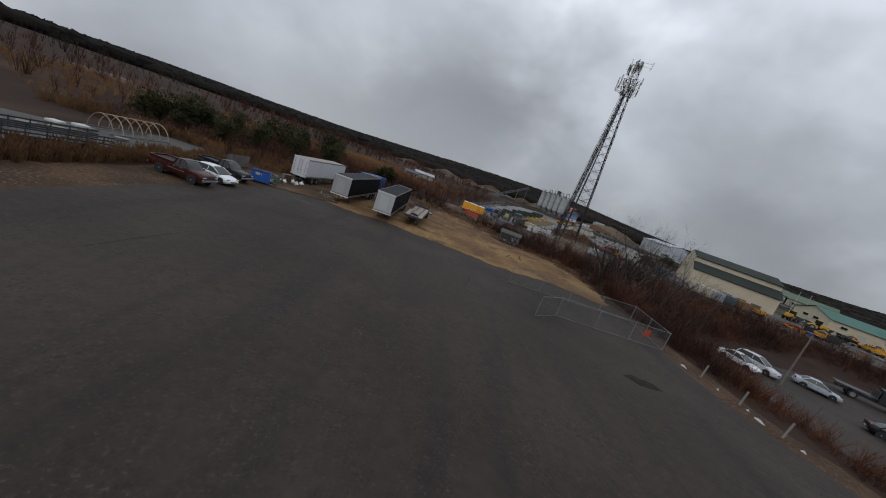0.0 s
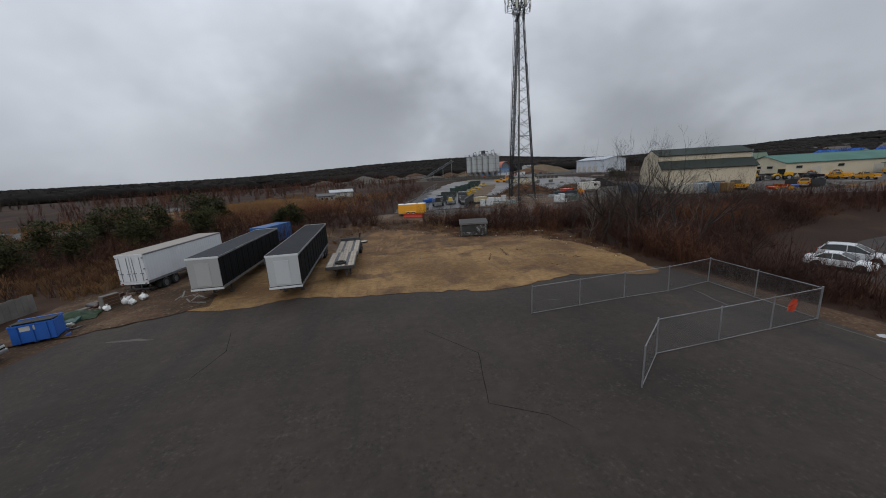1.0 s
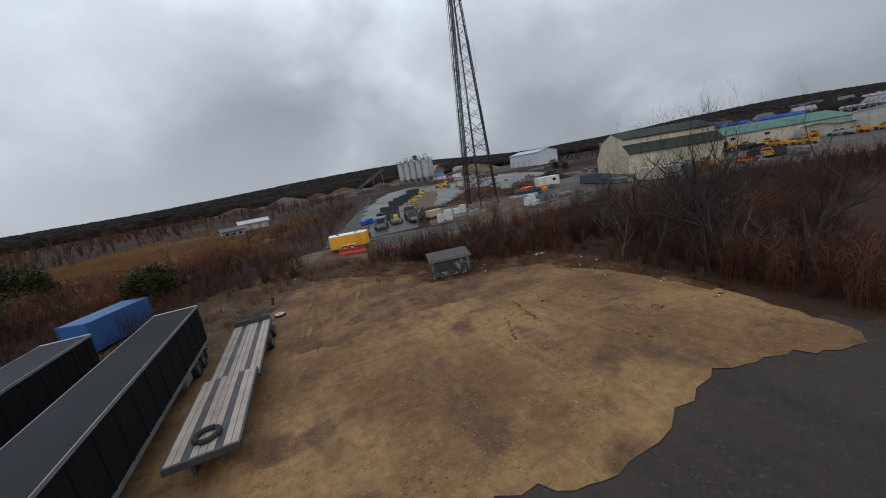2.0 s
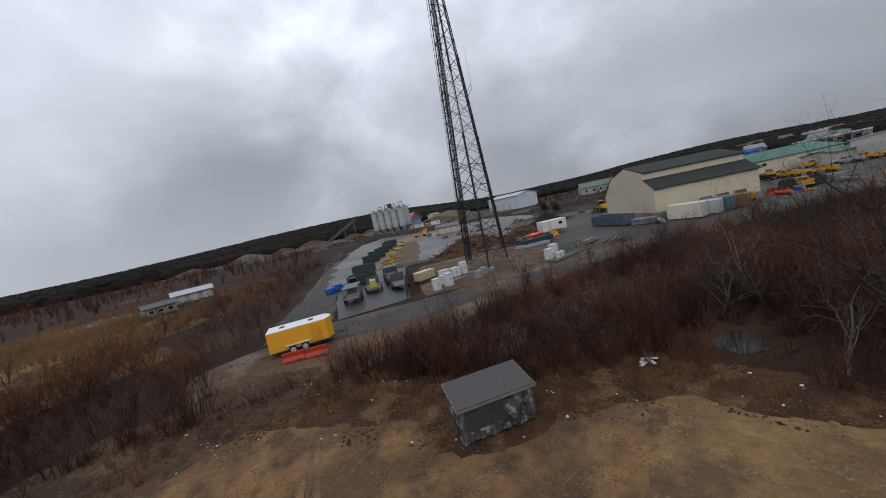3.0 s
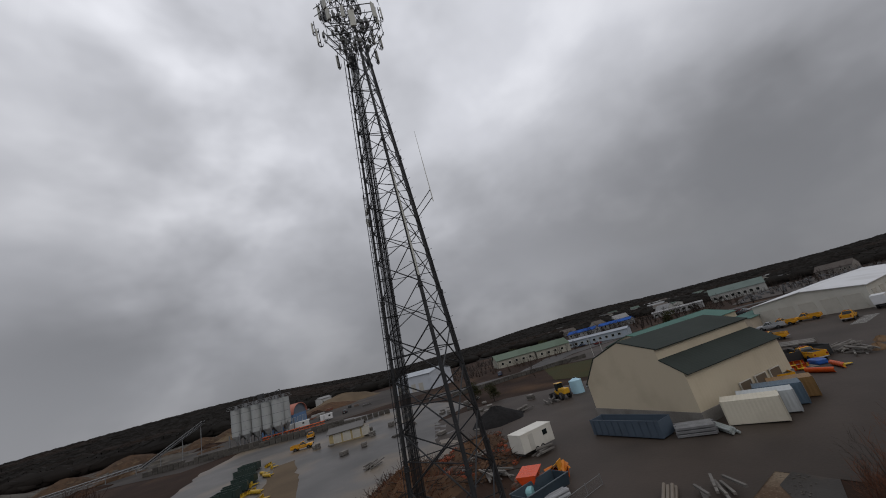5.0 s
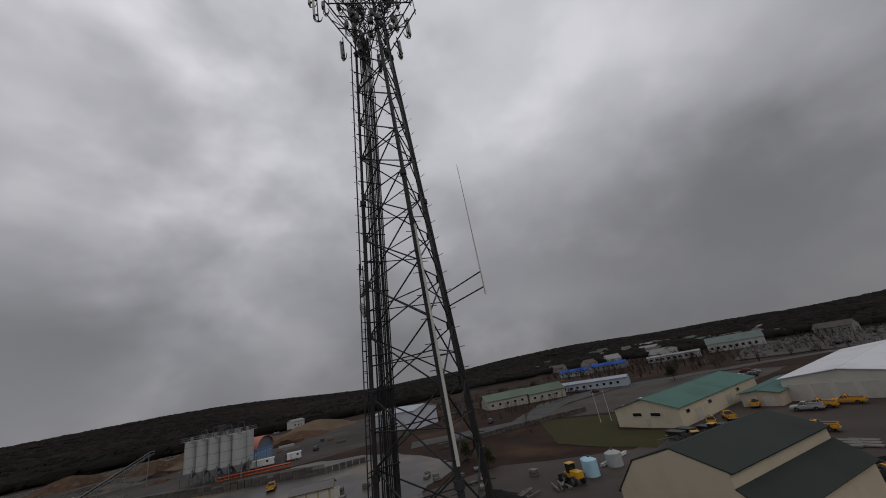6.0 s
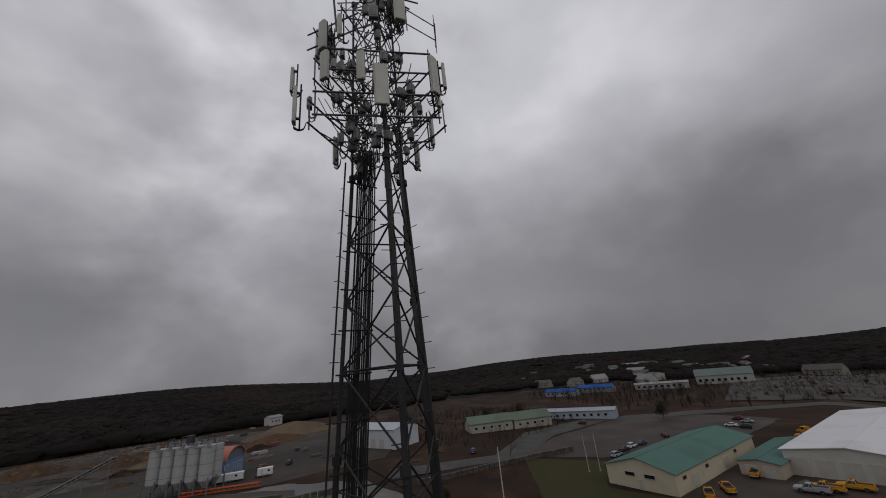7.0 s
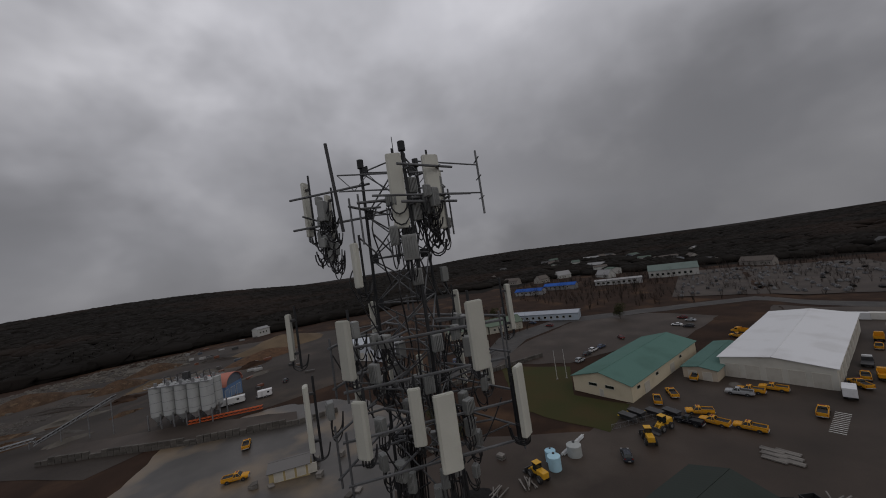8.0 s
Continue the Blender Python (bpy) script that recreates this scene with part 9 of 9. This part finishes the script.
for x, y, a, n, L in ((55.5, 134.0, 30, 10, 3.6), (50.2, 123.2, 60, 9, 4.0), (58.5, 112.5, 10, 12, 4.2), (53.4, 105.8, 70, 12, 3.6), (60.5, 103.8, -20, 8, 3.0), (101.5, 73.5, -20, 12, 6.0), (97.2, 71.2, 20, 9, 5.0),
                      (52.5, 84.2, 30, 9, 3.0), (88.5, 117.8, 40, 9, 3.6), (84, 121.5, 10, 9, 4.0)):
    timber_stack(gz(x, y), a, n, L, "loose stack of weathered timbers and planks", spread=1.3)
# broken orange barrels, signs and scrap between the piles
defmat("scrap", (0.27, 0.062, 0.028), 0.75, second=(0.075, 0.048, 0.034), scale=0.5, spread=0.08, grain=6, spec=0.2)
stones("scrap_pieces", [(50, 112), (57, 105.5), (63, 111), (70, 118), (64, 122), (54, 118)], 520, 0.25, 1.5, "scrap", "rusty orange scrap and broken barrels on the pile", "scrap", 21)
stones("scrap_pieces", [(49, 99), (54, 97), (56, 101), (52, 103)], 90, 0.25, 1.1, "scrap", "orange scrap heap beside the spreader", "scrap", 22)
heap("brush_mound", gz(62, 116, -0.1), 6.5, 4.4, 2.0, "rust_pile", "reddish pile of scrap wood and barrels", "pile", 7.0, 0.6)
heap("brush_mound", gz(51, 118.5, -0.1), 7.5, 3.8, 2.4, "rust_pile", "brown pile of stumps and brush", "pile", 9.0, 0.6)
s_ = Soup()
for cx, cy, rx_, ry_, hh, cnt in ((44.5, 112, 9, 4.6, 2.9, 700), (51, 118.5, 7.5, 3.8, 2.3, 500), (62, 116, 6.5, 4.4, 1.9, 300), (56, 108.5, 5, 3.4, 1.6, 200)):
    for k in range(cnt):
        a, u = rng.uniform(0, 6.28), rng.uniform(0, 1) ** 0.5
        x, y = cx + math.cos(a) * rx_ * u, cy + math.sin(a) * ry_ * u
        p = np.array([x, y, ground(x, y) + hh * (1 - u ** 1.3) - 0.1])
        b, el = rng.uniform(0, 6.28), rng.uniform(-0.1, 1.1)
        L_ = rng.uniform(0.4, 1.7)
        s_.add(*tube_arrays([p, p + L_ * np.array([math.cos(b) * math.cos(el), math.sin(b) * math.cos(el), math.sin(el)])], [0.035, 0.012], 3))
tagged(new("brush_litter", s_.mesh("brush_litter", "twig")), "tangled reddish brush on the piles", "brush", kind="stuff")

# cable trays and conduits between the cabinets and the legs
for p, q in (((31.2, 90.6), (33.0, 89.6)), ((26.6, 88.0), (29.4, 87.2)), ((40.6, 86.4), (38.0, 90.4)), ((26.4, 92.2), (32.0, 93.0))):
    t = thing("cable_tray", gz(*p), 0, "galvanised cable tray on short posts", "cable tray", "cable trays")
    d = Vector((q[0] - p[0], q[1] - p[1], 0))
    n_ = d.normalized().cross(Vector((0, 0, 1)))
    for s in (-0.16, 0.16):
        bm = bmesh.new()
        rod(bm, n_ * s + Vector((0, 0, 0.7)), n_ * s + d + Vector((0, 0, 0.7)), 0.035, 5)
        part("tray_rail", bm, "steel", t)
    for k in range(3):
        bm = bmesh.new()
        rod(bm, d * (0.08 + 0.42 * k), d * (0.08 + 0.42 * k) + Vector((0, 0, 0.7)), 0.03, 5)
        part("tray_post", bm, "steel", t)
    part("tray_cable", tube([Vector((0, 0, 0.73)), d * 0.5 + Vector((0, 0, 0.73)), d + Vector((0, 0, 0.73))], 0.07, 6), "cable", t)
tagged(part("concrete_pad", block((28.6, 91.2, ground(28, 91) + 0.03), (6.6, 3.0, 0.14), 0.02, rz=14), "concrete"), "muddy concrete pad under white cabinets", "pad", kind="structure")

# worn equipment parked in the works yard
for k, (x, y, a) in enumerate(((122.8, 103.2, 60), (124.2, 99.4, 62), (125.4, 96.0, 58), (120.2, 104.8, 64))):
    t = thing("plow_frame", gz(x, y), a, "dark rusty plow and spreader frame parked in a row", "equipment", "plow frames")
    part("tray", loft([[(-1.8, -0.5, 0.7), (1.8, -0.5, 0.7), (1.8, 0.5, 0.7), (-1.8, 0.5, 0.7)], [(-1.9, -1.0, 1.6), (1.9, -1.0, 1.6), (1.9, 1.0, 1.6), (-1.9, 1.0, 1.6)]]), "dark_steel", t)
    part("chassis", block((0, 0, 0.5), (4.0, 0.9, 0.25)), "dark_steel", t)
    for s in (-1, 1):
        for x2 in (-1.6, 1.6):
            part("stand", block((x2, s * 0.45, 0.22), (0.12, 0.12, 0.5)), "dark_steel", t)
    part("hitch", block((2.3, 0, 0.5), (0.9, 0.2, 0.15)), "paint", t, colour=(0.5, 0.32, 0.03))
fence("yard_fence", [(114.6, 107.4), (121, 101.2), (127.2, 95.4)], 1.2, "pale post and rail fence beside the lawn", 2.4)
pickup(gz(96.7, 77.1), 30, YEL, "yellow works pickup truck parked in the yard", "works trucks", beacon=True)
t = thing("compact_loader", gz(17.8, 103.6, 0.08), -100, "small yellow and black machine on wet asphalt", "machine")
part("hull", block((0, 0, 0.7), (1.9, 1.2, 0.7), 0.08), "paint", t, colour=(0.45, 0.30, 0.04))
part("cab", block((-0.1, 0, 1.45), (1.0, 1.0, 0.9), 0.06), "glass_dark", t)
part("canopy", block((-0.1, 0, 1.95), (1.2, 1.15, 0.08), 0.03), "dark_steel", t)
for s in (-1, 1):
    for x in (-0.55, 0.6):
        wheel(t, x, s * 0.65, 0.38, 0.25)
part("bucket", block((1.35, 0, 0.35), (0.6, 1.4, 0.5), 0.05), "dark_steel", t)
# upright grey slats woven into the fence beside the trailers
t = thing("slat_screen", (0, 0, 0), 0, "grey privacy slats in the compound fence", "screen", "")
sl = mesh_of("slat", block((0, 0, 0.9), (0.11, 0.02, 1.7)), "dark_steel")
for a, b in (((20.06, 87.2), (22.66, 93.6)), ((22.66, 93.6), (27.26, 104.8))):
    n = int(math.hypot(b[0] - a[0], b[1] - a[1]) / 0.13)
    for k in range(n):
        if GR.random() < 0.12:
            continue
        u = (k + 0.5) / n
        x, y = a[0] + (b[0] - a[0]) * u + 0.05, a[1] + (b[1] - a[1]) * u
        part("slat", sl, None, t).matrix_basis = pose(x, y, ground(x, y) + 0.05, 0, GR.uniform(-2, 2), math.degrees(math.atan2(b[1] - a[1], b[0] - a[0])))
heap("gravel_mound", gz(149, 82.6, -0.1), 2.6, 1.8, 0.9, "stone_grey", "small heap of pale gravel by the depot", "pile", 31.0)
for x, y, a, L, c, lab in ((234.4, 38.5, 75, 6.0, (0.55, 0.56, 0.56), "white freight container behind the depot"), (233.8, 32.9, 75, 6.0, (0.55, 0.54, 0.5), "cream freight container behind the depot"),
                           (244, 22, -14, 12.0, (0.58, 0.58, 0.57), "long white freight container behind the depot")):
    freight_container(gz(x, y), a, (L, 2.44, 2.6), c, lab)
ORANGE = (0.50, 0.075, 0.015)
for x, y, a in ((90.6, 78.6, 40), (89.4, 74.8, 110), (93.6, 79.4, 10), (86.8, 76.6, 150)):
    plow(gz(x, y), a, ORANGE, "orange snow plow blade in the works yard")
for x, y, a in ((97.2, 79.4, 20), (99.4, 76.4, 34)):
    skip(gz(x, y), a, (4.0, 2.2, 1.4), (0.02, 0.021, 0.022), "black steel dump box in the works yard")
t = thing("tarpaulin_stack", gz(93.0, 76.4), 30, "low stack under a blue tarpaulin in the works yard", "stack")
part("tarpaulin", block((0, 0, 0.35), (2.0, 1.4, 0.7), 0.16), "blue_tarp", t)
for k in range(5):
    part("pallet", block((-1.6 + 0.8 * k, 1.6, 0.12), (0.7, 1.0, 0.14), 0.01, rz=6 * k), "wood_old", t)
for x, y, r in ((98.5, 69.8, 3.0), (104.5, 68.6, 2.4)):
    heap("soil_mound", gz(x, y, -0.1), r, r * 0.6, 0.9, "mud", "low bank of brown soil in the works yard", "pile", x, 0.5)
# windrows, plant clutter and a long low wall by the lawn
for k, (x, y, rx_, ry_, h, m) in enumerate(((8, 292, 22, 3.5, 1.6, "stone_grey"), (34, 306, 20, 3, 1.4, "verge_soil"), (-18, 318, 24, 4, 2.0, "stone_grey"), (52, 330, 22, 3.5, 1.6, "plant_ground"), (20, 352, 26, 4, 2.2, "stone_grey"),
                                            (66, 362, 24, 4, 2.0, "verge_soil"), (100, 386, 26, 5, 2.4, "stone_grey"), (-8, 388, 24, 5, 2.4, "verge_soil"), (124, 344, 18, 4, 1.8, "plant_ground"), (46, 286, 12, 2.4, 1.2, "lichen_block"))):
    o = heap("gravel_windrow", gz(x, y, -0.2), rx_, ry_, h, m, "long low ridge of gravel and soil at the plant", "pile", k * 2.3, 0.7)
    o.rotation_euler = (0, 0, radians(-52 + 14 * math.sin(k * 2.0)))
PR = random.Random(31)
CLUT = [(0.20, 0.20, 0.195), (0.04, 0.04, 0.04), (0.12, 0.09, 0.07), (0.15, 0.055, 0.03), (0.05, 0.065, 0.085), (0.07, 0.065, 0.06), (0.30, 0.30, 0.29)]
for k in range(44):
    if k < 26:
        x, y = PR.uniform(84, 138), PR.uniform(226, 330)
    else:
        x, y = PR.uniform(100, 200), PR.uniform(350, 420)
    L, W, H = PR.uniform(1.2, 4.5), PR.uniform(1.0, 2.2), PR.uniform(0.6, 1.8)
    t = thing("site_box", gz(x, y, 0.1), PR.uniform(-60, 20), "weathered storage box or machine at the plant", "storage box", "plant boxes")
    c = PR.choice(CLUT)
    part("body", block((0, 0, H / 2), (L, W, H), 0.08), "sheet", t, colour=c)
    part("lid", block((0, 0, H + 0.05), (L * 0.9, W * 0.9, 0.12), 0.03), "sheet", t, colour=tuple(v * 0.7 for v in c))
for k in range(26):
    x, y = 60 + 44 * PR.random(), 122 + 60 * PR.random()
    t = thing("pallet_stack", gz(x, y, 0.08), PR.uniform(0, 90), "stack of timber pallets and blocks in the yard", "stack", "yard stacks")
    for j in range(PR.randint(2, 6)):
        part("pallet", block((PR.uniform(-.08, .08), 0, 0.1 + 0.17 * j), (1.6, 1.2, 0.14), 0.01, rz=PR.uniform(-6, 6)), PR.choice(("wood_old", "lichen_block", "wood_old")), t)
t = thing("low_wall", (0, 0, 0), 0, "long dark concrete wall beside the lawn road", "wall", kind="structure")
for a, b in (((112, 169), (121.7, 164.2)), ((121.7, 164.2), (136.2, 157.8)), ((136.2, 157.8), (152.6, 150.4)), ((152.6, 150.4), (166, 143))):
    n = max(3, int(math.hypot(b[0] - a[0], b[1] - a[1]) / 1.8))
    for k in range(n):
        u = (k + 0.5) / n
        x, y = a[0] + (b[0] - a[0]) * u, a[1] + (b[1] - a[1]) * u
        for j in range(2):
            part("concrete_block", blk, None, t).matrix_basis = pose(x, y, ground(x, y) + 0.36 + 0.75 * j, 0, 0, math.degrees(math.atan2(b[1] - a[1], b[0] - a[0])) + PR.uniform(-1.5, 1.5))

# cast-off furniture and bags beside the first trailer
t = thing("dresser", gz(-20.9, 46.4, 0.1), 60, "old brown wooden dresser standing in the mud", "dresser")
part("carcass", block((0, 0, 0.55), (1.2, 0.5, 1.1), 0.02), "wood_old", t).color = (0.1, 0.05, 0.03, 1)
for k in range(4):
    d = part("drawer", block((0, -0.26, 0.2 + 0.25 * k), (1.08, 0.03, 0.21), 0.01), "rust_pile", t)
    for x in (-0.3, 0.3):
        part("drawer_pull", block((x, -0.285, 0.2 + 0.25 * k), (0.12, 0.03, 0.03)), "dark_steel", d)
for x, y, r in ((-20.2, 46.9, 0.3), (-19.5, 46.6, 0.26), (-20.7, 45.6, 0.24), (-19.2, 47.6, 0.3)):
    t = thing("white_bag", gz(x, y, 0.1), x * 50, "crumpled white bag of rubbish on the mud", "bag", "rubbish bags")
    bm = bmesh.new()
    bmesh.ops.create_icosphere(bm, subdivisions=2, radius=r, matrix=Matrix.Translation((0, 0, r * 0.8)))
    for v in bm.verts:
        v.co += Vector([rnd.uniform(-0.06, 0.06) for _ in range(3)])
        v.co.z = max(0.0, v.co.z)
    part("sack", bm, "sheet", t, colour=(0.62, 0.62, 0.6))
    bm = bmesh.new()
    rod(bm, (0, 0, r * 1.6), (0.05, 0.03, r * 1.6 + 0.16), 0.04, 6, 0.08)
    part("tied_neck", bm, "sheet", t, colour=(0.62, 0.62, 0.6))
t = thing("green_tarp", gz(-22.1, 44.4, 0.1), 20, "rumpled dull green tarp over a low heap", "tarp")
rings = []
for i in range(7):
    u = i / 6
    rings.append([(-1.4 + 2.8 * u, -1.0 + 2.0 * j / 6 + rnd.uniform(-0.08, 0.08), 0.03 + 0.55 * math.sin(math.pi * u) * math.sin(math.pi * j / 6) + rnd.uniform(0, 0.1)) for j in range(7)])
bm = bmesh.new()
vs = [[bm.verts.new(p) for p in r] for r in rings]
for i in range(6):
    for j in range(6):
        bm.faces.new((vs[i][j], vs[i + 1][j], vs[i + 1][j + 1], vs[i][j + 1]))
bmesh.ops.solidify(bm, geom=bm.faces[:], thickness=0.03)
part("sheet", bm, "sheet", t, colour=(0.035, 0.075, 0.03))

# spoil heaps behind the silos
for k, (x, y, rx_, ry_, h, mat) in enumerate(((34, 286, 9, 4, 2.2, "verge_soil"), (52, 300, 12, 5, 2.6, "stone_grey"), (70, 308, 8, 5, 2.0, "soil"), (84, 322, 14, 5, 3.2, "sand"), (104, 316, 9, 4, 2.2, "stone_grey"),
                                              (24, 262, 8, 4, 1.6, "soil"), (46, 268, 7, 3, 1.3, "stone_grey"), (122, 296, 10, 4, 2.4, "soil"), (64, 280, 6, 3, 1.2, "verge_soil"), (112, 270, 7, 3, 1.2, "stone_grey"))):
    heap("earth_mound", gz(x, y, 0.02), rx_, ry_, h, mat, "low weathered mound of earth and gravel behind the silos", "pile", 40 + k, 0.7)
